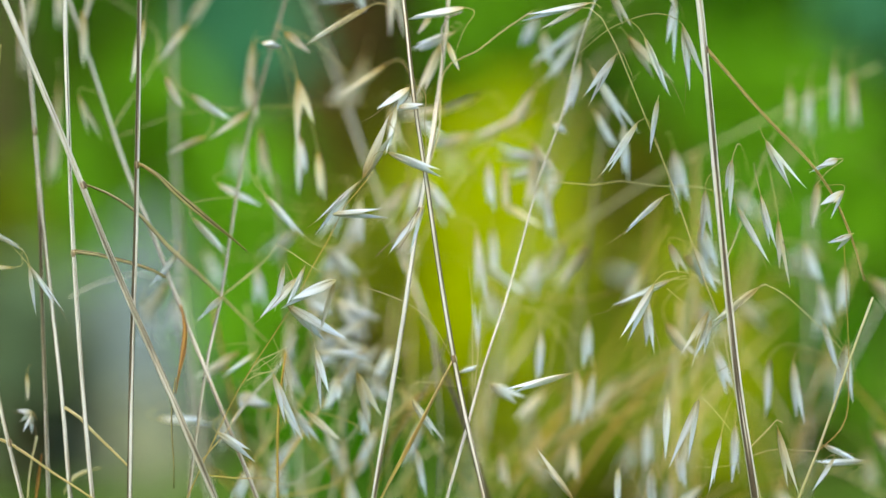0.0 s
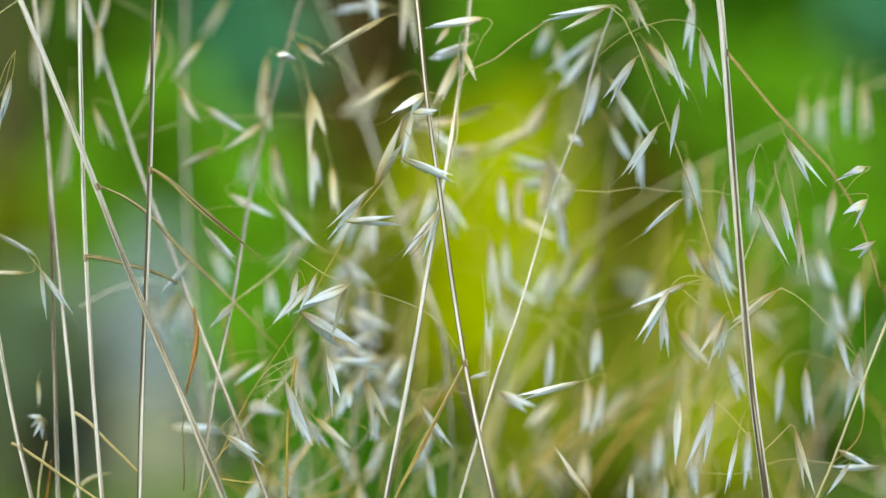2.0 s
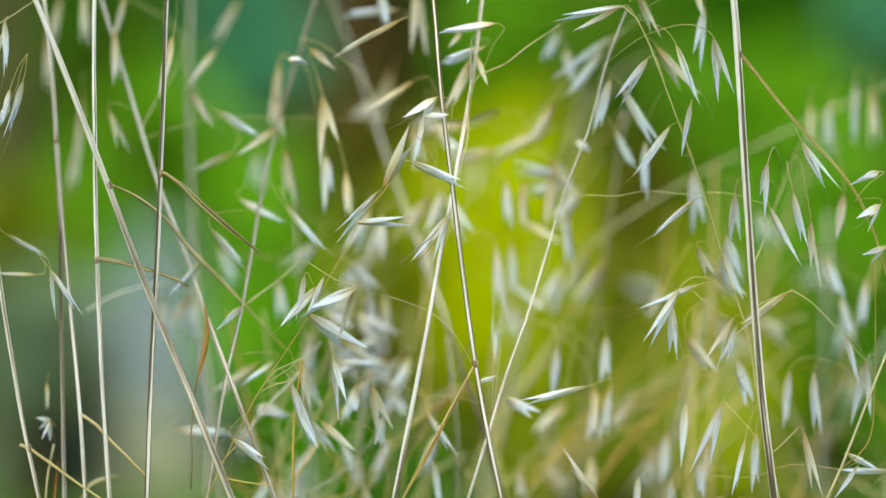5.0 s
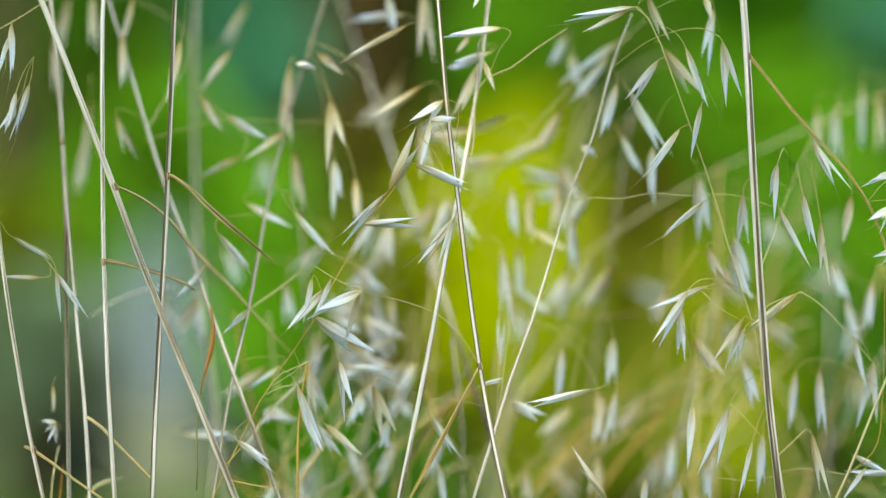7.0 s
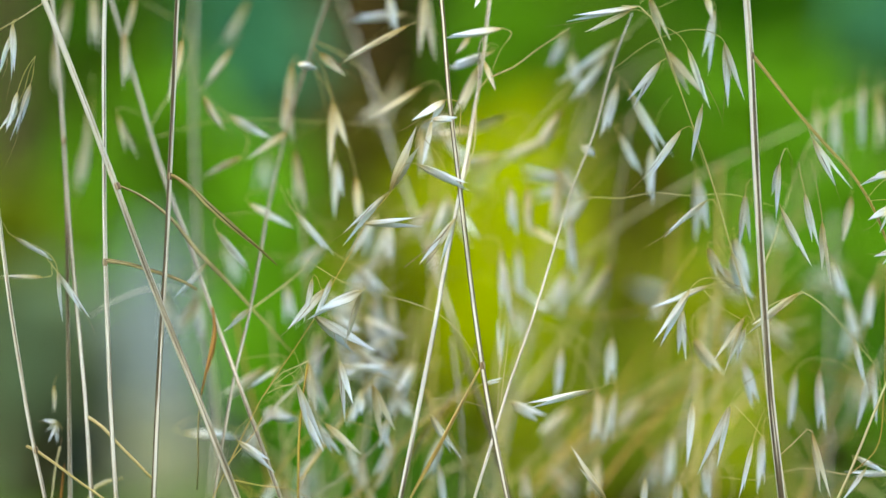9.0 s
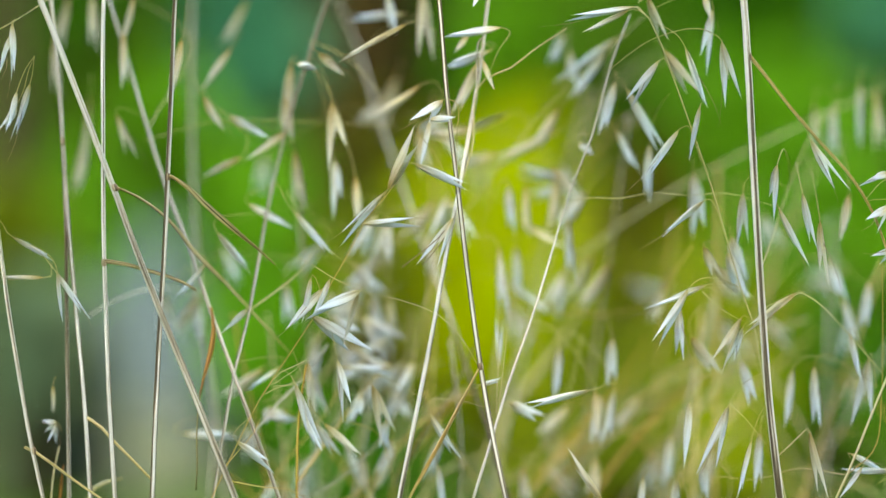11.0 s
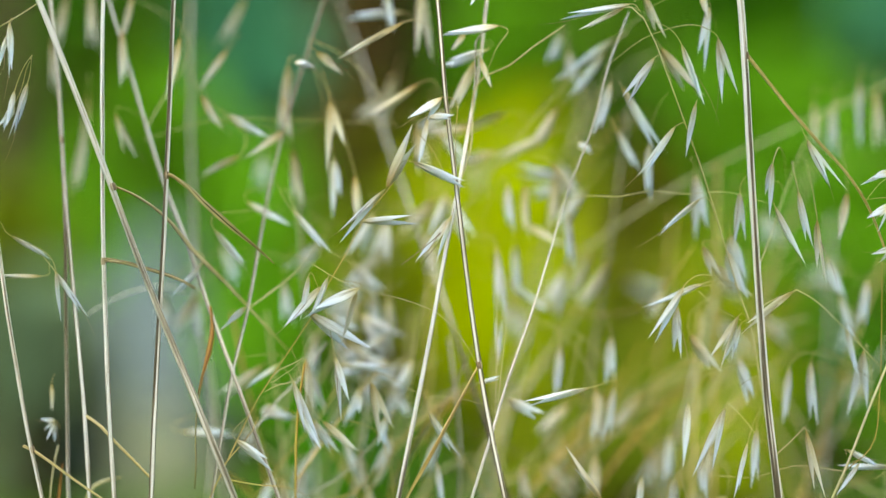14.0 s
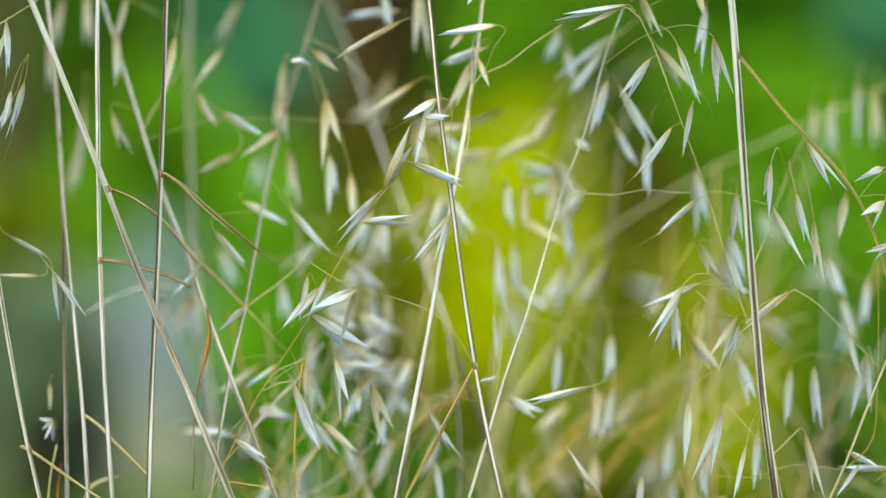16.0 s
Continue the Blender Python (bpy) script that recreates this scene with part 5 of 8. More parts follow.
spikelet(oat_9, (-0.0567, 0.0600, 0.4372), (-0.0529, 0.4144), (-0.0567, 0.4174), 0.0036, (-0.0616, 0.0540, 0.4407), 0.75)
spikelet(oat_7, (-0.1192, 0.0420, 0.4804), (-0.1194, 0.4585), (-0.1179, 0.4611), 0.0036, (-0.1208, 0.0440, 0.4802), 0.75)
spikelet(oat_7, (-0.1156, 0.0460, 0.4943), (-0.1207, 0.4753), (-0.1190, 0.4778), 0.0033, (-0.1246, 0.0480, 0.4912), 0.75)
spikelet(oat_7, (-0.1220, 0.0440, 0.4499), (-0.1142, 0.4330), (-0.1182, 0.4347), 0.0033, (-0.1111, 0.0430, 0.4485), 0.75)
spikelet(oat_9, (-0.0817, 0.0240, 0.4057), (-0.0690, 0.3912), (-0.0704, 0.3928), 0.0028, (-0.0650, 0.0320, 0.4126))
spikelet(oat_7, (-0.0849, 0.0180, 0.3945), (-0.0966, 0.3811), (-0.0950, 0.3827), 0.0026, (-0.0906, 0.0220, 0.3982))
spikelet(oat_9, (-0.0693, 0.0140, 0.3784), (-0.0789, 0.3695), (-0.0771, 0.3711), 0.0028, (-0.0697, 0.0170, 0.3783))
spikelet(oat_9, (-0.0595, 0.0324, 0.3571), (-0.0727, 0.3480), (-0.0704, 0.3497), 0.0026, (-0.0741, 0.0200, 0.3595))
spikelet(oat_24, (0.0259, 0.0560, 0.4231), (0.0278, 0.4036), (0.0261, 0.4066), 0.0033, (0.0163, 0.0580, 0.4088))
spikelet(oat_24, (0.0327, 0.0600, 0.4221), (0.0340, 0.4015), (0.0322, 0.4045), 0.0033, (0.0314, 0.0600, 0.4303))
spikelet(oat_13, (0.0479, 0.0500, 0.4134), (0.0505, 0.3888), (0.0484, 0.3917), 0.0036, (0.0472, 0.0320, 0.4219))
spikelet(oat_24, (0.0422, 0.0500, 0.4303), (0.0526, 0.4185), (0.0501, 0.4193), 0.0033, (0.0333, 0.0550, 0.4333))
spikelet(oat_13, (0.0515, 0.0400, 0.4383), (0.0569, 0.4341), (0.0557, 0.4354), 0.0037, (0.0548, 0.0290, 0.4414))
spikelet(oat_24, (0.0221, 0.0520, 0.4006), (0.0251, 0.3696), (0.0230, 0.3747), 0.0030, (0.0141, 0.0560, 0.4045))
spikelet(oat_24, (-0.0208, 0.0660, 0.4115), (-0.0199, 0.3929), (-0.0217, 0.3959), 0.0036, (0.0121, 0.0630, 0.4002))
spikelet(oat_22, (0.0637, 0.0460, 0.3669), (0.0612, 0.3487), (0.0646, 0.3504), 0.0041, (0.0478, 0.0830, 0.3869))
spikelet(oat_22, (0.0576, 0.0440, 0.3480), (0.0602, 0.3274), (0.0581, 0.3295), 0.0036, (0.0345, 0.0820, 0.3693))
spikelet(oat_22, (0.0646, 0.0420, 0.3482), (0.0596, 0.3264), (0.0625, 0.3289), 0.0036, (0.0345, 0.0810, 0.3693))
spikelet(oat_13, (0.0446, 0.0440, 0.3628), (0.0421, 0.3426), (0.0438, 0.3455), 0.0036, (0.0321, 0.0270, 0.3735))
spikelet(oat_13, (0.0664, 0.0480, 0.4429), (0.0757, 0.4269), (0.0719, 0.4286), 0.0037, (0.0572, 0.0330, 0.4500))
spikelet(oat_15, (0.0778, 0.0400, 0.4383), (0.0783, 0.4157), (0.0766, 0.4190), 0.0030, (0.0828, 0.0210, 0.4553))
spikelet(oat_15, (0.0677, 0.0300, 0.4584), (0.0842, 0.4337), (0.0793, 0.4349), 0.0044, (0.0652, 0.0300, 0.4621))
spikelet(oat_13, (0.0639, 0.0340, 0.4608), (0.0577, 0.4409), (0.0598, 0.4430), 0.0041, (0.0609, 0.0280, 0.4661))
spikelet(oat_15, (0.0959, 0.0500, 0.4269), (0.0959, 0.4019), (0.1001, 0.4062), 0.0044, (0.0910, 0.0300, 0.4312))
spikelet(oat_15, (0.0922, 0.0340, 0.3674), (0.1034, 0.3537), (0.0992, 0.3545), 0.0043, (0.1073, 0.0215, 0.3859))
spikelet(oat_22, (0.1479, 0.0900, 0.4570), (0.1492, 0.4369), (0.1466, 0.4387), 0.0024, (0.1571, 0.1100, 0.4616), 0.6)
spikelet(oat_22, (0.1559, 0.0900, 0.4565), (0.1564, 0.4333), (0.1542, 0.4360), 0.0024, (0.1640, 0.1100, 0.4644), 0.6)
spikelet(oat_22, (0.1658, 0.0900, 0.4655), (0.1658, 0.4378), (0.1635, 0.4400), 0.0026, (0.1743, 0.1100, 0.4685), 0.6)
spikelet(oat_22, (0.1725, 0.0900, 0.4614), (0.1716, 0.4369), (0.1743, 0.4382), 0.0026, (0.1801, 0.1100, 0.4708), 0.6)
spikelet(oat_15, (0.0977, 0.0200, 0.4865), (0.0957, 0.4625), (0.0932, 0.4694), 0.0030, (0.0736, 0.0110, 0.4846))
spikelet(oat_15, (0.0938, 0.0180, 0.4920), (0.0983, 0.4802), (0.0958, 0.4814), 0.0030, (0.0695, 0.0100, 0.4875))
spikelet(oat_15, (0.0731, 0.0140, 0.4907), (0.0814, 0.4745), (0.0779, 0.4769), 0.0028, (0.0693, 0.0080, 0.4867))
spikelet(oat_11, (-0.0073, 0.0580, 0.5005), (-0.0032, 0.4701), (-0.0092, 0.4718), 0.0043, (-0.0068, 0.0500, 0.5020), 1.0)
spikelet(oat_11, (-0.0204, 0.0500, 0.4965), (-0.0174, 0.4804), (-0.0199, 0.4825), 0.0037, (-0.0050, 0.0380, 0.4952), 0.75)
spikelet(oat_12, (-0.0141, 0.0560, 0.4887), (-0.0368, 0.4866), (-0.0338, 0.4879), 0.0036, (-0.0319, 0.0830, 0.4777), 0.75)
spikelet(oat_11, (0.0180, 0.0240, 0.4715), (0.0012, 0.4661), (0.0037, 0.4674), 0.0028, (0.0159, 0.0230, 0.4738))
spikelet(oat_11, (0.0146, 0.0160, 0.4674), (0.0186, 0.4565), (0.0170, 0.4589), 0.0028, (0.0159, 0.0190, 0.4734))
spikelet(oat_11, (0.0099, 0.0260, 0.4778), (0.0045, 0.4712), (0.0057, 0.4725), 0.0026, (0.0147, 0.0240, 0.4780))
spikelet(oat_16, (0.1618, 0.0100, 0.3203), (0.1429, 0.3207), (0.1458, 0.3195), 0.0026, (0.1549, 0.0060, 0.3164))
spikelet(oat_16, (0.1498, 0.0080, 0.3225), (0.1409, 0.3113), (0.1425, 0.3121), 0.0026, (0.1427, 0.0050, 0.3205))
spikelet(oat_16, (0.1458, 0.0100, 0.3267), (0.1586, 0.3203), (0.1558, 0.3211), 0.0026, (0.1449, 0.0060, 0.3253))
spikelet(oat_14, (0.1156, 0.0220, 0.3332), (0.1131, 0.3116), (0.1160, 0.3145), 0.0030, (0.1152, 0.0095, 0.3400))
spikelet(oat_14, (0.1100, 0.0340, 0.3591), (0.1133, 0.3413), (0.1158, 0.3438), 0.0038, (0.1149, 0.0155, 0.3597))
spikelet(oat_27, (0.0246, 0.0300, 0.3445), (0.0384, 0.3387), (0.0347, 0.3370), 0.0044, (0.0209, 0.0300, 0.3465))
spikelet(oat_16, (0.0727, 0.0180, 0.3178), (0.0711, 0.3007), (0.0723, 0.3027), 0.0030, (0.0835, 0.0100, 0.2958))
spikelet(oat_16, (0.0853, 0.0220, 0.3165), (0.0862, 0.2981), (0.0841, 0.3002), 0.0030, (0.0918, 0.0120, 0.2955))
spikelet(oat_11, (-0.0016, 0.0297, 0.3218), (0.0016, 0.3032), (-0.0004, 0.3053), 0.0030, (-0.0109, 0.0120, 0.3317))
spikelet(oat_24, (0.0459, 0.0800, 0.4452), (0.0163, 0.4307), (0.0201, 0.4333), 0.0031, (0.0361, 0.0700, 0.4416), 1.0)
spikelet(oat_24, (0.0267, 0.0800, 0.4521), (0.0035, 0.4421), (0.0068, 0.4443), 0.0031, (0.0361, 0.0700, 0.4416), 1.0)
spikelet(oat_18, (-0.0044, 0.0120, 0.4461), (-0.0081, 0.4276), (-0.0068, 0.4304), 0.0024, (0.0012, 0.0080, 0.4382))
spikelet(oat_13, (0.0675, 0.0600, 0.4793), (0.0432, 0.4625), (0.0464, 0.4647), 0.0037, (0.0631, 0.0410, 0.4694))
spikelet(oat_13, (0.0495, 0.0750, 0.4756), (0.0539, 0.4616), (0.0517, 0.4638), 0.0039, (0.0562, 0.0465, 0.4509))
spikelet(oat_13, (0.0632, 0.0600, 0.4741), (0.0486, 0.4548), (0.0511, 0.4570), 0.0033, (0.0577, 0.0390, 0.4504))
spikelet(oat_24, (0.0479, 0.0850, 0.4846), (0.0413, 0.4713), (0.0446, 0.4724), 0.0039, (0.0472, 0.0725, 0.4548))
spikelet(oat_12, (-0.0383, 0.0351, 0.3566), (-0.0162, 0.3544), (-0.0195, 0.3562), 0.0034, (-0.0139, 0.0680, 0.3872))
spikelet(oat_12, (-0.0256, 0.0810, 0.3808), (-0.0238, 0.3649), (-0.0265, 0.3671), 0.0030, (-0.0120, 0.0850, 0.4135))
spikelet(oat_12, (-0.0210, 0.0900, 0.3812), (-0.0184, 0.3654), (-0.0205, 0.3676), 0.0030, (-0.0121, 0.0900, 0.4136))
spikelet(oat_12, (-0.0312, 0.0675, 0.3742), (-0.0204, 0.3568), (-0.0234, 0.3581), 0.0036, (-0.0097, 0.0800, 0.4090))
spikelet(oat_12, (-0.0362, 0.0810, 0.3649), (-0.0406, 0.3450), (-0.0380, 0.3472), 0.0036, (-0.0098, 0.0850, 0.4091))
spikelet(oat_12, (-0.0501, 0.0900, 0.3668), (-0.0527, 0.3444), (-0.0496, 0.3466), 0.0033, (-0.0098, 0.0900, 0.4047))
spikelet(oat_12, (-0.0509, 0.0540, 0.3555), (-0.0435, 0.3362), (-0.0465, 0.3384), 0.0033, (-0.0096, 0.0750, 0.4046))
spikelet(oat_12, (-0.0142, 0.0810, 0.3560), (-0.0285, 0.3428), (-0.0256, 0.3446), 0.0033, (-0.0009, 0.0850, 0.3825))
spikelet(oat_12, (-0.0208, 0.0810, 0.3450), (-0.0098, 0.3329), (-0.0123, 0.3335), 0.0033, (0.0013, 0.0850, 0.3780))
spikelet(oat_25, (0.1474, 0.0600, 0.3955), (0.1543, 0.3787), (0.1517, 0.3809), 0.0036, (0.1220, 0.0900, 0.3645))
spikelet(oat_25, (0.1530, 0.0600, 0.3809), (0.1586, 0.3637), (0.1560, 0.3658), 0.0036, (0.1220, 0.0900, 0.3645))
spikelet(oat_26, (0.1023, 0.0600, 0.3271), (0.1001, 0.3078), (0.1032, 0.3100), 0.0033, (0.0693, 0.0750, 0.3367))
spikelet(oat_26, (0.0256, 0.0800, 0.3870), (0.0432, 0.3738), (0.0399, 0.3755), 0.0036, (0.0479, 0.0850, 0.3425))
spikelet(oat_26, (0.0889, 0.0900, 0.3850), (0.0818, 0.3701), (0.0840, 0.3707), 0.0033, (0.0929, 0.0900, 0.3913), 1.0)
spikelet(oat_24, (0.0318, 0.0700, 0.4089), (0.0492, 0.3989), (0.0459, 0.4002), 0.0036, (0.0186, 0.0650, 0.4218))
spikelet(oat_23, (-0.0659, 0.0440, 0.3386), (-0.0543, 0.3360), (-0.0566, 0.3371), 0.0036, (-0.0574, 0.0270, 0.3468))
spikelet(oat_8, (-0.0976, 0.0520, 0.3305), (-0.0753, 0.3290), (-0.0785, 0.3305), 0.0036, (-0.0909, 0.0860, 0.3324))
spikelet(oat_16, (0.0962, 0.0300, 0.3218), (0.0974, 0.3073), (0.0958, 0.3094), 0.0038, (0.1045, 0.0160, 0.3172))
spikelet(oat_12, (-0.0301, 0.0405, 0.3479), (-0.0360, 0.3333), (-0.0333, 0.3349), 0.0038, (-0.0226, 0.0700, 0.3545))
spikelet(oat_12, (-0.0420, 0.0459, 0.3749), (-0.0304, 0.3686), (-0.0329, 0.3682), 0.0038, (-0.0358, 0.0720, 0.3784))
spikelet(oat_12, (-0.0202, 0.0594, 0.3658), (-0.0352, 0.3572), (-0.0323, 0.3590), 0.0033, (-0.0141, 0.0770, 0.3739))
spikelet(oat_12, (-0.0179, 0.0540, 0.3278), (-0.0264, 0.3128), (-0.0238, 0.3145), 0.0030, (-0.0140, 0.0750, 0.3345))
spikelet(oat_12, (-0.0375, 0.0621, 0.3270), (-0.0289, 0.3097), (-0.0319, 0.3114), 0.0033, (-0.0295, 0.0780, 0.3298))
spikelet(oat_23, (-0.0481, 0.0594, 0.3229), (-0.0566, 0.3100), (-0.0541, 0.3117), 0.0030, (-0.0430, 0.0270, 0.3324))
spikelet(oat_12, (-0.0254, 0.0642, 0.4135), (-0.0363, 0.3959), (-0.0311, 0.3953), 0.0033, (-0.0288, 0.0871, 0.4179))
spikelet(oat_12, (-0.0341, 0.0697, 0.3938), (-0.0235, 0.3782), (-0.0211, 0.3823), 0.0033, (-0.0377, 0.0899, 0.3976))
spikelet(oat_12, (0.0033, 0.0670, 0.4185), (0.0105, 0.3989), (0.0142, 0.4027), 0.0033, (0.0007, 0.0885, 0.4230))
spikelet(oat_12, (-0.0090, 0.0630, 0.4456), (-0.0082, 0.4267), (-0.0040, 0.4289), 0.0033, (-0.0119, 0.0865, 0.4510), 0.75)
spikelet(oat_12, (-0.0017, 0.0910, 0.4189), (-0.0174, 0.4036), (-0.0122, 0.4017), 0.0033, (-0.0044, 0.1005, 0.4232))
spikelet(oat_12, (-0.0011, 0.0692, 0.4437), (0.0100, 0.4294), (0.0121, 0.4334), 0.0033, (-0.0038, 0.0896, 0.4488))
spikelet(oat_12, (0.0022, 0.0747, 0.4210), (-0.0049, 0.4019), (0.0002, 0.4024), 0.0033, (-0.0005, 0.0924, 0.4255))
spikelet(oat_12, (-0.0219, 0.0918, 0.4111), (-0.0294, 0.3913), (-0.0240, 0.3917), 0.0033, (-0.0248, 0.1009, 0.4153))
spikelet(oat_24, (0.0447, 0.0699, 0.4268), (0.0416, 0.4052), (0.0459, 0.4068), 0.0033, (0.0465, 0.0649, 0.4297))
spikelet(oat_24, (0.0517, 0.0821, 0.4259), (0.0290, 0.4327), (0.0300, 0.4279), 0.0033, (0.0531, 0.0710, 0.4286))
spikelet(oat_24, (0.0456, 0.0669, 0.4532), (0.0341, 0.4378), (0.0380, 0.4372), 0.0033, (0.0475, 0.0635, 0.4559))
spikelet(oat_24, (0.0519, 0.0890, 0.4252), (0.0339, 0.4212), (0.0364, 0.4183), 0.0033, (0.0531, 0.0745, 0.4278))
spikelet(oat_4, (-0.1475, 0.0900, 0.5008), (-0.1533, 0.4753), (-0.1510, 0.4766), 0.0028, (-0.1424, 0.0700, 0.5026), 1.0)
spikelet(oat_4, (-0.1370, 0.0800, 0.5017), (-0.1343, 0.4757), (-0.1365, 0.4774), 0.0030, (-0.1341, 0.0700, 0.5034), 1.0)
spikelet(oat_4, (-0.1394, 0.0900, 0.4610), (-0.1439, 0.4199), (-0.1421, 0.4248), 0.0025, (-0.1345, 0.0600, 0.4625), 1.0)
spikelet(oat_4, (-0.1518, 0.0800, 0.4818), (-0.1500, 0.4580), (-0.1518, 0.4598), 0.0028, (-0.1449, 0.0600, 0.4840), 1.0)
spikelet(oat_4, (-0.1434, 0.1000, 0.4432), (-0.1484, 0.4210), (-0.1457, 0.4224), 0.0028, (-0.1350, 0.0600, 0.4441), 1.0)
spikelet(oat_8, (-0.0778, 0.1000, 0.4998), (-0.0905, 0.4799), (-0.0882, 0.4812), 0.0033, (-0.0761, 0.1100, 0.5038), 1.0)
spikelet(oat_9, (-0.0580, 0.0600, 0.4707), (-0.0615, 0.4441), (-0.0593, 0.4462), 0.0033, (-0.0559, 0.0550, 0.4737), 1.0)
spikelet(oat_12, (-0.0183, 0.1300, 0.4725), (-0.0282, 0.4481), (-0.0254, 0.4495), 0.0038, (-0.0165, 0.1100, 0.4758), 1.0)
spikelet(oat_12, (-0.0221, 0.1300, 0.4613), (-0.0361, 0.4530), (-0.0338, 0.4519), 0.0036, (-0.0192, 0.1100, 0.4632), 1.0)
spikelet(oat_11, (0.0136, 0.0300, 0.4679), (0.0033, 0.4485), (0.0066, 0.4498), 0.0038, (0.0138, 0.0200, 0.4702))
spikelet(oat_11, (0.0155, 0.0400, 0.4722), (0.0013, 0.4668), (0.0033, 0.4655), 0.0043, (0.0159, 0.0200, 0.4735))
spikelet(oat_12, (0.0126, 0.0700, 0.4455), (-0.0085, 0.4425), (-0.0070, 0.4442), 0.0043, (0.0161, 0.0700, 0.4473))
spikelet(oat_12, (0.0225, 0.0800, 0.4360), (0.0035, 0.4311), (0.0053, 0.4333), 0.0043, (0.0256, 0.0800, 0.4382))
spikelet(oat_12, (0.0035, 0.0750, 0.4517), (-0.0101, 0.4449), (-0.0083, 0.4467), 0.0038, (0.0061, 0.0750, 0.4537))
spikelet(oat_18, (-0.0467, 0.0240, 0.3376), (-0.0364, 0.3244), (-0.0397, 0.3253), 0.0032, (-0.0487, 0.0200, 0.3412))
spikelet(oat_18, (-0.0507, 0.0120, 0.3434), (-0.0423, 0.3273), (-0.0451, 0.3281), 0.0030, (-0.0514, 0.0100, 0.3468))
spikelet(oat_12, (-0.0345, 0.0540, 0.3648), (-0.0248, 0.3555), (-0.0277, 0.3546), 0.0044, (-0.0360, 0.0400, 0.3676))
spikelet(oat_12, (-0.0396, 0.0607, 0.3744), (-0.0370, 0.3572), (-0.0396, 0.3584), 0.0041, (-0.0392, 0.0450, 0.3781))
spikelet(oat_12, (-0.0292, 0.0486, 0.3579), (-0.0390, 0.3511), (-0.0364, 0.3503), 0.0044, (-0.0258, 0.0360, 0.3602))
spikelet(oat_12, (-0.0224, 0.0324, 0.3364), (-0.0186, 0.3256), (-0.0207, 0.3265), 0.0036, (-0.0229, 0.0240, 0.3398))
spikelet(oat_12, (-0.0161, 0.0675, 0.3460), (-0.0226, 0.3340), (-0.0200, 0.3334), 0.0041, (-0.0144, 0.0500, 0.3502))
spikelet(oat_23, (-0.0181, 0.0607, 0.3236), (-0.0262, 0.3073), (-0.0241, 0.3081), 0.0033, (-0.0165, 0.0500, 0.3281), 1.0)
spikelet(oat_23, (-0.0307, 0.0540, 0.3235), (-0.0281, 0.3064), (-0.0307, 0.3077), 0.0030, (-0.0310, 0.0400, 0.3280), 1.0)
spikelet(oat_15, (0.0999, 0.0300, 0.3940), (0.1148, 0.3816), (0.1102, 0.3820), 0.0043, (0.0973, 0.0200, 0.3971))
spikelet(oat_15, (0.1065, 0.0300, 0.4043), (0.1127, 0.3878), (0.1090, 0.3891), 0.0043, (0.1043, 0.0200, 0.4073))
spikelet(oat_22, (0.0614, 0.1100, 0.3975), (0.0495, 0.3773), (0.0522, 0.3782), 0.0033, (0.0645, 0.1200, 0.4002), 1.0)
spikelet(oat_16, (0.0602, 0.0500, 0.3451), (0.0568, 0.3260), (0.0585, 0.3272), 0.0038, (0.0617, 0.0500, 0.3472), 0.0)
spikelet(oat_14, (0.1612, 0.0500, 0.3875), (0.1578, 0.3684), (0.1604, 0.3697), 0.0038, (0.1625, 0.0500, 0.3900))
spikelet(oat_23, (-0.0488, 0.0220, 0.3594), (-0.0457, 0.3400), (-0.0482, 0.3420), 0.0030, (-0.0498, 0.0220, 0.3655))
spikelet(oat_23, (-0.0287, 0.0850, 0.3824), (-0.0186, 0.3558), (-0.0231, 0.3536), 0.0042, (-0.0297, 0.0850, 0.3869))
spikelet(oat_12, (-0.0204, 0.0700, 0.3653), (-0.0400, 0.3566), (-0.0375, 0.3545), 0.0038, (-0.0172, 0.0700, 0.3675), 0)
spikelet(oat_12, (-0.0315, 0.0750, 0.3739), (-0.0140, 0.3652), (-0.0173, 0.3626), 0.0042, (-0.0348, 0.0750, 0.3761), 0)
spikelet(oat_12, (-0.0182, 0.0700, 0.3534), (-0.0379, 0.3589), (-0.0346, 0.3610), 0.0034, (-0.0157, 0.0700, 0.3523), 0)
spikelet(oat_12, (-0.0230, 0.0800, 0.3561), (-0.0317, 0.3374), (-0.0285, 0.3351), 0.0042, (-0.0207, 0.0800, 0.3605), 0)
spikelet(oat_12, (-0.0152, 0.0800, 0.3451), (-0.0295, 0.3516), (-0.0269, 0.3539), 0.0040, (-0.0130, 0.0800, 0.3429), 0)
spikelet(oat_12, (-0.0105, 0.0600, 0.3572), (-0.0181, 0.3443), (-0.0155, 0.3418), 0.0044, (-0.0084, 0.0600, 0.3615), 0)
spikelet(oat_23, (-0.0645, 0.0500, 0.3408), (-0.0571, 0.3345), (-0.0666, 0.3349), 0.0044, (-0.0666, 0.0500, 0.3451), 0)
spikelet(oat_16, (0.0795, 0.0900, 0.3421), (0.0672, 0.3287), (0.0695, 0.3265), 0.0044, (0.0818, 0.0900, 0.3444), 1)
spikelet(oat_16, (0.0516, 0.0900, 0.3377), (0.0393, 0.3220), (0.0371, 0.3265), 0.0044, (0.0538, 0.0900, 0.3410), 1)
spikelet(oat_16, (0.0873, 0.0600, 0.3293), (0.0851, 0.3078), (0.0883, 0.3099), 0.0036, (0.0873, 0.0600, 0.3336), 0.5)
spikelet(oat_16, (0.0593, 0.0600, 0.3207), (0.0550, 0.3056), (0.0593, 0.3046), 0.0040, (0.0604, 0.0600, 0.3239), 0.5)
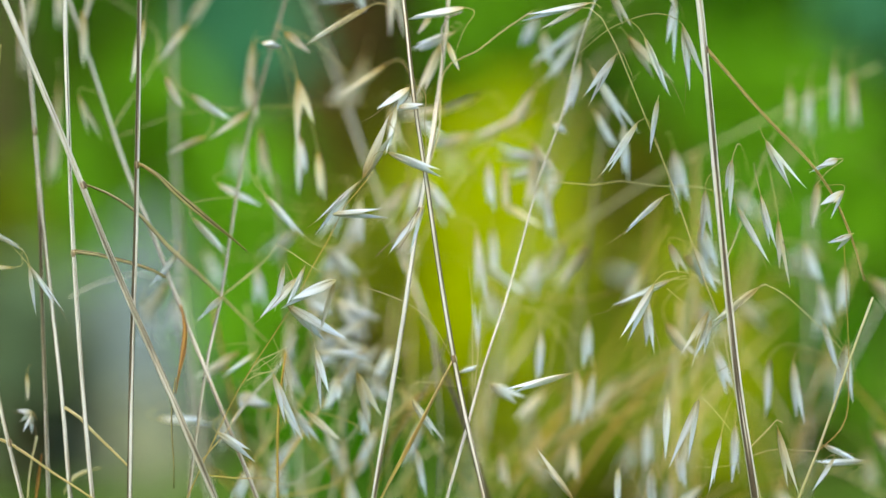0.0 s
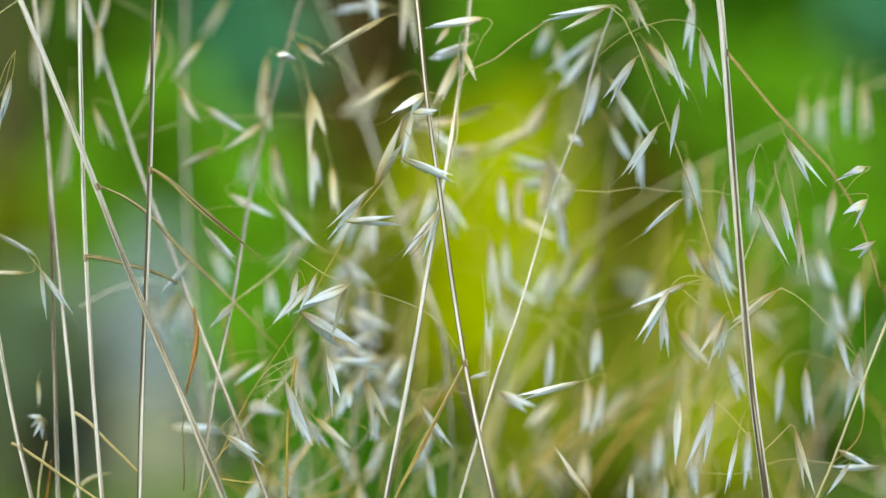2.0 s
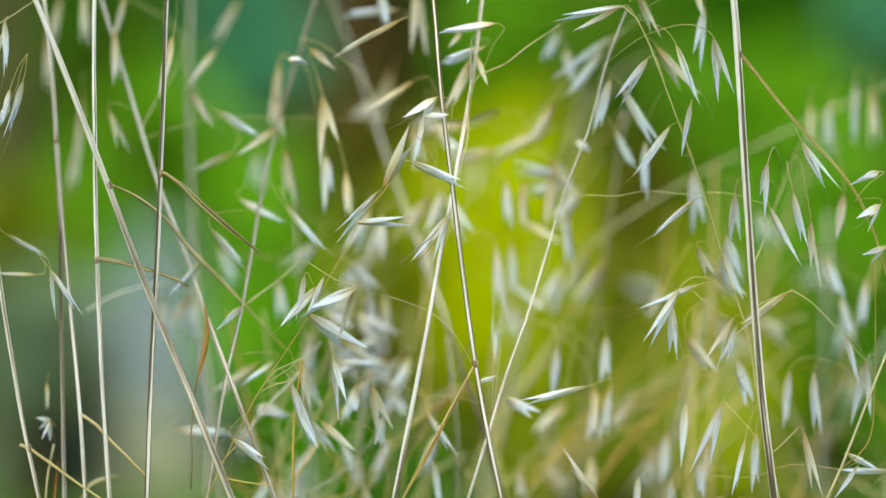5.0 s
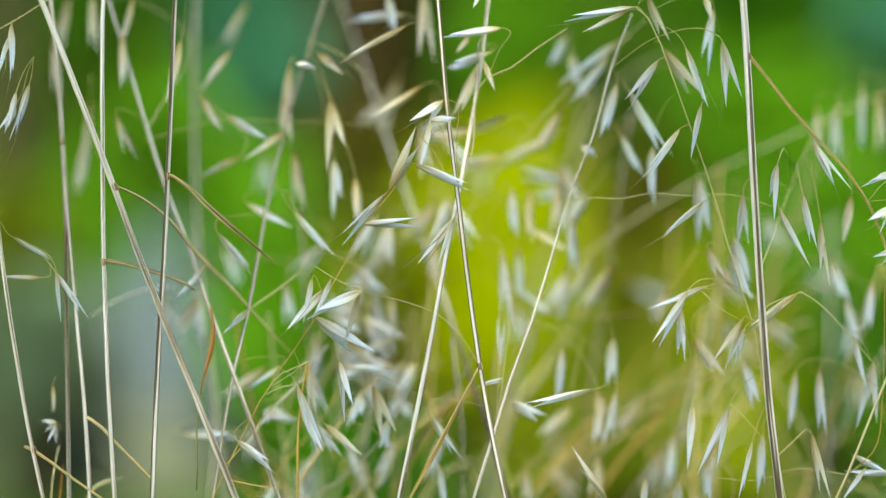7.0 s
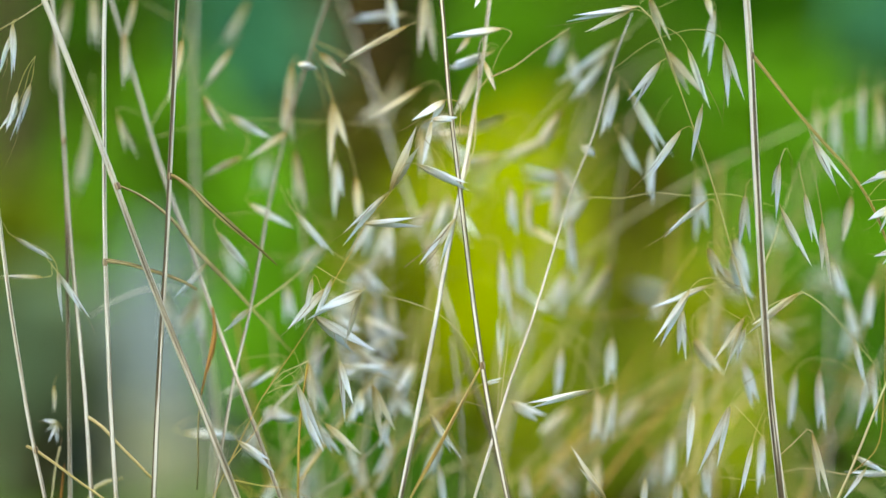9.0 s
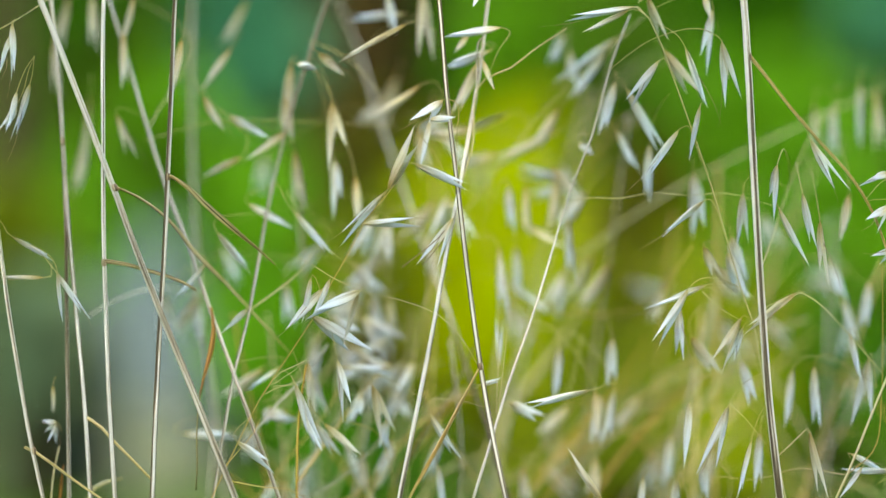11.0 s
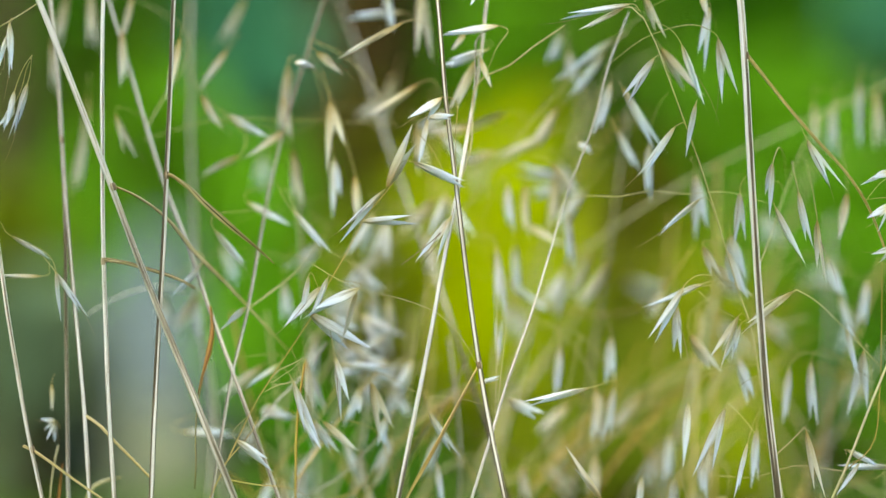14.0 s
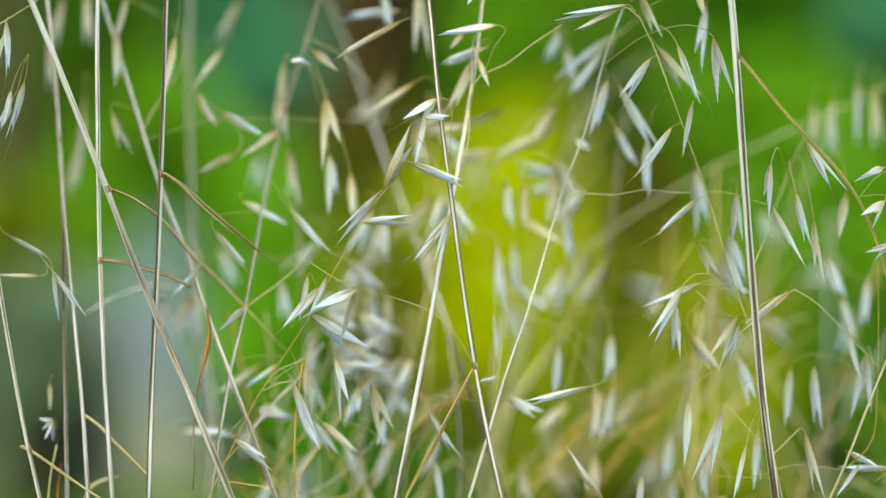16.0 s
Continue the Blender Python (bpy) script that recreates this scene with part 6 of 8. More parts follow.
spikelet(oat_16, (0.0314, 0.0600, 0.3164), (0.0303, 0.3035), (0.0335, 0.3024), 0.0040, (0.0314, 0.0600, 0.3207), 0.5)
spikelet(oat_24, (0.0293, 0.0800, 0.4002), (0.0313, 0.3793), (0.0291, 0.3804), 0.0038, (0.0289, 0.0800, 0.4046), 0.3)
spikelet(oat_24, (0.0664, 0.0800, 0.3940), (0.0521, 0.3764), (0.0549, 0.3746), 0.0042, (0.0686, 0.0800, 0.3969), 0.6)
spikelet(oat_13, (0.0211, 0.0300, 0.3558), (0.0206, 0.3754), (0.0219, 0.3744), 0.0014, (0.0206, 0.0300, 0.3486), 0)
spikelet(oat_13, (0.0133, 0.0120, 0.3515), (0.0213, 0.3543), (0.0205, 0.3531), 0.0016, (0.0117, 0.0120, 0.3499), 0)
spikelet(oat_12, (-0.0201, 0.0240, 0.3384), (-0.0229, 0.3275), (-0.0209, 0.3265), 0.0030, (-0.0192, 0.0240, 0.3408), 0)
spikelet(oat_23, (-0.0297, 0.0300, 0.3465), (-0.0318, 0.3387), (-0.0297, 0.3393), 0.0034, (-0.0287, 0.0300, 0.3486), 0)
spikelet(oat_5, (-0.1413, 0.0240, 0.3507), (-0.1421, 0.3398), (-0.1407, 0.3408), 0.0018, (-0.1400, 0.0240, 0.3541), 1.0)
spikelet(oat_5, (-0.1393, 0.0200, 0.3375), (-0.1454, 0.3381), (-0.1442, 0.3338), 0.0018, (-0.1376, 0.0200, 0.3350))
spikelet(oat_5, (-0.1395, 0.0200, 0.3371), (-0.1397, 0.3293), (-0.1417, 0.3306), 0.0018, (-0.1376, 0.0200, 0.3346))
spikelet(oat_8, (-0.0670, 0.0550, 0.3554), (-0.0846, 0.3443), (-0.0820, 0.3421), 0.0034, (-0.0649, 0.0550, 0.3575), 1.0)
spikelet(oat_8, (-0.0945, 0.0700, 0.3806), (-0.1054, 0.3676), (-0.1028, 0.3654), 0.0034, (-0.0930, 0.0700, 0.3832), 1.0)


def far_oat(x, y, lean, n, low, high, seed, strands=0, reach=0.05):
    """A wild oat deeper in the stand, with drooping spikelets between two heights."""
    rng = random.Random(seed)
    peak = high + 0.015
    line = [Vector((x + lean * peak * 1.02, y + rng.uniform(-0.02, 0.02), peak)), Vector((x + lean * peak * 0.7, y, peak * 0.72)), Vector((x + lean * peak * 0.3, y, peak * 0.34)), Vector((x, y, -0.015))]
    ob = plant((x, y, 0), rng.uniform(0.0005, 0.0008), rng.choice([straw, green, gold]), line)
    for k in range(n):
        z = rng.uniform(low, high)
        b = Vector((x + lean * z + rng.gauss(0, reach), y + rng.gauss(0, 0.03), z))
        a = rng.gauss(0, 0.55)
        s = rng.uniform(0.017, 0.024)
        tip = (b.x + math.sin(a) * s, b.z - math.cos(a) * s)
        a += rng.uniform(0.1, 0.45) * rng.choice((-1, 1))
        tip_b = (b.x + math.sin(a) * s * 0.9, b.z - math.cos(a) * s * 0.9)
        spikelet(ob, tuple(b), tip, tip_b, rng.uniform(0.0030, 0.0042), (x + lean * (z + 0.01), y, z + 0.012), 0.45)
    for k in range(strands):
        z, s = rng.uniform(low - 0.04, high - 0.02), rng.choice((-1, 1))
        r, h = s * rng.uniform(0.02, 0.06), rng.uniform(0.015, 0.07)
        branch(ob, rng.uniform(0.0003, 0.0008), rng.choice([green, green, gold, amber]),
               [(x + lean * z, y, z), (x + lean * z + r * 0.3, y + 0.004, z + h * 0.5), (x + lean * z + r * 0.7, y + 0.01, z + h * 0.9), (x + lean * z + r, y + 0.012, z + h)])


for k, (x, y, lean, n, low, high) in enumerate([
        (-0.035, 0.10, -0.05, 9, 0.33, 0.41), (-0.012, 0.14, 0.02, 5, 0.32, 0.45), (0.02, 0.12, 0.12, 3, 0.33, 0.44),
        (0.06, 0.16, 0.10, 2, 0.31, 0.40), (0.10, 0.10, 0.03, 3, 0.31, 0.42), (0.15, 0.16, 0.05, 3, 0.31, 0.40)]):
    far_oat(x, y, lean, n, low, high, 100 + k)
far_oat(0.05, 0.28, 0.22, 2, 0.31, 0.42, 107)
far_oat(-0.02, 0.09, -0.16, 2, 0.31, 0.36, 108)
for k, (x, y, lean, n, low, high) in enumerate([
        (-0.05, 0.09, 0.10, 2, 0.31, 0.36), (-0.03, 0.08, -0.10, 3, 0.30, 0.36), (-0.09, 0.11, 0.14, 2, 0.30, 0.37),
        (0.015, 0.10, 0.25, 2, 0.30, 0.37), (0.06, 0.12, 0.30, 2, 0.30, 0.38), (0.08, 0.08, 0.06, 1, 0.30, 0.36),
        (0.12, 0.11, 0.28, 2, 0.30, 0.38), (0.03, 0.18, 0.30, 0, 0.34, 0.44), (-0.04, 0.20, 0.22, 1, 0.34, 0.46),
        (0.02, 0.14, 0.45, 1, 0.30, 0.36), (0.05, 0.10, 0.50, 1, 0.30, 0.35)]):
    far_oat(x, y, lean, n, low, high, 140 + k, 3)

# ---- the breeze ----
TIMES = [0, 0.5, 1, 1.5, 2, 2.5, 3, 3.5, 4, 6.5, 7, 7.5, 8, 8.5, 9, 11.5, 12, 12.5, 13, 13.5, 14, 14.5, 15, 15.5, 16]
BEND_HEIGHT = 0.245
LEAN, GUSTS = {}, []


def sway(ob, lean):
    """How far a stalk leans over time, in thousandths of a radian."""
    LEAN[ob] = np.array(lean) * 0.001


def gust(place, aside, up):
    """How far a spikelet at that place drifts over time, in millimetres."""
    GUSTS.append((place, np.array((aside, up)) * 0.001))


sway(oat_1, [-26.6, -28.3, -22.7, -20.6, -15.5, -7.9, -5.4, -9.7, -7.6, 0.6, 0.0, 0.0, 1.2, 3.2, 2.3, -2.9, -5.8, -6.1, -5.9, -7.9, -2.4, -4.1, -14.5, -11.8, -11.1])
sway(oat_2, [-28.4, -27.5, -24.1, -20.7, -19.3, -13.0, -6.3, -8.0, -7.9, -1.5, 0.0, 1.0, 3.1, 3.1, 1.0, 1.0, -0.5, -0.8, 0.3, -0.3, 1.5, -0.2, -8.6, -6.8, -5.4])
sway(oat_3, [-24.4, -24.6, -21.3, -18.7, -15.6, -9.8, -6.5, -8.3, -8.4, -0.2, 0.0, 0.9, 1.5, 3.0, 1.7, -1.2, -3.9, -3.5, -3.7, -5.3, -0.5, -1.6, -13.2, -11.2, -10.2])
sway(oat_4, [-17.1, -16.1, -14.3, -12.0, -10.6, -7.8, -4.2, -4.2, -4.0, -1.0, 0.0, 0.0, 1.9, 1.9, 0.7, 1.2, 1.0, 0.1, 1.2, 0.5, 1.2, -0.4, -3.9, -3.4, -2.7])
sway(oat_5, [-17.2, -16.1, -14.4, -12.0, -10.6, -7.8, -4.2, -4.2, -4.0, -1.0, 0.0, 0.0, 1.9, 1.9, 0.7, 1.2, 1.0, 0.1, 1.2, 0.5, 1.2, -0.4, -4.0, -3.4, -2.7])
sway(oat_6, [-26.6, -28.3, -22.7, -20.6, -15.5, -7.9, -5.4, -9.7, -7.6, 0.6, 0.0, 0.0, 1.2, 3.2, 2.3, -2.9, -5.8, -6.1, -5.9, -7.9, -2.4, -4.1, -14.5, -11.8, -11.1])
sway(oat_7, [-32.0, -32.4, -27.5, -22.9, -20.6, -14.9, -8.2, -9.6, -8.2, -0.9, 0.0, 0.5, 3.3, 3.7, 1.9, 1.3, -1.8, -2.3, -0.3, -1.6, 1.2, -1.1, -8.1, -8.1, -6.9])
sway(oat_10, [-25.3, -29.7, -26.5, -21.8, -17.0, -11.1, -7.7, -10.7, -7.1, 1.2, 0.0, 1.2, 3.5, 5.1, 3.4, 0.7, -3.7, -2.4, -3.4, -5.9, 0.6, 0.4, -10.2, -10.2, -10.5])
sway(oat_11, [-31.4, -28.2, -21.3, -17.5, -12.4, -9.8, -6.7, -9.2, -8.0, 1.8, 0.0, 1.9, 1.9, 0.6, -0.1, -1.3, -6.9, -5.8, -2.7, -3.8, -0.8, -6.4, -11.5, -6.3, -6.3])
sway(oat_14, [-39.0, -38.2, -37.7, -29.1, -20.3, -16.6, -13.3, -14.8, -13.0, -1.2, 0.0, 1.7, 3.9, 3.5, 3.4, -1.3, -5.1, -4.7, -3.0, -5.9, -2.6, -2.4, -9.0, -8.5, -14.8])
sway(oat_15, [-43.1, -44.7, -38.9, -30.6, -22.7, -20.4, -13.7, -16.4, -16.1, -1.0, 0.0, 1.6, 3.8, 2.9, 2.7, -0.2, -10.4, -8.3, -5.7, -9.9, -5.5, -5.2, -7.4, -7.2, -9.9])
sway(oat_16, [-51.1, -51.2, -47.7, -36.7, -24.5, -18.4, -17.4, -16.2, -16.9, -0.9, 0.0, 4.3, 4.0, 3.0, 1.6, -2.1, -9.6, -8.8, -7.4, -8.9, -8.8, -10.8, -10.8, -11.1, -12.2])
sway(oat_18, [-9.9, -10.6, -6.2, -6.2, -3.3, -3.1, -2.3, -3.3, -3.4, -0.7, 0.0, -0.4, 0.6, -0.2, -2.2, -4.6, -9.2, -9.6, -5.0, -3.7, -4.6, -8.8, -6.9, -7.3, -5.9])
sway(oat_13, [-26.1, -24.9, -19.5, -17.0, -11.7, -8.6, -6.8, -9.3, -7.2, 0.7, 0.0, 0.6, 2.8, 0.5, -1.4, -2.5, -7.8, -7.6, -4.3, -6.0, -3.2, -5.9, -5.5, -6.9, -11.1])
sway(oat_9, [-26.0, -24.7, -23.2, -18.8, -17.4, -11.8, -6.5, -6.4, -7.1, -1.3, 0.0, -0.2, 3.0, 2.6, 1.9, 3.0, 0.5, -1.4, -0.3, 0.2, 1.0, -0.2, -6.2, -5.5, -4.4])
sway(oat_12, [-28.8, -25.1, -21.8, -21.1, -16.5, -9.3, -8.3, -11.0, -9.6, -1.3, 0.0, -1.7, 0.9, -0.8, 0.3, -2.2, -4.6, -5.8, -2.6, -2.3, -0.4, -5.8, -11.7, -12.6, -14.1])
sway(oat_8, [-5.5, -3.2, -3.1, -3.4, -2.0, -1.0, -1.4, -2.8, -3.4, 2.2, 0.0, -1.9, -0.4, -2.4, -3.1, -5.1, -7.2, -7.4, -4.5, -5.0, -5.4, -11.0, -10.0, -8.6, -6.5])
sway(oat_22, [-15.9, -10.8, -8.7, -11.0, -4.9, -0.1, -3.3, -3.7, -7.1, 2.1, 0.0, 0.0, -0.4, -6.0, -7.5, -10.6, -15.4, -10.9, -5.2, -8.6, -8.9, -9.5, -8.7, -4.6, -4.4])
sway(oat_24, [-9.4, -6.2, -4.5, -4.8, -0.7, 0.3, -1.3, -3.4, -4.9, 2.0, 0.0, -1.8, -0.5, -2.4, -4.0, -6.9, -9.6, -9.0, -5.3, -6.6, -7.1, -11.5, -12.1, -6.1, -6.1])
sway(oat_23, [-11.6, -12.0, -7.1, -7.5, -5.0, -4.5, -2.9, -4.7, -4.4, 0.2, 0.0, 0.0, 1.0, -1.3, -1.0, -4.4, -6.9, -6.3, -4.5, -3.4, -4.5, -9.3, -10.8, -5.6, -6.7])
sway(oat_25, [-8.6, 2.4, 2.6, -3.6, -0.3, -6.0, -6.3, 2.9, -5.4, 0.3, 0.0, -2.8, -1.2, -4.3, -6.7, -10.7, -13.9, -10.0, -11.2, -9.5, -5.3, -11.7, -8.0, -0.8, -5.3])
sway(oat_26, [-8.1, 2.9, 2.9, -3.3, 0.0, -5.8, -6.2, 3.1, -5.2, 0.2, 0.0, -2.8, -1.3, -4.4, -6.8, -10.7, -13.8, -9.9, -11.2, -9.4, -5.3, -11.7, -7.8, -0.6, -5.2])
sway(oat_27, [-7.8, 3.2, 3.1, -3.1, 0.2, -5.7, -6.1, 3.2, -5.1, 0.2, 0.0, -2.8, -1.3, -4.4, -6.8, -10.7, -13.7, -9.9, -11.1, -9.4, -5.3, -11.7, -7.7, -0.5, -5.2])
sway(oat_28, [-8.3, 2.7, 2.8, -3.4, -0.1, -5.9, -6.2, 3.0, -5.2, 0.3, 0.0, -2.8, -1.3, -4.3, -6.8, -10.7, -13.8, -10.0, -11.2, -9.5, -5.3, -11.7, -7.9, -0.7, -5.3])
gust((-0.0961, 0.0000, 0.4252),
     [-4.1, -4.2, -3.3, -3.1, -2.4, -1.7, -1.1, -1.4, -1.1, 0.0, 0.0, 0.0, 0.5, 0.5, 0.2, 0.0, -0.4, -0.3, -0.3, -0.5, 0.0, -0.1, -1.9, -1.5, -1.3],
     [0.3, 0.3, -0.3, 0.0, -0.3, -0.3, 0.0, 0.0, 0.0, 0.0, 0.0, 0.0, 0.0, 0.0, 0.0, 0.3, 0.3, 0.3, 0.3, 0.3, 0.3, 0.6, 1.2, 0.6, 0.3])
gust((-0.0588, 0.0000, 0.3945),
     [-4.4, -4.2, -2.4, -2.8, -2.4, -1.4, -1.1, -1.4, -1.7, 0.0, 0.0, -0.3, -0.1, 0.2, -0.4, 0.0, -0.7, -0.6, -0.3, -0.5, -0.6, -0.7, -1.6, -1.2, -0.7],
     [1.8, 1.5, 0.3, 0.6, 0.9, 0.3, 0.3, 0.3, 0.6, 0.0, 0.0, 0.0, 0.3, 0.0, 0.3, 0.0, 0.3, 0.3, 0.3, 0.3, 0.3, 0.0, 0.6, 0.6, 0.0])
gust((-0.1149, 0.0000, 0.4215),
     [-4.7, -4.8, -3.6, -3.4, -2.7, -1.4, -1.1, -1.4, -1.4, 0.0, 0.0, 0.0, 0.2, 0.5, 0.2, -0.3, -0.7, -0.9, -0.9, -1.1, -0.3, -0.7, -1.3, -1.8, -1.6],
     [-3.0, -3.0, -2.7, -2.4, -1.5, -1.2, -0.6, -1.2, -0.9, 0.0, 0.0, 0.0, 0.3, 0.3, 0.3, 0.0, -0.6, -0.3, -0.6, -0.6, -0.3, -0.6, -0.3, -0.3, -0.9])
gust((-0.1182, 0.0000, 0.3958),
     [-4.4, -4.2, -3.6, -3.1, -2.7, -2.0, -1.1, -1.1, -1.1, -0.3, 0.0, 0.0, 0.5, 0.5, 0.2, 0.3, 0.2, 0.0, 0.3, 0.1, 0.3, -0.1, -1.0, -0.9, -0.7],
     [0.3, 0.3, 0.0, 0.0, 0.0, 0.0, 0.0, 0.0, 0.0, 0.3, 0.0, 0.0, 0.0, -0.3, 0.0, 0.0, -0.3, 0.0, 0.0, 0.0, 0.0, 0.0, 0.6, 0.3, 0.0])
gust((0.1082, 0.0000, 0.4664),
     [-8.7, -8.8, -8.2, -6.8, -4.9, -3.8, -3.2, -3.2, -2.9, -0.3, 0.0, 0.3, 0.5, 0.5, 0.5, -0.3, -1.3, -1.2, -0.9, -1.4, -0.6, -0.7, -2.2, -2.1, -2.8],
     [0.3, 0.9, 0.3, 0.0, 0.3, 0.3, 0.3, 0.3, 0.3, 0.0, 0.0, -0.3, 0.3, 0.0, 0.0, 0.6, 0.9, 0.6, 0.6, 0.6, 0.6, 1.2, 1.5, 0.6, 0.0])
gust((-0.0097, 0.0000, 0.4300),
     [-2.6, -3.0, -1.8, -1.6, -0.9, -0.8, -0.5, -0.8, -0.8, -0.3, 0.0, 0.0, 0.2, 0.2, -0.4, -0.9, -1.9, -2.1, -0.6, -0.5, -0.6, -1.3, -1.0, -1.5, -1.3],
     [0.0, 0.9, 0.6, 0.0, 0.3, 0.3, -0.3, 0.3, 0.0, 0.0, 0.0, 0.0, 0.0, 0.0, 0.0, 0.6, 1.2, 1.2, 0.6, 0.3, 0.3, 0.0, 0.3, 0.0, 0.0])
gust((0.0091, 0.0000, 0.4215),
     [-5.0, -4.5, -3.6, -3.1, -2.4, -1.7, -1.4, -1.7, -1.4, 0.0, 0.0, 0.3, 0.5, 0.5, 0.5, 0.0, -1.0, -0.9, -0.9, -0.8, -0.3, -0.7, -0.4, -0.9, -0.7],
     [0.9, 2.4, 1.8, 0.9, 1.2, 0.9, 0.3, 0.9, 0.6, 0.0, 0.0, -0.3, 0.0, -0.3, -0.3, 0.6, 1.5, 0.9, 0.9, 0.6, 0.3, 0.3, 0.9, 0.3, 0.9])
gust((0.0121, 0.0000, 0.3576),
     [-2.9, -3.6, -3.3, -2.8, -2.1, -1.7, -1.1, -1.4, -2.0, 0.0, 0.0, 0.3, 0.5, 0.5, 0.5, 0.0, -0.4, -0.3, -0.6, -0.8, 0.0, -0.4, -1.3, -1.2, -1.3],
     [-2.7, -2.4, -2.1, -2.1, -1.5, -0.9, -0.6, -0.9, -0.9, 0.3, 0.0, 0.0, 0.3, 0.3, 0.0, 0.3, 0.0, 0.0, 0.0, -0.3, 0.3, 0.3, -0.3, -0.6, -0.6])
gust((0.0000, 0.0000, 0.4512),
     [-6.2, -6.9, -6.0, -4.9, -3.9, -2.6, -1.7, -2.6, -2.0, 0.0, 0.0, 0.3, 0.8, 1.1, 0.5, 0.0, -1.0, -0.9, -0.9, -1.4, 0.0, -0.4, -2.5, -2.1, -2.2],
     [1.2, 1.8, 1.5, 1.2, 1.2, 0.9, 0.3, 0.9, 0.6, 0.6, 0.0, -0.3, 0.0, -0.6, 0.3, 0.6, 1.2, 1.2, 0.6, 0.6, 0.9, 0.9, 0.6, 0.0, 0.0])
gust((-0.0285, 0.0000, 0.3852),
     [-2.0, -2.1, -1.2, -1.3, -0.9, -0.8, -0.5, -0.8, -0.8, 0.0, 0.0, 0.0, 0.2, -0.1, -0.1, -0.6, -1.0, -0.9, -0.6, -0.5, -0.6, -1.3, -1.6, -0.9, -1.0],
     [0.3, 0.6, 0.6, 0.3, 0.3, 0.3, 0.0, 0.0, 0.0, 0.0, 0.0, -0.3, 0.0, -0.3, 0.0, 0.3, 0.6, 0.6, 0.6, 0.3, 0.3, 0.0, 0.0, 0.0, 0.0])
gust((-0.0552, 0.0000, 0.3721),
     [-3.5, -3.9, -3.0, -1.9, -1.2, -2.0, -2.6, -2.6, -2.3, 0.0, 0.0, -0.3, 0.2, 0.2, -0.4, -2.1, -2.8, -3.3, -2.4, -1.7, -2.4, -2.5, -1.6, -0.9, -1.6],
     [-0.3, 0.9, 0.0, -0.6, -0.6, -0.3, 1.5, 1.5, 1.2, 0.0, 0.0, 0.0, 0.0, 0.0, 0.3, 1.5, 1.2, 1.8, 1.2, 0.6, 1.8, 1.5, 1.2, 0.0, 0.9])
gust((-0.0418, 0.0000, 0.3306),
     [0.4, 0.7, 0.6, 0.2, 0.3, 0.1, -0.2, 0.1, -0.2, 0.0, 0.0, -0.3, -0.1, -0.1, -0.4, -0.3, -1.0, -0.9, -1.2, -0.8, -0.9, -1.3, -0.4, -0.9, -0.1],
     [0.9, 1.2, 0.6, 0.6, 0.6, 0.9, 0.3, 0.3, 0.9, 0.3, 0.0, 0.0, 0.3, 0.0, 0.3, 0.3, 0.9, 0.9, 1.2, 0.6, 0.9, 0.6, 0.3, 0.6, 0.0])
gust((0.0773, 0.0000, 0.4046),
     [-7.4, -7.8, -7.3, -5.5, -4.2, -3.8, -2.3, -3.2, -2.6, -0.6, 0.0, 0.0, 0.8, 0.5, 0.8, 0.3, -2.2, -1.8, -1.5, -2.0, -0.9, -0.7, -0.7, -0.9, -1.3],
     [-2.7, -2.1, -2.7, -2.4, -1.8, -1.8, -0.9, -0.9, -0.6, -0.3, 0.0, -0.3, 0.3, 0.0, 0.6, 1.2, 0.9, 0.9, 0.6, 0.0, 0.9, 0.9, 0.6, 0.3, 0.9])
gust((0.1161, 0.0000, 0.4279),
     [-10.2, -11.2, -8.2, -6.8, -5.2, -4.4, -3.5, -3.5, -3.2, -0.3, 0.0, 0.6, 0.5, 0.5, 0.5, -0.6, -1.9, -1.8, -1.5, -2.0, -1.5, -2.2, -1.6, -1.8, -1.9],
     [-0.9, 0.0, 0.3, -1.8, -0.3, -0.9, -0.9, -0.6, -0.9, 0.0, 0.0, 0.0, 0.3, 0.0, 0.0, 0.0, 0.0, 0.0, 0.3, 0.6, 0.9, -0.6, -0.9, -0.3, 0.0])
gust((0.1297, 0.0000, 0.4379),
     [-9.6, -10.9, -8.2, -6.8, -5.5, -4.4, -3.5, -4.1, -4.4, 0.0, 0.0, 0.3, 0.5, -0.1, -0.4, -1.2, -2.2, -2.1, -1.5, -2.0, -2.1, -2.8, -2.2, -2.7, -2.2],
     [-6.4, -3.7, -3.6, -3.9, -2.4, -3.6, -2.7, -1.8, -1.5, -0.6, 0.0, 0.3, 0.6, 0.9, 0.9, 0.0, -0.3, 0.3, 0.0, -0.3, 0.6, -0.3, -1.2, 0.3, 0.0])
gust((0.0676, 0.0000, 0.4843),
     [-9.6, -9.4, -8.5, -7.1, -4.9, -4.1, -2.9, -3.2, -3.5, 0.0, 0.0, 0.3, 0.8, 0.5, 0.5, -0.3, -2.8, -1.8, -1.5, -2.0, -1.2, -1.6, -2.5, -2.1, -2.8],
     [-2.7, -1.5, -2.7, -2.4, -1.5, -1.2, -0.6, -0.6, -0.9, 0.3, 0.0, 0.0, 0.3, 0.0, 0.0, 0.6, 0.0, 0.3, 0.6, 0.3, 0.6, 1.2, 1.2, 0.6, 0.0])
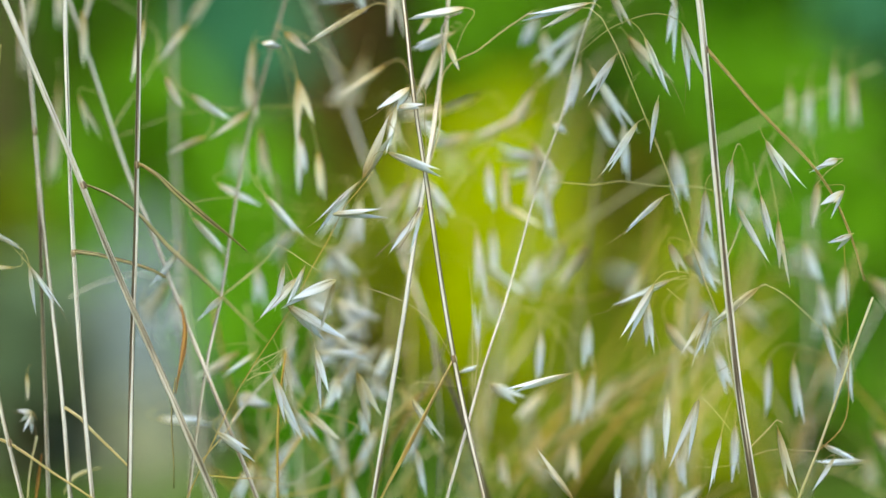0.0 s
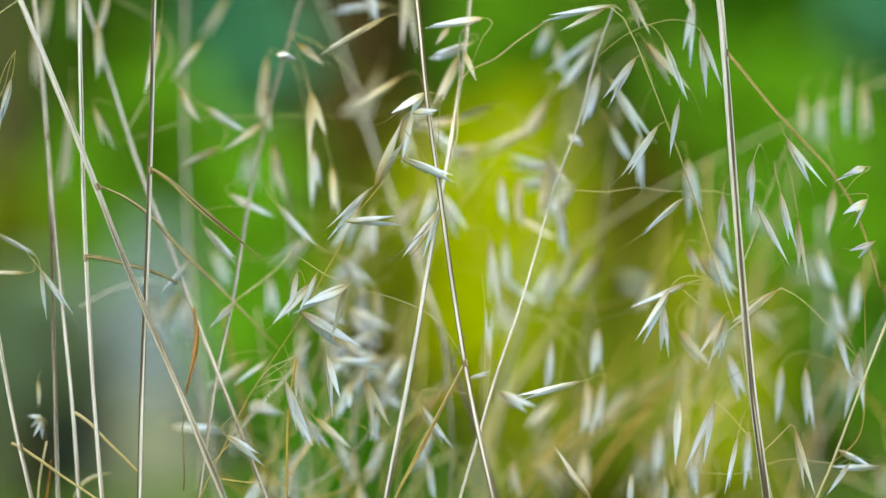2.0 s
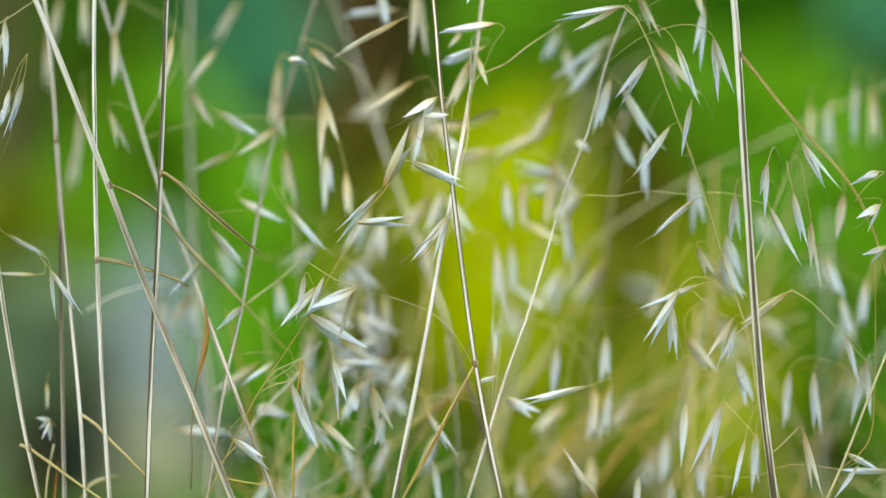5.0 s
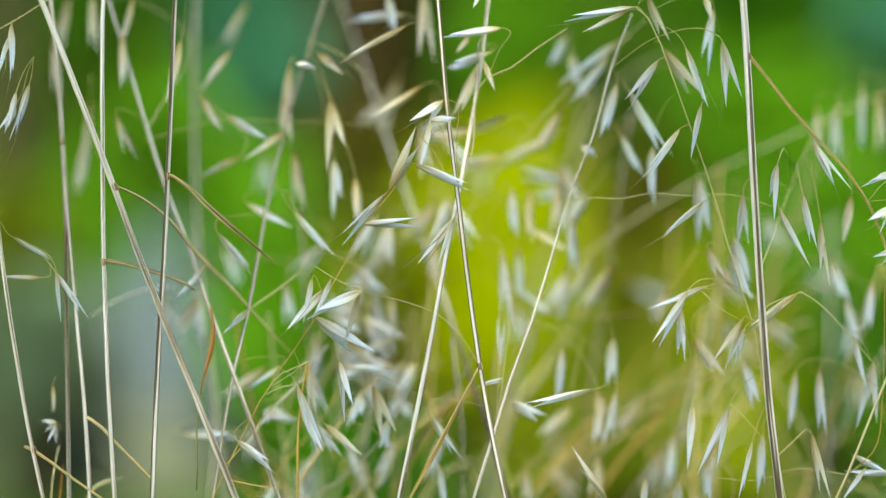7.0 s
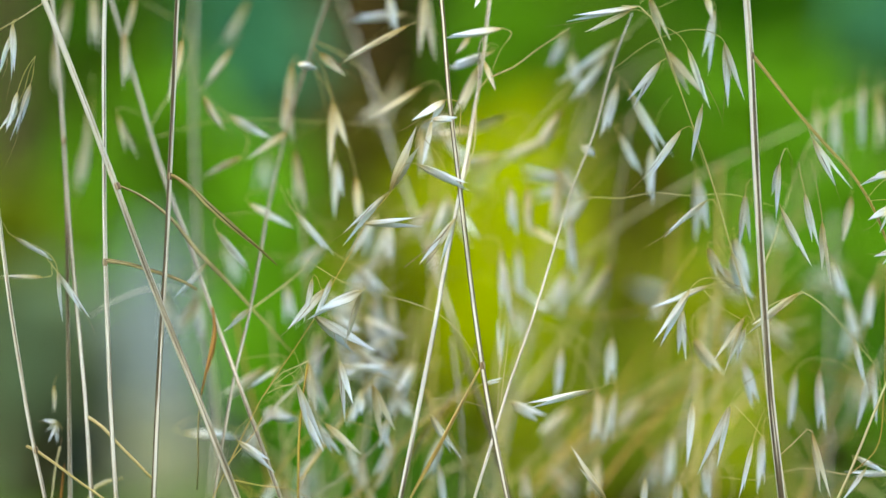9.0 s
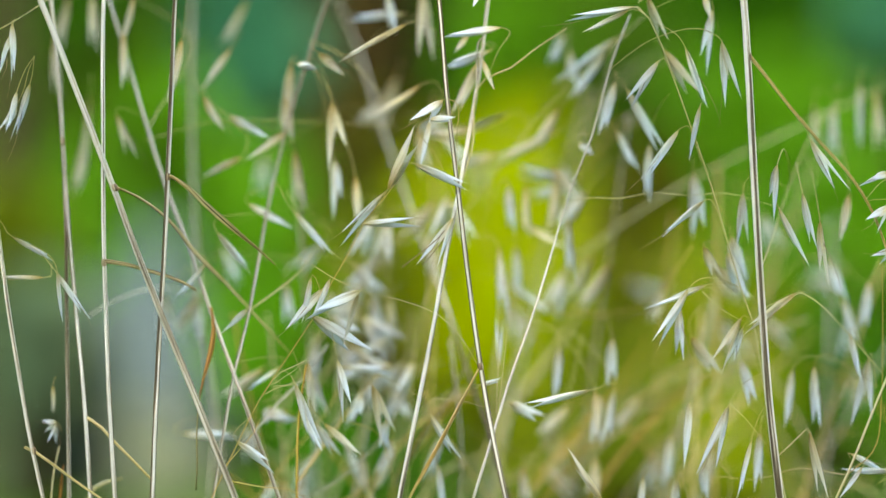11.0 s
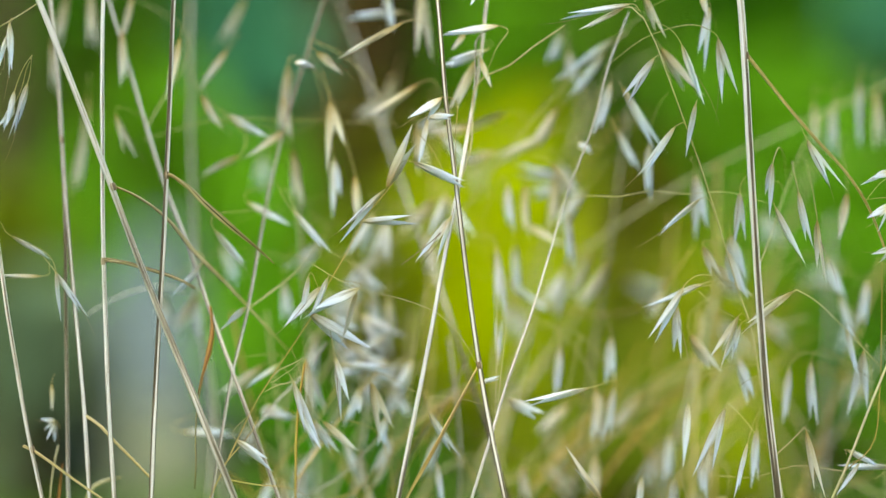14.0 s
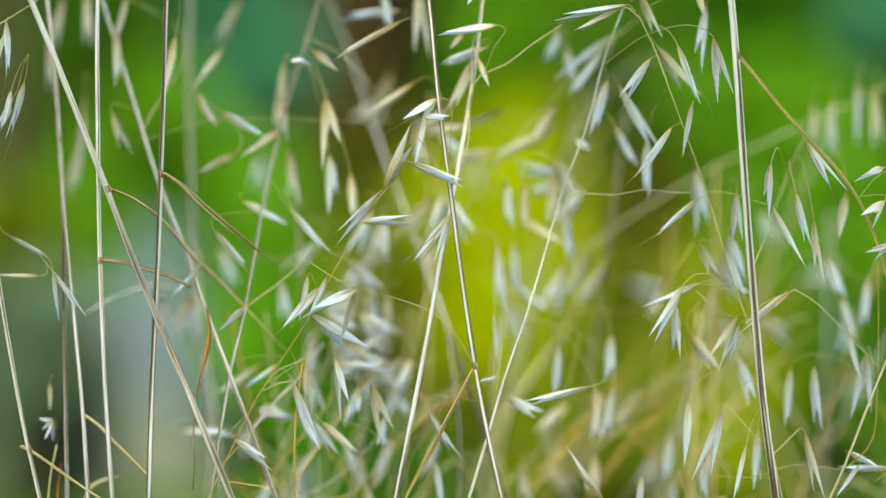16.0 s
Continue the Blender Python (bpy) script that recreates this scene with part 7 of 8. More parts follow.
gust((0.0755, 0.0000, 0.4655),
     [-9.3, -9.7, -8.2, -6.1, -4.9, -4.1, -2.6, -3.2, -3.5, 0.0, 0.0, 0.6, 0.8, 0.8, 0.5, 0.0, -1.3, -1.2, -0.9, -2.0, -0.9, -1.3, -1.6, -1.5, -1.9],
     [-2.7, -1.8, -2.4, -2.1, -1.5, -1.2, -0.9, -0.6, -0.6, 0.3, 0.0, -0.3, 0.0, -0.3, -0.6, 0.3, 0.6, 0.6, 0.9, 0.3, 0.6, 0.9, 0.9, 0.6, 0.0])
gust((0.0979, 0.0000, 0.4724),
     [-6.5, -7.2, -5.7, -4.6, -3.6, -2.9, -1.7, -2.6, -2.3, 0.0, 0.0, 0.6, 1.1, 0.8, 0.5, -0.6, -2.2, -2.4, -1.8, -2.0, -1.5, -1.6, -3.1, -3.0, -2.8],
     [5.1, 6.0, 4.0, 3.0, 3.3, 2.7, 3.0, 1.8, 1.8, 0.3, 0.0, -1.2, -1.2, -0.9, -0.9, 0.6, 1.5, 1.5, 1.5, 0.9, 1.2, 1.5, 1.5, 2.1, 1.2])
gust((0.1258, 0.0000, 0.4200),
     [-6.5, -6.9, -5.8, -4.0, -3.3, -2.6, -1.4, -2.0, -2.3, -0.3, 0.0, 0.3, 0.8, 0.8, 0.8, 0.0, -1.0, -1.2, -0.9, -1.7, -0.9, -1.0, -0.1, -1.5, -1.9],
     [-8.8, -4.3, -3.0, -3.6, -2.7, -2.7, -2.4, -2.1, -1.5, 0.3, 0.0, 0.3, 0.0, -0.3, 0.0, 0.6, 0.0, 0.3, 0.3, 0.3, 0.3, 0.6, -0.3, 0.3, -0.3])
gust((0.1285, 0.0000, 0.3370),
     [-5.6, -6.6, -3.9, -3.7, -2.4, -2.0, -2.0, -2.0, -2.0, -0.3, 0.0, 0.3, 0.2, 0.2, -0.1, -0.9, -1.3, -1.5, -1.5, -1.7, -1.5, -1.6, -1.6, -1.5, -1.9],
     [-2.4, -1.5, -1.5, -1.5, -0.9, -0.6, -0.6, -0.3, -0.3, 0.0, 0.0, -0.3, 0.3, -0.3, -0.3, 0.3, 0.0, 0.0, 0.0, 0.0, 0.3, 0.3, 0.3, 0.0, -0.3])
gust((-0.0721, 0.0000, 0.3324),
     [-0.8, -0.6, -0.6, -0.7, -0.6, -0.5, -0.2, -0.5, -0.5, 0.0, 0.0, 0.0, 0.2, 0.2, -0.1, 0.0, -0.4, -0.3, 0.0, -0.2, 0.0, -1.0, -0.4, -0.6, -0.4],
     [-0.6, 0.0, 0.0, 0.0, 0.3, 0.3, 0.0, 0.0, 0.0, 0.0, 0.0, 0.0, 0.0, -0.3, 0.0, 0.0, 0.0, 0.0, 0.0, 0.0, 0.0, 0.0, 0.3, 0.0, 0.0])
gust((-0.0405, 0.0360, 0.4532),
     [-5.3, -5.2, -4.9, -4.0, -3.6, -2.4, -1.1, -1.2, -1.4, -0.3, 0.0, 0.0, 0.5, 0.5, 0.6, 0.7, 0.6, 0.4, 0.4, 0.5, 0.4, 0.6, -0.8, -1.3, -1.4],
     [4.4, 3.0, 3.7, 2.8, 1.6, 1.3, 0.6, 0.6, 0.9, 0.6, 0.0, -0.3, -0.3, -0.6, -0.6, -0.4, -1.0, -0.7, -0.1, -0.7, -0.4, 0.3, 0.6, 1.2, 1.0])
gust((0.0204, 0.0120, 0.4786),
     [-6.6, -6.4, -5.3, -4.4, -3.1, -2.4, -1.7, -2.4, -1.7, 0.0, 0.0, 0.3, 0.8, 0.2, -0.1, -0.3, -1.6, -1.5, -0.9, -1.1, -0.6, -1.0, -1.1, -1.6, -1.3],
     [3.7, 3.9, 2.7, 2.1, 1.8, 1.5, 0.9, 1.2, 1.2, 0.3, 0.0, -0.3, 0.0, -0.3, -0.3, 0.3, 0.3, 0.3, 0.6, 0.3, 0.3, 0.9, 1.5, 0.6, 0.3])
gust((0.0517, 0.0020, 0.3505),
     [-0.8, -0.6, 0.0, -0.4, 0.0, 0.1, -0.2, -0.2, -0.5, 0.3, 0.0, -0.3, -0.1, -0.1, -0.7, -0.9, -1.0, -1.2, -0.6, -1.1, -0.6, -1.3, -0.8, -0.3, -0.7],
     [3.3, 3.6, 2.8, 2.1, 1.8, 1.5, 0.9, 0.9, 0.9, 0.3, 0.0, -0.3, -0.3, -0.3, -0.3, 0.0, 0.3, 0.3, 0.6, 0.3, 0.3, 0.3, 0.3, 0.9, 0.6])
gust((-0.1334, 0.0000, 0.3924),
     [-2.6, -2.7, -2.1, -1.9, -1.8, -1.1, -0.8, -0.8, -0.8, 0.0, 0.0, 0.0, 0.2, 0.2, 0.2, 0.3, -0.1, 0.0, 0.0, 0.1, 0.3, -0.1, -0.7, -0.6, -0.4],
     [-2.1, -1.5, -1.8, -1.2, -1.2, -0.3, 0.3, -0.3, -0.3, 0.6, 0.0, 0.0, 0.3, 0.3, 0.0, -0.3, -0.6, -0.6, -0.3, -0.6, -0.3, -0.3, -0.3, 0.0, -0.3])
gust((0.0854, 0.0020, 0.3854),
     [-5.3, -6.7, -5.2, -4.0, -2.7, -3.5, -2.6, -2.6, -2.3, -0.6, 0.0, 0.3, 0.5, 0.5, 0.2, 0.0, -1.3, -1.5, -0.3, -1.4, -1.2, 0.2, 0.4, 0.3, -1.0],
     [-1.2, -0.3, -1.5, -1.5, -0.9, -1.5, -0.3, -0.3, -0.3, 0.0, 0.0, 0.0, 0.3, 0.3, 0.3, 0.9, 1.2, 0.9, 1.8, 0.6, 1.2, 2.4, 2.1, 1.8, 1.5])
gust((-0.1434, 0.0000, 0.3300),
     [-0.5, -0.6, -0.6, -0.4, -0.6, -0.2, -0.2, -0.2, -0.2, 0.0, 0.0, 0.0, 0.2, 0.2, 0.2, 0.3, 0.2, 0.3, 0.3, 0.4, 0.3, 0.2, -0.1, 0.0, -0.1],
     [-2.4, -1.8, -1.5, -1.8, -1.2, -0.9, -0.6, -0.6, -0.6, 0.0, 0.0, -0.3, 0.0, 0.0, 0.0, 0.0, 0.0, -0.3, 0.0, -0.3, 0.0, -0.3, 0.0, -0.3, -0.3])
gust((-0.1237, 0.0000, 0.3403),
     [-1.1, -1.2, -0.9, -1.0, -1.2, -0.5, -0.2, -0.2, -0.5, 0.0, 0.0, 0.0, 0.2, 0.2, -0.1, 0.3, 0.2, 0.0, 0.3, 0.1, 0.3, 0.2, -0.1, 0.0, -0.1],
     [0.0, 0.0, 0.0, -0.3, 0.0, 0.0, -0.3, -0.3, 0.0, 0.0, 0.0, -0.3, 0.0, -0.3, 0.0, 0.0, -0.3, 0.0, 0.0, 0.0, 0.0, 0.0, -0.3, 0.3, 0.0])
gust((0.0974, 0.0550, 0.4216),
     [-2.6, -1.7, -1.4, -1.8, -0.8, 0.1, -0.5, -0.6, -1.1, 0.3, 0.0, 0.0, -0.1, -1.1, -1.4, -1.9, -2.7, -1.9, -0.9, -1.4, -1.6, -1.6, -1.5, -0.7, -0.7],
     [6.4, 7.6, 5.1, 5.8, 5.8, 3.2, 3.5, 3.9, 3.9, -0.3, 0.0, 0.0, 0.3, 1.6, 1.6, 2.5, 2.8, 2.5, 0.9, 0.6, 0.2, 2.5, 2.9, 3.5, 3.6])
gust((-0.0330, 0.1100, 0.4803),
     [-7.5, -6.6, -5.8, -5.5, -4.4, -2.5, -2.0, -2.8, -2.4, -0.4, 0.0, -0.3, 0.3, -0.1, 0.3, -0.5, -0.7, -1.0, -0.2, -0.2, 0.1, -1.0, -2.7, -3.3, -3.6],
     [5.7, 6.3, 3.9, 2.9, 1.2, 2.0, 1.3, 2.3, 2.0, 0.3, 0.0, -0.4, -0.1, -0.4, 0.3, 0.5, 1.9, 1.9, 1.2, 0.9, 1.9, 2.3, 2.7, 0.2, 0.7])
gust((0.0258, 0.0550, 0.4216),
     [-1.7, -1.0, -0.7, -0.8, -0.1, 0.1, -0.2, -0.6, -0.8, 0.3, 0.0, -0.3, -0.1, -0.4, -0.7, -1.2, -1.7, -1.6, -0.9, -1.1, -1.2, -2.0, -2.1, -1.0, -1.1],
     [4.4, 4.4, 3.5, 1.8, 1.9, 0.9, 1.3, 0.9, 1.9, 0.0, 0.0, 0.0, 0.3, 0.6, 0.6, 1.5, 1.9, 1.8, 0.6, 1.2, 1.2, 1.9, 1.6, 0.3, 1.3])
gust((0.0644, 0.0550, 0.3640),
     [-3.0, -4.0, -2.1, -3.8, -3.1, -1.5, -1.5, -1.6, -2.5, 0.3, 0.0, -0.3, 0.2, -0.8, -1.0, 0.4, -2.4, -2.6, -1.2, -0.8, -0.3, -1.7, -1.8, -0.1, 0.3],
     [1.5, 2.1, 1.2, 1.8, 1.9, 1.6, 1.9, 1.2, 1.6, -0.7, 0.0, 0.0, -0.7, 0.6, 0.3, -0.7, 0.5, 0.5, 0.6, 0.6, 0.6, -0.1, -1.0, -1.4, 1.3])
gust((0.0441, 0.0550, 0.3575),
     [-1.7, -0.4, -0.1, -0.8, -0.4, -0.9, -0.8, 0.0, -0.8, 0.0, 0.0, -0.3, -0.1, -0.4, -0.7, -1.2, -1.7, -1.3, -1.2, -1.1, -0.6, -1.3, -1.1, -0.4, -0.7],
     [1.8, 2.4, 2.2, 2.8, 1.6, 0.3, 0.6, 1.6, 1.6, 0.0, 0.0, 0.0, 0.3, -0.3, 1.3, 0.9, 0.9, 1.9, 0.2, 0.9, 0.3, 1.6, 2.3, 0.6, 0.3])
gust((0.1399, 0.0550, 0.3532),
     [-2.0, -2.0, -0.7, -0.8, -1.1, -0.6, -1.2, -0.9, -0.8, 0.3, 0.0, 0.0, 0.2, -0.4, -0.4, -1.9, -3.0, -3.3, -2.9, -1.4, -2.5, -2.3, -0.8, -0.7, -1.1],
     [0.8, 1.4, 1.2, -0.1, 0.3, -0.7, 0.6, 0.3, 0.0, -0.3, 0.0, -0.3, -0.7, -0.6, 0.6, 1.2, 2.2, 1.9, 2.2, 1.6, 1.6, 0.9, -1.7, -0.4, -0.3])
gust((-0.0199, 0.0550, 0.3340),
     [-0.4, -0.1, 0.2, -0.2, 0.2, 0.1, -0.5, -0.3, -0.5, 0.0, 0.0, -0.3, -0.1, -0.4, -0.7, -0.2, -1.4, -1.6, -1.2, -1.1, -0.6, -1.3, -1.1, -0.1, -0.4],
     [0.8, 0.5, 0.2, -0.1, -0.1, 0.3, 0.0, 0.3, 0.2, 0.0, 0.0, 0.0, 0.3, 0.0, 0.0, 0.2, 0.5, 0.5, 0.9, 0.9, 0.9, 1.2, 0.3, -0.7, 0.0])
gust((0.0921, 0.0000, 0.4497),
     [-9.3, -10.6, -8.5, -6.1, -4.5, -4.1, -2.3, -3.2, -3.5, 0.6, 0.0, -0.3, -0.1, -0.1, -0.4, -0.9, -2.2, -2.1, -1.8, -2.9, -1.8, -2.2, -2.5, -2.4, -2.8],
     [-1.8, -0.9, -1.5, -1.5, -1.2, -0.6, -0.3, -0.3, 0.0, 0.3, 0.0, -0.6, -0.3, -0.6, -0.9, 0.0, 0.3, 0.3, 0.6, 0.0, 0.3, 0.6, 0.6, 0.3, -0.3])
gust((0.1294, 0.0000, 0.4388),
     [-11.7, -13.0, -9.4, -8.0, -6.4, -5.3, -4.1, -4.1, -3.8, 0.0, 0.0, 0.3, 0.2, 0.2, -0.1, -0.9, -1.9, -1.5, -0.9, -1.1, -1.2, -1.0, -0.4, -0.3, -0.4],
     [-1.8, -1.2, -0.9, -1.2, 0.0, -1.5, -1.2, -1.2, -1.8, -0.3, 0.0, 0.0, 0.3, 0.0, 0.0, 0.0, -0.3, -0.6, -0.9, -1.5, -1.2, -2.7, -3.9, -3.0, -3.0])
gust((0.1179, 0.0000, 0.4267),
     [-10.2, -11.5, -8.2, -6.8, -5.2, -4.4, -3.8, -3.8, -3.2, -0.3, 0.0, 0.6, 0.8, 0.8, 0.5, -0.3, -1.6, -1.5, -1.5, -1.7, -1.2, -1.9, -1.3, -1.2, -1.6],
     [0.3, 1.2, 1.5, -0.6, 0.3, 0.3, 0.3, 0.3, 0.3, 1.2, 0.0, 0.9, 1.2, 0.9, 0.3, -0.6, -0.6, -0.6, -0.6, -0.6, -0.6, -1.2, -1.5, -0.9, -0.3])
gust((0.0997, 0.0000, 0.3418),
     [-4.4, -4.8, -4.2, -3.4, -1.5, -2.0, -1.1, -1.7, -1.7, 0.0, 0.0, 0.3, 0.2, 0.2, -0.1, -0.3, -1.3, -1.5, -1.2, -2.3, -1.2, -0.7, -0.4, -1.8, -1.9],
     [-1.2, -0.6, -0.6, -0.6, -0.3, 0.6, 0.6, 1.2, 0.3, 0.6, 0.0, -0.3, 0.0, -0.3, 0.0, 0.0, -0.9, -1.2, -0.9, -1.5, -1.5, -2.4, -3.3, -3.3, -3.3])
gust((-0.0094, 0.0260, 0.4585),
     [-11.9, -11.6, -8.6, -7.6, -6.3, -4.0, -4.6, -4.6, -4.0, -0.3, 0.0, 0.3, 1.5, 0.8, -0.7, -1.2, -5.7, -5.0, -3.4, -2.4, -2.8, -4.8, -4.6, -2.0, -2.0],
     [5.3, 5.9, 4.3, 4.0, 1.2, 2.2, 2.5, 2.5, 2.5, 0.6, 0.0, 0.3, 0.0, -0.3, -0.6, 1.5, 0.9, 1.5, 0.3, 0.9, 1.2, 1.9, 1.6, 1.5, 2.2])
gust((0.1548, 0.1200, 0.4550),
     [-2.9, -1.7, -2.0, -3.5, -2.7, -1.4, -1.3, -1.4, -2.0, 0.0, 0.0, -0.3, -0.4, -0.8, -1.1, -1.6, -2.1, -2.3, -1.3, -1.2, -0.2, 0.1, 0.5, -0.5, -0.8],
     [9.6, 8.5, 6.8, 6.5, 4.8, 3.5, 2.7, 3.4, 2.7, 0.0, 0.0, -1.1, -0.4, -0.7, 0.3, 1.6, 2.6, 2.6, 2.7, 1.6, 1.6, 3.8, 2.8, 1.0, 1.7])
gust((0.0893, 0.0140, 0.3444),
     [-2.3, -3.4, -2.2, -2.2, -1.5, -1.7, -1.7, -1.4, -1.4, -0.3, 0.0, 0.0, 0.2, -0.1, -0.4, -1.2, -2.2, -2.1, -1.5, -1.1, -1.2, -1.0, -0.5, -0.4, -0.7],
     [-0.4, -0.4, -0.9, -0.6, -0.6, 0.0, -0.3, 0.0, 0.3, -0.9, 0.0, 0.0, 0.3, 0.6, 1.2, 1.2, 0.9, 1.2, 1.2, 0.6, 0.6, 0.3, 0.0, 0.6, 0.6])
gust((-0.0247, 0.0140, 0.3508),
     [1.1, 1.0, 0.5, 0.5, 0.9, 1.3, -0.2, -0.2, 0.4, 0.3, 0.0, -0.3, -0.4, -0.4, -0.7, -0.3, -0.7, -0.6, -0.6, -0.5, -0.6, -1.3, -0.8, -0.4, -0.4],
     [0.9, 1.2, 1.5, 0.6, 0.3, 0.6, 0.9, 0.9, -0.3, 0.0, 0.0, 0.0, 0.3, 0.0, 0.3, 0.3, 0.0, 0.0, 0.6, 0.3, 0.9, 0.9, 0.6, 0.3, 0.3])
gust((-0.0037, 0.0160, 0.3405),
     [-0.2, -0.6, -0.4, -0.4, 0.0, 0.1, -0.2, -0.2, 0.1, 0.0, 0.0, 0.0, -0.1, -0.1, -0.4, 0.0, -0.4, -0.3, -0.3, -0.5, 0.0, -1.0, -0.8, -0.7, -0.4],
     [2.4, 3.4, 3.1, 2.2, 1.9, 1.2, 0.6, 1.2, 0.9, 0.0, 0.0, -0.3, 0.0, -0.3, 0.0, 0.0, 0.3, 0.3, 0.3, 0.3, 0.3, 0.6, 0.3, 0.9, 0.6])
gust((0.1073, 0.0140, 0.4192),
     [-7.0, -7.4, -6.6, -5.3, -3.7, -3.3, -2.6, -2.6, -2.3, -0.3, 0.0, 0.3, 0.5, 0.5, 0.5, -0.3, -1.0, -0.9, -0.6, -1.1, -0.6, -1.0, -1.7, -1.6, -1.9],
     [-2.5, -1.6, -0.9, -2.2, -1.9, -0.3, 0.6, -0.6, -0.6, 0.0, 0.0, -0.3, 0.0, 0.0, 0.0, 0.9, 0.3, 0.3, 0.3, 0.9, 0.6, 0.9, 0.6, -0.6, 0.0])
gust((0.0954, 0.0200, 0.4003),
     [-7.7, -8.7, -6.3, -5.7, -4.1, -3.6, -3.3, -3.0, -3.0, -0.3, 0.0, 0.3, 0.2, 0.2, -0.1, -1.5, -2.6, -2.8, -2.2, -2.1, -1.2, -2.2, -2.7, -1.3, -2.0],
     [-2.5, -1.0, -1.0, -1.6, -1.3, -1.2, -0.9, -0.9, -0.9, 0.0, 0.0, 0.0, 0.6, 0.0, 0.0, 0.6, 0.3, 0.9, 0.6, 0.3, 0.0, -0.6, -0.9, -0.6, 0.3])
gust((-0.0802, 0.0440, 0.4493),
     [-7.0, -6.8, -5.9, -5.3, -4.6, -3.8, -2.1, -1.9, -2.1, -0.3, 0.0, 0.0, 0.9, 0.9, 0.6, 0.7, 0.2, 0.0, 0.4, 0.5, 0.7, 0.3, -1.8, -1.7, -1.0],
     [3.4, 3.1, 2.1, 2.2, 0.9, 1.3, 0.6, 0.9, 0.9, 0.0, 0.0, 0.0, 0.0, -0.3, 0.0, 0.2, 0.6, 0.2, 0.2, 0.3, -0.1, 1.5, 1.3, 1.2, 0.6])
gust((-0.0729, 0.0420, 0.4167),
     [-4.1, -4.5, -3.9, -3.1, -3.0, -2.8, -1.5, -1.6, -1.5, -0.3, 0.0, -0.3, 0.2, 0.6, 0.3, 0.7, 0.9, 1.0, 0.4, 0.5, 0.4, 0.9, -0.8, -0.7, -0.7],
     [3.4, 3.4, 2.5, 1.9, 1.6, 1.6, 0.9, 0.9, 0.9, 0.3, 0.0, 0.0, 0.0, -0.3, 0.0, -0.1, -0.1, -0.1, 0.3, 0.3, 0.3, 0.6, 0.3, 0.6, 0.3])
gust((-0.0593, 0.0440, 0.4435),
     [-6.4, -5.9, -5.6, -4.4, -4.3, -2.8, -1.5, -1.6, -1.5, -0.3, 0.0, 0.0, 0.9, 0.9, 0.6, 0.7, 0.2, -0.3, 0.1, 0.2, 0.4, 0.0, -1.5, -1.0, -0.7],
     [4.1, 4.0, 2.8, 2.2, 1.6, 1.6, 0.9, 1.3, 0.9, 0.3, 0.0, -0.3, 0.0, -0.3, 0.0, -0.1, -0.1, -0.4, -0.1, -0.1, -0.1, 0.6, 0.3, 0.9, 0.3])
gust((-0.0417, 0.0360, 0.4542),
     [-5.0, -5.2, -4.9, -4.0, -3.6, -2.4, -1.1, -1.2, -1.4, -0.3, 0.0, 0.0, 0.5, 0.5, 0.6, 0.7, 0.6, 0.4, 0.4, 0.5, 0.4, 0.6, -0.8, -1.3, -1.0],
     [4.0, 3.7, 3.7, 2.5, 1.9, 1.3, 0.6, 0.6, 1.2, 0.6, 0.0, -0.6, -0.3, -0.3, -0.3, -0.4, -0.7, -0.7, -0.1, -0.4, -0.1, 0.3, 0.6, 1.2, 0.0])
gust((-0.0325, 0.0440, 0.4267),
     [-7.3, -7.8, -6.8, -6.0, -5.2, -4.1, -2.4, -2.2, -2.4, -0.3, 0.0, -0.3, 0.5, 0.6, 0.0, 0.4, -0.7, -1.0, -0.2, -0.1, 0.4, 0.0, -1.4, -1.0, -1.0],
     [6.0, 5.0, 4.1, 3.5, 2.2, 2.2, 1.2, 1.9, 1.6, 0.7, 0.0, 0.0, 0.0, -0.3, 0.6, 0.2, 0.9, 0.6, 0.6, 0.9, 0.3, 1.5, 1.3, 1.9, 1.0])
gust((-0.1221, 0.0440, 0.4493),
     [-6.4, -6.2, -5.3, -4.4, -4.0, -2.8, -1.5, -1.6, -1.5, -0.3, 0.0, 0.3, 0.5, 0.9, 0.2, 0.4, -0.1, -0.3, 0.1, -0.2, 0.4, 0.0, -1.8, -1.4, -1.0],
     [2.8, 2.1, 2.5, 1.8, 0.9, 1.9, 1.2, 1.2, 1.2, 0.3, 0.0, 0.0, 0.6, 0.3, 0.3, 0.6, 0.2, 0.2, 0.6, 0.6, 0.2, 1.5, 1.3, 1.2, 0.9])
gust((-0.1192, 0.0420, 0.4800),
     [-8.0, -8.4, -7.5, -6.0, -5.6, -4.1, -2.1, -2.5, -2.1, -0.3, 0.0, 0.0, 0.9, 0.9, 0.6, 0.4, -0.4, -0.7, 0.1, -0.2, 0.4, -0.4, -1.1, -1.7, -1.7],
     [4.4, 5.0, 4.1, 2.8, 2.2, 2.2, 0.9, 1.6, 1.2, 0.3, 0.0, 0.0, 0.0, 0.0, 0.6, 0.6, 1.8, 2.1, 1.2, 1.2, 0.9, 2.2, 1.9, 0.9, 0.9])
gust((-0.1007, 0.1100, 0.4095),
     [-0.1, 0.1, -0.2, -0.3, -0.5, -0.4, -0.3, -0.3, -0.2, 0.3, 0.0, -0.3, -0.1, -0.4, -0.4, -0.5, -0.7, -0.9, -0.5, -0.5, -0.5, -1.7, -1.3, -1.9, -1.2],
     [-7.7, -7.7, -6.2, -5.8, -4.0, -2.2, -1.5, -2.6, -2.2, 0.0, 0.0, 0.4, 0.7, 1.4, 1.0, 0.2, -0.9, -0.9, -0.9, -1.5, 0.2, 1.6, 1.7, -0.4, -1.1])
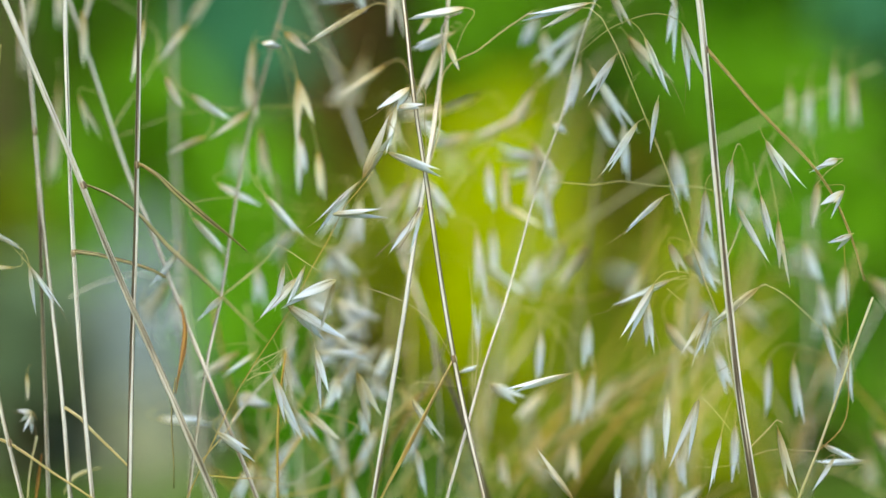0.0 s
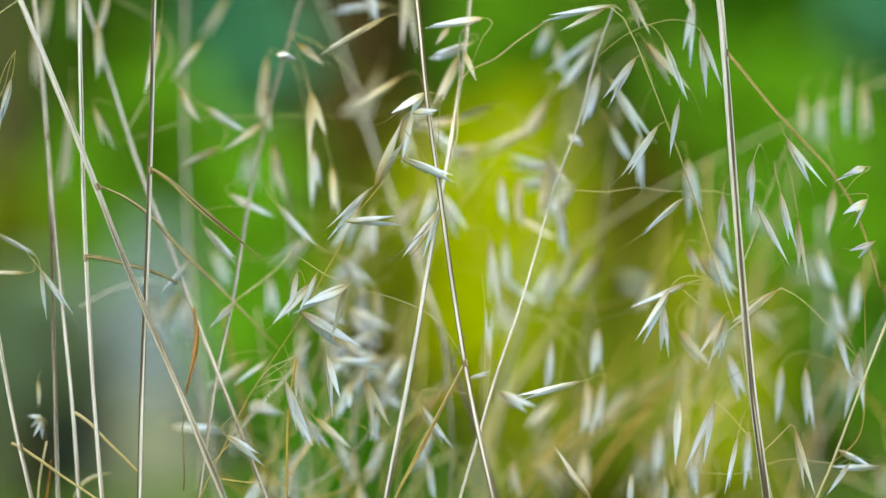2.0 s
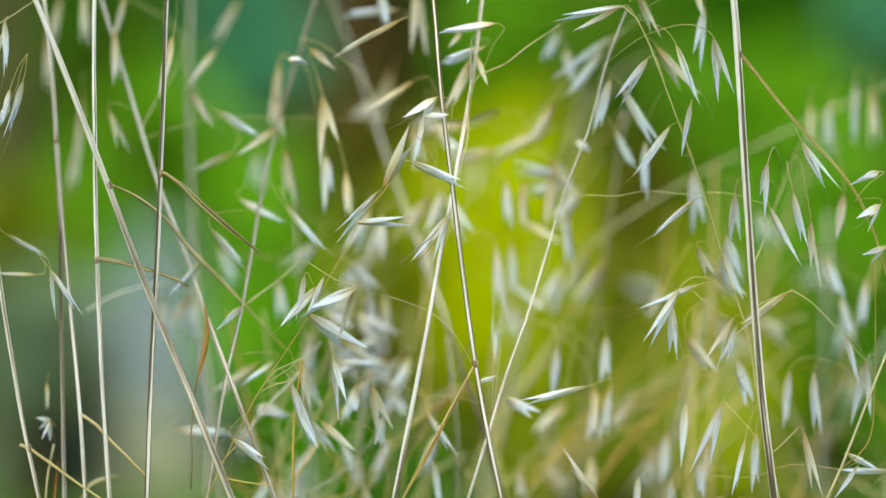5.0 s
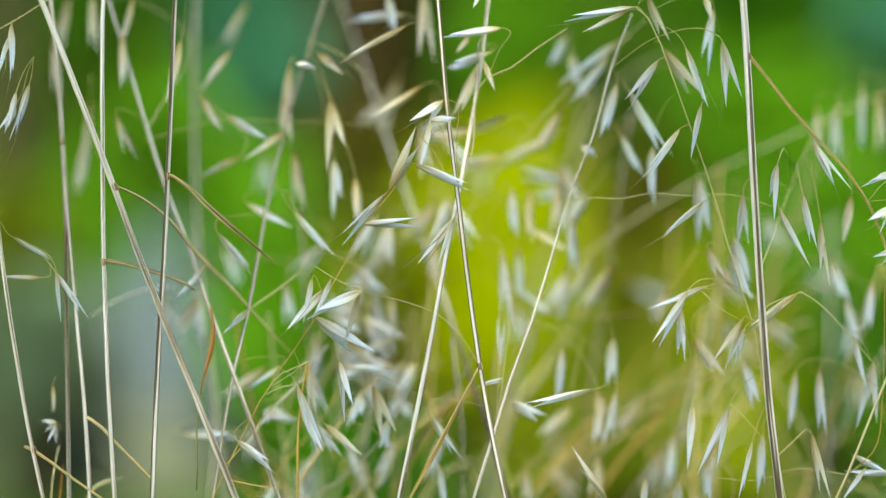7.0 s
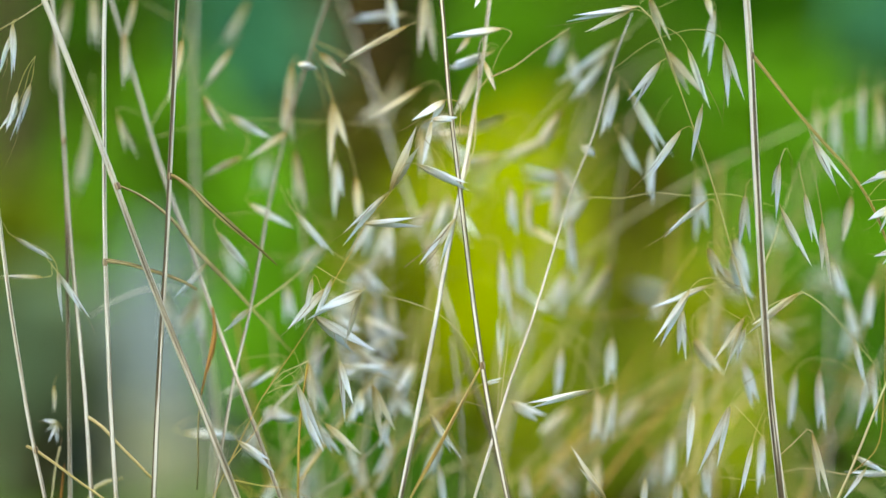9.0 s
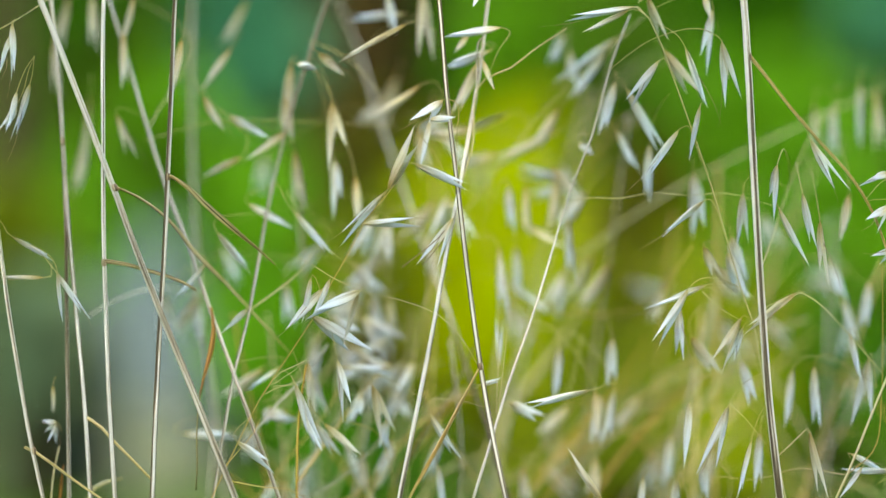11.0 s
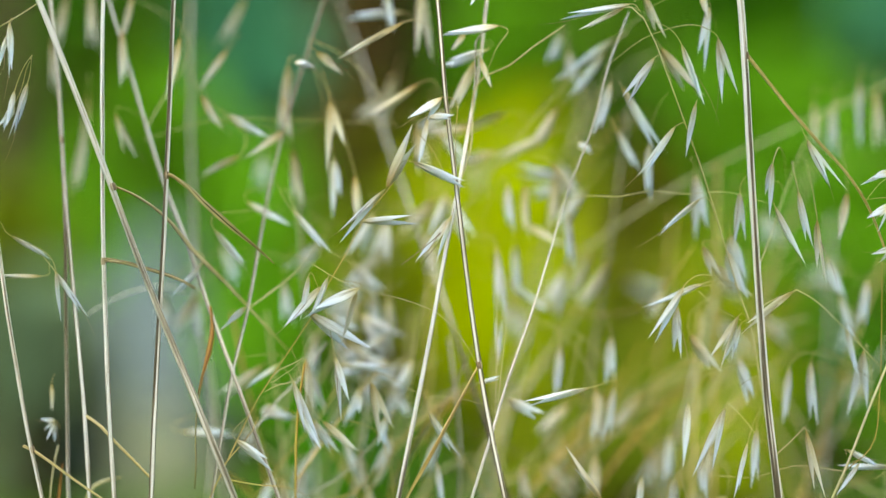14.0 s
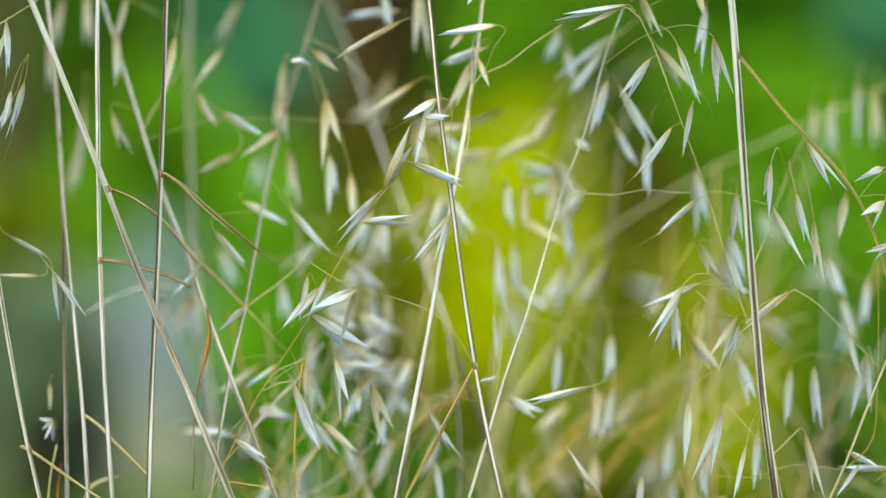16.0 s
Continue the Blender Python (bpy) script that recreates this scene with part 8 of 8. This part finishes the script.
gust((-0.0818, 0.0240, 0.4057),
     [-2.4, -2.1, -2.0, -2.0, -1.9, -1.5, -1.4, -1.4, -1.4, 0.3, 0.0, -0.3, -0.1, -0.4, -1.0, -0.3, -1.0, -0.9, -0.6, -1.1, -1.2, -1.6, -2.1, -1.0, -0.7],
     [1.8, 1.5, 1.2, 0.9, 0.9, 0.9, 1.2, 1.2, 1.2, 0.0, 0.0, 0.0, 0.3, 0.3, 0.9, 0.6, 0.9, 0.9, 0.9, 0.9, 1.2, 1.5, 1.2, 0.9, 0.3])
gust((-0.0561, 0.0360, 0.3614),
     [-2.8, -1.3, -1.7, -1.8, -1.4, -0.9, -0.2, -1.2, -1.4, 0.0, 0.0, 0.0, -0.1, 0.2, -0.1, -0.2, -1.0, -0.9, -0.6, -0.8, -0.3, -0.7, -1.1, -0.7, -0.7],
     [0.9, -0.8, -0.1, -0.7, 0.0, 0.6, 0.3, 0.3, 0.9, 0.3, 0.0, -0.3, -0.3, 0.0, 0.3, -0.4, -0.1, -0.4, -0.4, -0.7, 0.3, 0.6, 0.6, 0.0, -0.3])
gust((0.0481, 0.0500, 0.4130),
     [-2.5, -1.7, -1.4, -1.5, -0.4, -0.2, -0.5, -0.6, -1.1, 0.3, 0.0, 0.0, 0.2, -0.1, -0.7, -1.2, -2.4, -1.6, -1.2, -1.1, -0.6, -2.0, -2.1, -1.4, -1.0],
     [8.0, 7.9, 7.3, 5.8, 4.2, 2.6, 2.9, 1.6, 1.6, 0.7, 0.0, -0.6, -1.0, -1.6, -2.3, -2.7, -3.3, 0.2, 0.6, 0.9, 0.9, 0.3, 1.6, 2.2, 2.6])
gust((0.0445, 0.0440, 0.3623),
     [-0.9, -0.4, 0.2, -0.5, -0.1, 0.1, -0.5, 0.0, -0.8, 0.0, 0.0, -0.3, -0.1, -0.4, -0.7, -1.2, -1.4, -1.3, -0.9, -1.1, -0.3, -1.3, -1.1, -0.4, -0.7],
     [2.8, 2.4, 2.1, 1.9, 1.2, 1.3, 0.9, 1.6, 0.9, 0.0, 0.0, 0.0, 0.0, 0.3, 0.3, 0.6, 0.9, 0.9, 0.6, 0.6, 0.6, 0.9, 1.0, 0.6, 1.0])
gust((0.0577, 0.0440, 0.3475),
     [-0.6, -0.1, 0.5, -0.2, -0.1, 0.1, -0.5, 0.3, 0.5, 0.0, 0.0, -0.3, -0.4, -0.4, -0.7, -1.2, -1.4, -1.0, -0.9, -1.1, -0.3, -1.0, -0.2, 0.3, -0.4],
     [3.8, 4.0, 3.4, 2.2, 1.5, 1.9, 0.6, 1.3, 0.9, 0.3, 0.0, -0.3, -0.4, -0.7, -0.3, -0.1, 0.2, 0.6, 0.6, 0.3, 0.6, 0.6, 0.3, 0.9, 0.6])
gust((0.0664, 0.0480, 0.4424),
     [-3.2, -3.0, -2.7, -3.4, -0.4, -1.8, -1.5, -1.9, -2.4, 0.6, 0.0, 0.0, 0.2, -0.4, -1.0, -2.2, -3.7, -3.2, -2.2, -1.8, -0.9, -1.6, 0.8, -0.4, -1.7],
     [5.1, 6.0, 5.1, 3.8, 1.9, 2.9, 3.2, 3.2, 2.5, 0.0, 0.0, -0.3, -0.4, 0.0, 0.6, 2.2, 2.5, 2.2, 2.5, 1.6, 1.5, 2.5, 1.6, 1.6, 2.6])
gust((0.0639, 0.0340, 0.4604),
     [-7.3, -6.7, -5.8, -4.9, -3.3, -2.4, -1.5, -2.5, -2.4, 0.3, 0.0, 0.3, 0.8, 0.2, -0.1, -0.9, -2.6, -2.5, -1.9, -2.1, -1.9, -2.0, -2.1, -2.6, -3.3],
     [4.3, 4.6, 3.4, 2.8, 2.2, 1.9, 1.3, 1.6, 1.2, 0.6, 0.0, -0.3, 0.0, -0.3, 0.0, 0.9, 0.9, 0.6, 0.9, 0.6, 0.3, 1.6, 1.3, 1.2, 0.6])
gust((0.0968, 0.0500, 0.4257),
     [-2.2, -1.3, -1.1, -1.5, -0.4, 0.1, -0.2, -0.3, -0.8, 0.3, 0.0, 0.4, -0.1, -0.7, -1.0, -1.9, -2.4, -1.6, -1.2, -1.4, -0.6, -1.6, -1.1, -0.4, -0.4],
     [6.0, 6.6, 4.7, 5.1, 4.2, 2.6, 2.2, 2.5, 2.5, -1.0, 0.0, 0.0, -0.4, 0.0, 0.3, 1.2, 1.2, 1.5, 1.5, 0.2, 0.6, 2.5, 1.9, 0.9, 1.9])
gust((-0.0190, -0.0020, 0.4203),
     [-2.3, -2.7, -1.8, -1.6, -1.2, -0.8, -0.5, -1.1, -0.5, 0.0, 0.0, 0.0, 0.2, 0.2, -0.1, -0.6, -1.3, -0.9, -0.6, -1.1, -0.9, -1.3, -1.6, -0.9, -1.3],
     [0.6, 1.2, 0.3, 0.6, 0.3, 0.6, 0.0, 0.3, 0.3, 0.3, 0.0, -0.3, 0.0, 0.0, 0.0, 0.9, 1.5, 1.8, 1.5, 0.3, 0.6, 0.9, 0.9, 0.3, 0.0])
gust((-0.0286, 0.0020, 0.4088),
     [-6.3, -5.4, -4.5, -4.6, -4.3, -3.5, -2.6, -1.7, -2.6, -0.3, 0.0, 0.0, 0.2, 0.2, -0.1, -0.3, -1.3, -1.8, -0.9, -0.5, -0.3, -1.0, -0.5, -0.9, -1.0],
     [-0.6, 0.6, 0.0, -1.2, -1.5, -1.2, -1.5, 0.0, -0.9, 0.0, 0.0, -0.3, 0.0, 0.0, 0.0, 0.3, -0.3, -0.6, 0.3, 0.3, 0.6, 0.3, 0.9, 0.3, 0.3])
gust((0.0453, 0.0000, 0.3303),
     [-8.7, -8.6, -7.3, -4.9, -3.2, -3.3, -3.4, -3.2, -3.4, -0.0, 0.0, 0.1, -0.0, -0.4, -1.0, -3.0, -2.8, -2.5, -2.6, -2.6, -2.5, -2.5, -2.1, -0.8, -0.7],
     [-8.0, -7.2, -6.5, -5.2, -4.0, -3.5, -3.2, -3.2, -3.2, -0.6, 0.0, 0.0, 0.1, -0.4, -0.4, -1.2, -1.3, -1.3, -1.7, -1.7, -1.1, -1.7, -2.4, -2.2, -1.8])
gust((0.0637, 0.0460, 0.3622),
     [-3.2, -4.0, -2.4, -3.9, -3.1, -1.6, -1.5, -1.6, -2.1, 0.4, 0.0, -0.3, -0.2, -0.8, -1.0, 0.1, -2.5, -2.6, -1.6, -0.6, -0.3, -1.7, -1.8, -0.1, 0.1],
     [2.1, 3.8, 1.8, 2.2, 1.8, 1.5, 1.8, 1.6, 0.3, -0.6, 0.0, 0.0, 0.3, -0.0, -0.0, 0.1, 0.4, 1.3, 0.4, -0.2, 0.2, 1.3, -1.3, -0.5, 0.6])
gust((0.0603, 0.0450, 0.3307),
     [-3.2, -2.1, -1.6, -1.7, -1.4, -1.4, -1.8, -1.2, -1.7, 0.1, 0.0, 0.1, 0.2, -0.0, -0.6, -1.8, -2.5, -2.4, -1.8, -1.6, -0.3, -1.3, -0.1, 0.4, -0.7],
     [2.7, 5.9, 3.7, 1.1, 0.5, 2.2, 0.6, 2.2, -0.1, 0.0, 0.0, 0.0, 0.3, 0.2, -0.0, 0.1, -0.8, -0.4, -0.2, -0.4, 1.1, 0.2, 0.2, 0.6, 1.2])
gust((0.1367, 0.0260, 0.3468),
     [-2.5, -2.9, -0.7, -1.1, -1.3, -0.8, -1.5, -1.1, -0.8, 0.4, 0.0, 0.3, 0.2, -0.0, -0.4, -2.2, -3.3, -3.8, -2.4, -2.0, -2.8, -2.3, -1.1, -0.7, -1.1],
     [-2.0, -1.6, -0.6, -0.7, -1.9, 0.7, 1.6, 0.6, -1.3, -1.2, 0.0, -1.4, 0.1, 0.4, -0.0, 2.4, 3.5, 5.0, 0.0, 1.3, 2.9, 0.7, -0.7, -0.0, 0.6])
gust((0.1531, 0.0220, 0.3471),
     [-3.1, -3.0, -1.9, -1.7, -1.5, -0.7, -1.5, -0.7, -1.4, 0.2, 0.0, 0.1, 0.2, -0.0, -0.4, -2.0, -2.8, -3.2, -3.4, -1.4, -3.4, -2.9, -2.0, -0.9, -1.9],
     [4.4, 4.5, 5.3, 3.8, 2.2, 2.3, 3.8, 1.2, 0.4, 0.6, 0.0, -0.8, -0.3, -0.8, -1.2, 2.2, 3.5, 3.7, 5.6, -0.6, 5.0, 3.7, 3.2, 3.8, 4.1])
gust((0.0967, 0.0500, 0.4191),
     [-2.8, -1.5, -1.6, -1.8, -0.8, -0.2, -0.7, -0.5, -1.1, 0.4, 0.0, 0.1, -0.0, -0.4, -0.6, -2.0, -2.5, -2.2, -0.8, -1.4, -0.3, -1.3, -1.4, -0.7, -0.3],
     [8.5, 8.7, 6.5, 6.2, 6.3, 3.9, 4.2, 4.6, 4.6, 0.0, 0.0, -0.2, -0.3, -0.6, -0.7, 4.6, 4.3, 3.8, 0.6, 0.7, 0.9, 1.1, 4.8, 1.0, 1.5])
gust((0.0363, 0.0300, 0.3434),
     [-0.6, -0.4, 0.3, 0.2, -0.1, -0.1, -0.3, 0.1, -0.8, -0.3, 0.0, 0.1, -0.0, -0.0, -0.4, -0.6, -1.4, -1.3, -1.0, -0.8, -0.3, -1.1, -1.4, -0.7, -0.3],
     [3.1, 3.1, 2.4, 1.8, 1.6, 1.3, 0.6, 1.0, 0.6, 0.2, 0.0, -0.4, -0.1, -0.4, -0.4, -0.0, 0.3, 0.2, 0.7, 0.3, 0.3, 0.3, 1.2, 0.6, 0.6])
gust((-0.0188, 0.0150, 0.3343),
     [-0.6, -0.4, -0.0, -0.2, -0.1, 0.1, -0.7, -0.3, -0.8, -0.0, 0.0, -0.3, -0.2, -0.4, -0.8, -0.4, -1.8, -1.9, -1.4, -1.2, -0.7, -1.7, -1.1, -0.1, -0.9],
     [0.9, 0.7, 0.6, 0.3, 0.4, 0.7, -0.0, 0.4, 0.8, 0.4, 0.0, 0.0, 0.3, -0.0, 0.4, 0.6, 0.7, 0.7, 0.9, 0.9, 0.9, 1.3, 0.8, -0.2, -0.0])
gust((-0.0326, 0.0440, 0.4213),
     [-7.6, -8.0, -7.0, -6.2, -5.6, -4.4, -2.4, -2.2, -2.8, -0.3, 0.0, 0.1, 0.6, 0.6, 0.0, 0.1, -0.6, -1.1, -0.6, -0.2, 0.4, -0.3, -1.4, -0.9, -1.3],
     [6.1, 5.7, 4.1, 3.4, 2.6, 2.2, 1.0, 2.2, 1.8, 0.4, 0.0, -1.1, -0.3, 0.4, -0.7, 0.6, 0.2, 0.6, 0.2, 1.3, 0.0, 1.3, 4.6, 1.8, 1.0])
gust((0.0231, 0.0500, 0.3938),
     [-3.2, -3.7, -1.4, -1.6, -0.8, -0.6, -0.3, -1.4, -1.3, -0.1, 0.0, -0.3, -0.2, -0.4, -0.8, -1.6, -2.5, -2.4, -2.3, -2.3, -2.4, -3.0, -2.5, -1.1, -1.8],
     [1.1, 2.3, 1.2, 0.9, 1.2, 1.3, -0.1, 1.2, 0.6, 0.0, 0.0, 0.0, 0.3, -0.0, -0.0, 0.1, 0.9, 1.3, 1.3, 0.2, -0.2, 0.2, 1.2, -2.0, 1.9])
gust((0.1548, 0.0000, 0.4257),
     [-14.2, -14.2, -11.5, -7.5, -6.4, -7.0, -5.2, -5.0, -5.1, -0.4, 0.0, -0.3, -0.4, -0.6, -1.6, -1.4, -3.0, -2.9, -0.8, -2.6, 0.1, -0.7, -1.5, -1.4, -2.6],
     [2.5, 3.3, 3.0, 1.3, 0.6, -0.3, -0.0, -0.0, -0.2, -0.2, 0.0, -0.2, 0.1, -0.0, 0.4, 0.6, 0.9, 0.9, 0.7, -0.3, 0.3, 0.1, 0.4, 0.6, 1.8])
gust((0.1530, 0.0000, 0.4121),
     [-9.4, -10.2, -8.7, -6.1, -5.2, -5.2, -4.0, -4.0, -4.0, -0.2, 0.0, 0.9, 1.2, 0.7, 0.2, -1.2, -2.2, -2.3, -0.8, -2.2, 0.1, -0.7, -0.9, -1.2, -1.9],
     [3.3, 4.3, 3.0, 1.5, 1.0, 0.3, 0.6, 0.4, 0.4, 0.0, 0.0, -0.2, -0.3, -0.6, -0.0, 0.6, 0.7, 0.7, 0.7, 0.1, 0.7, 0.7, 1.2, 1.0, 1.6])
gust((-0.1174, 0.0450, 0.4400),
     [-8.7, -9.5, -7.1, -6.0, -6.2, -4.2, -2.2, -2.2, -2.1, -0.3, 0.0, 1.0, 1.7, 1.7, 0.2, 0.7, -1.0, -1.3, -1.0, -0.8, -0.1, -1.5, -2.4, -2.4, -1.8],
     [5.9, 6.5, 3.1, 2.8, 2.4, 1.9, 1.6, 2.2, 2.9, 0.8, 0.0, -0.6, -0.3, -0.6, 0.8, 0.8, 0.4, 0.4, 1.3, 2.6, 0.4, 2.1, 3.7, 3.1, 2.3])
gust((-0.0832, 0.0600, 0.4677),
     [-9.3, -8.7, -8.7, -7.8, -7.7, -6.2, -3.9, -2.9, -4.5, -1.6, 0.0, -0.1, 0.2, 0.2, 0.3, 0.3, -1.4, -1.1, -1.0, -1.2, -0.7, -1.5, -3.1, -2.4, -2.4],
     [6.2, 6.8, 4.2, 4.3, 1.4, 0.5, -0.9, 1.6, -0.7, 0.0, 0.0, 0.0, -1.0, -0.9, 0.6, 1.0, -0.0, 0.6, 0.0, 0.0, -0.4, 1.1, 2.9, 0.4, -0.0])
gust((0.0289, 0.0570, 0.4178),
     [-2.4, -1.8, -1.4, -1.6, -0.6, -0.6, -0.3, -1.0, -1.3, -0.1, 0.0, -0.3, -0.2, -0.9, -1.0, -1.6, -2.3, -2.0, -1.6, -1.2, -1.3, -2.4, -2.5, -1.4, -1.4],
     [8.3, 8.5, 8.0, 6.7, 3.7, 5.8, 2.5, 3.8, 5.0, 1.3, 0.0, 1.5, 0.3, 2.6, 2.5, 4.2, 5.8, 5.8, 4.7, 2.4, 2.4, 3.2, 4.2, 3.1, 4.3])


def motions():
    calm = np.mean(list(LEAN.values()), axis=0) * 0.6
    for ob in PLANTS:
        lean = LEAN.get(ob, calm)
        pivot = Matrix.Translation((ob.location.x, ob.location.y, BEND_HEIGHT))
        back = Matrix.Translation((0, 0, -BEND_HEIGHT))
        walk(ob, [(t, pivot @ Matrix.Rotation(a, 4, "Y") @ back) for t, a in zip(TIMES, lean)])
    places = np.array([g[0] for g in GUSTS])
    drift = np.array([g[1] for g in GUSTS])

    def breeze(b):
        gap = (places - np.array(b)) * np.array((1, 2.2, 1))
        weight = 1 / ((gap ** 2).sum(1) + 0.012 ** 2) ** 1.5
        return np.tensordot(weight / weight.sum(), drift, 1)

    for ob, owner, root, tip in SHOOTS:
        reach, home = tip - root, ob.location.copy()
        if reach.length < 0.018:
            continue
        move, root_x = breeze(tip), root.x - home.x
        rows = []
        for t, a, dx, dz in zip(TIMES, LEAN.get(owner, calm), move[0], move[1]):
            rx, rz = dx - a * (tip.z - BEND_HEIGHT), dz + a * (tip.x - root_x)
            swing = (rx * reach.z - rz * reach.x) / (reach.x ** 2 + reach.z ** 2)
            rows.append((t, Matrix.Translation(home) @ Matrix.Rotation(max(-0.1, min(0.1, swing)), 4, "Y")))
        walk(ob, rows)
    for ob, owner, b in SPIKELETS:
        move = breeze(b)
        home = ob.location.copy()
        rows = []
        for t, a, dx, dz in zip(TIMES, LEAN.get(owner, calm), move[0], move[1]):
            rx, rz = dx - a * (b.z - BEND_HEIGHT), dz + a * home.x
            swing = max(-0.12, min(0.12, rx * 6))
            rows.append((t, Matrix.Translation((home.x + rx, home.y, home.z + rz)) @ Matrix.Rotation(-swing, 4, "Y")))
        walk(ob, rows)


motions()
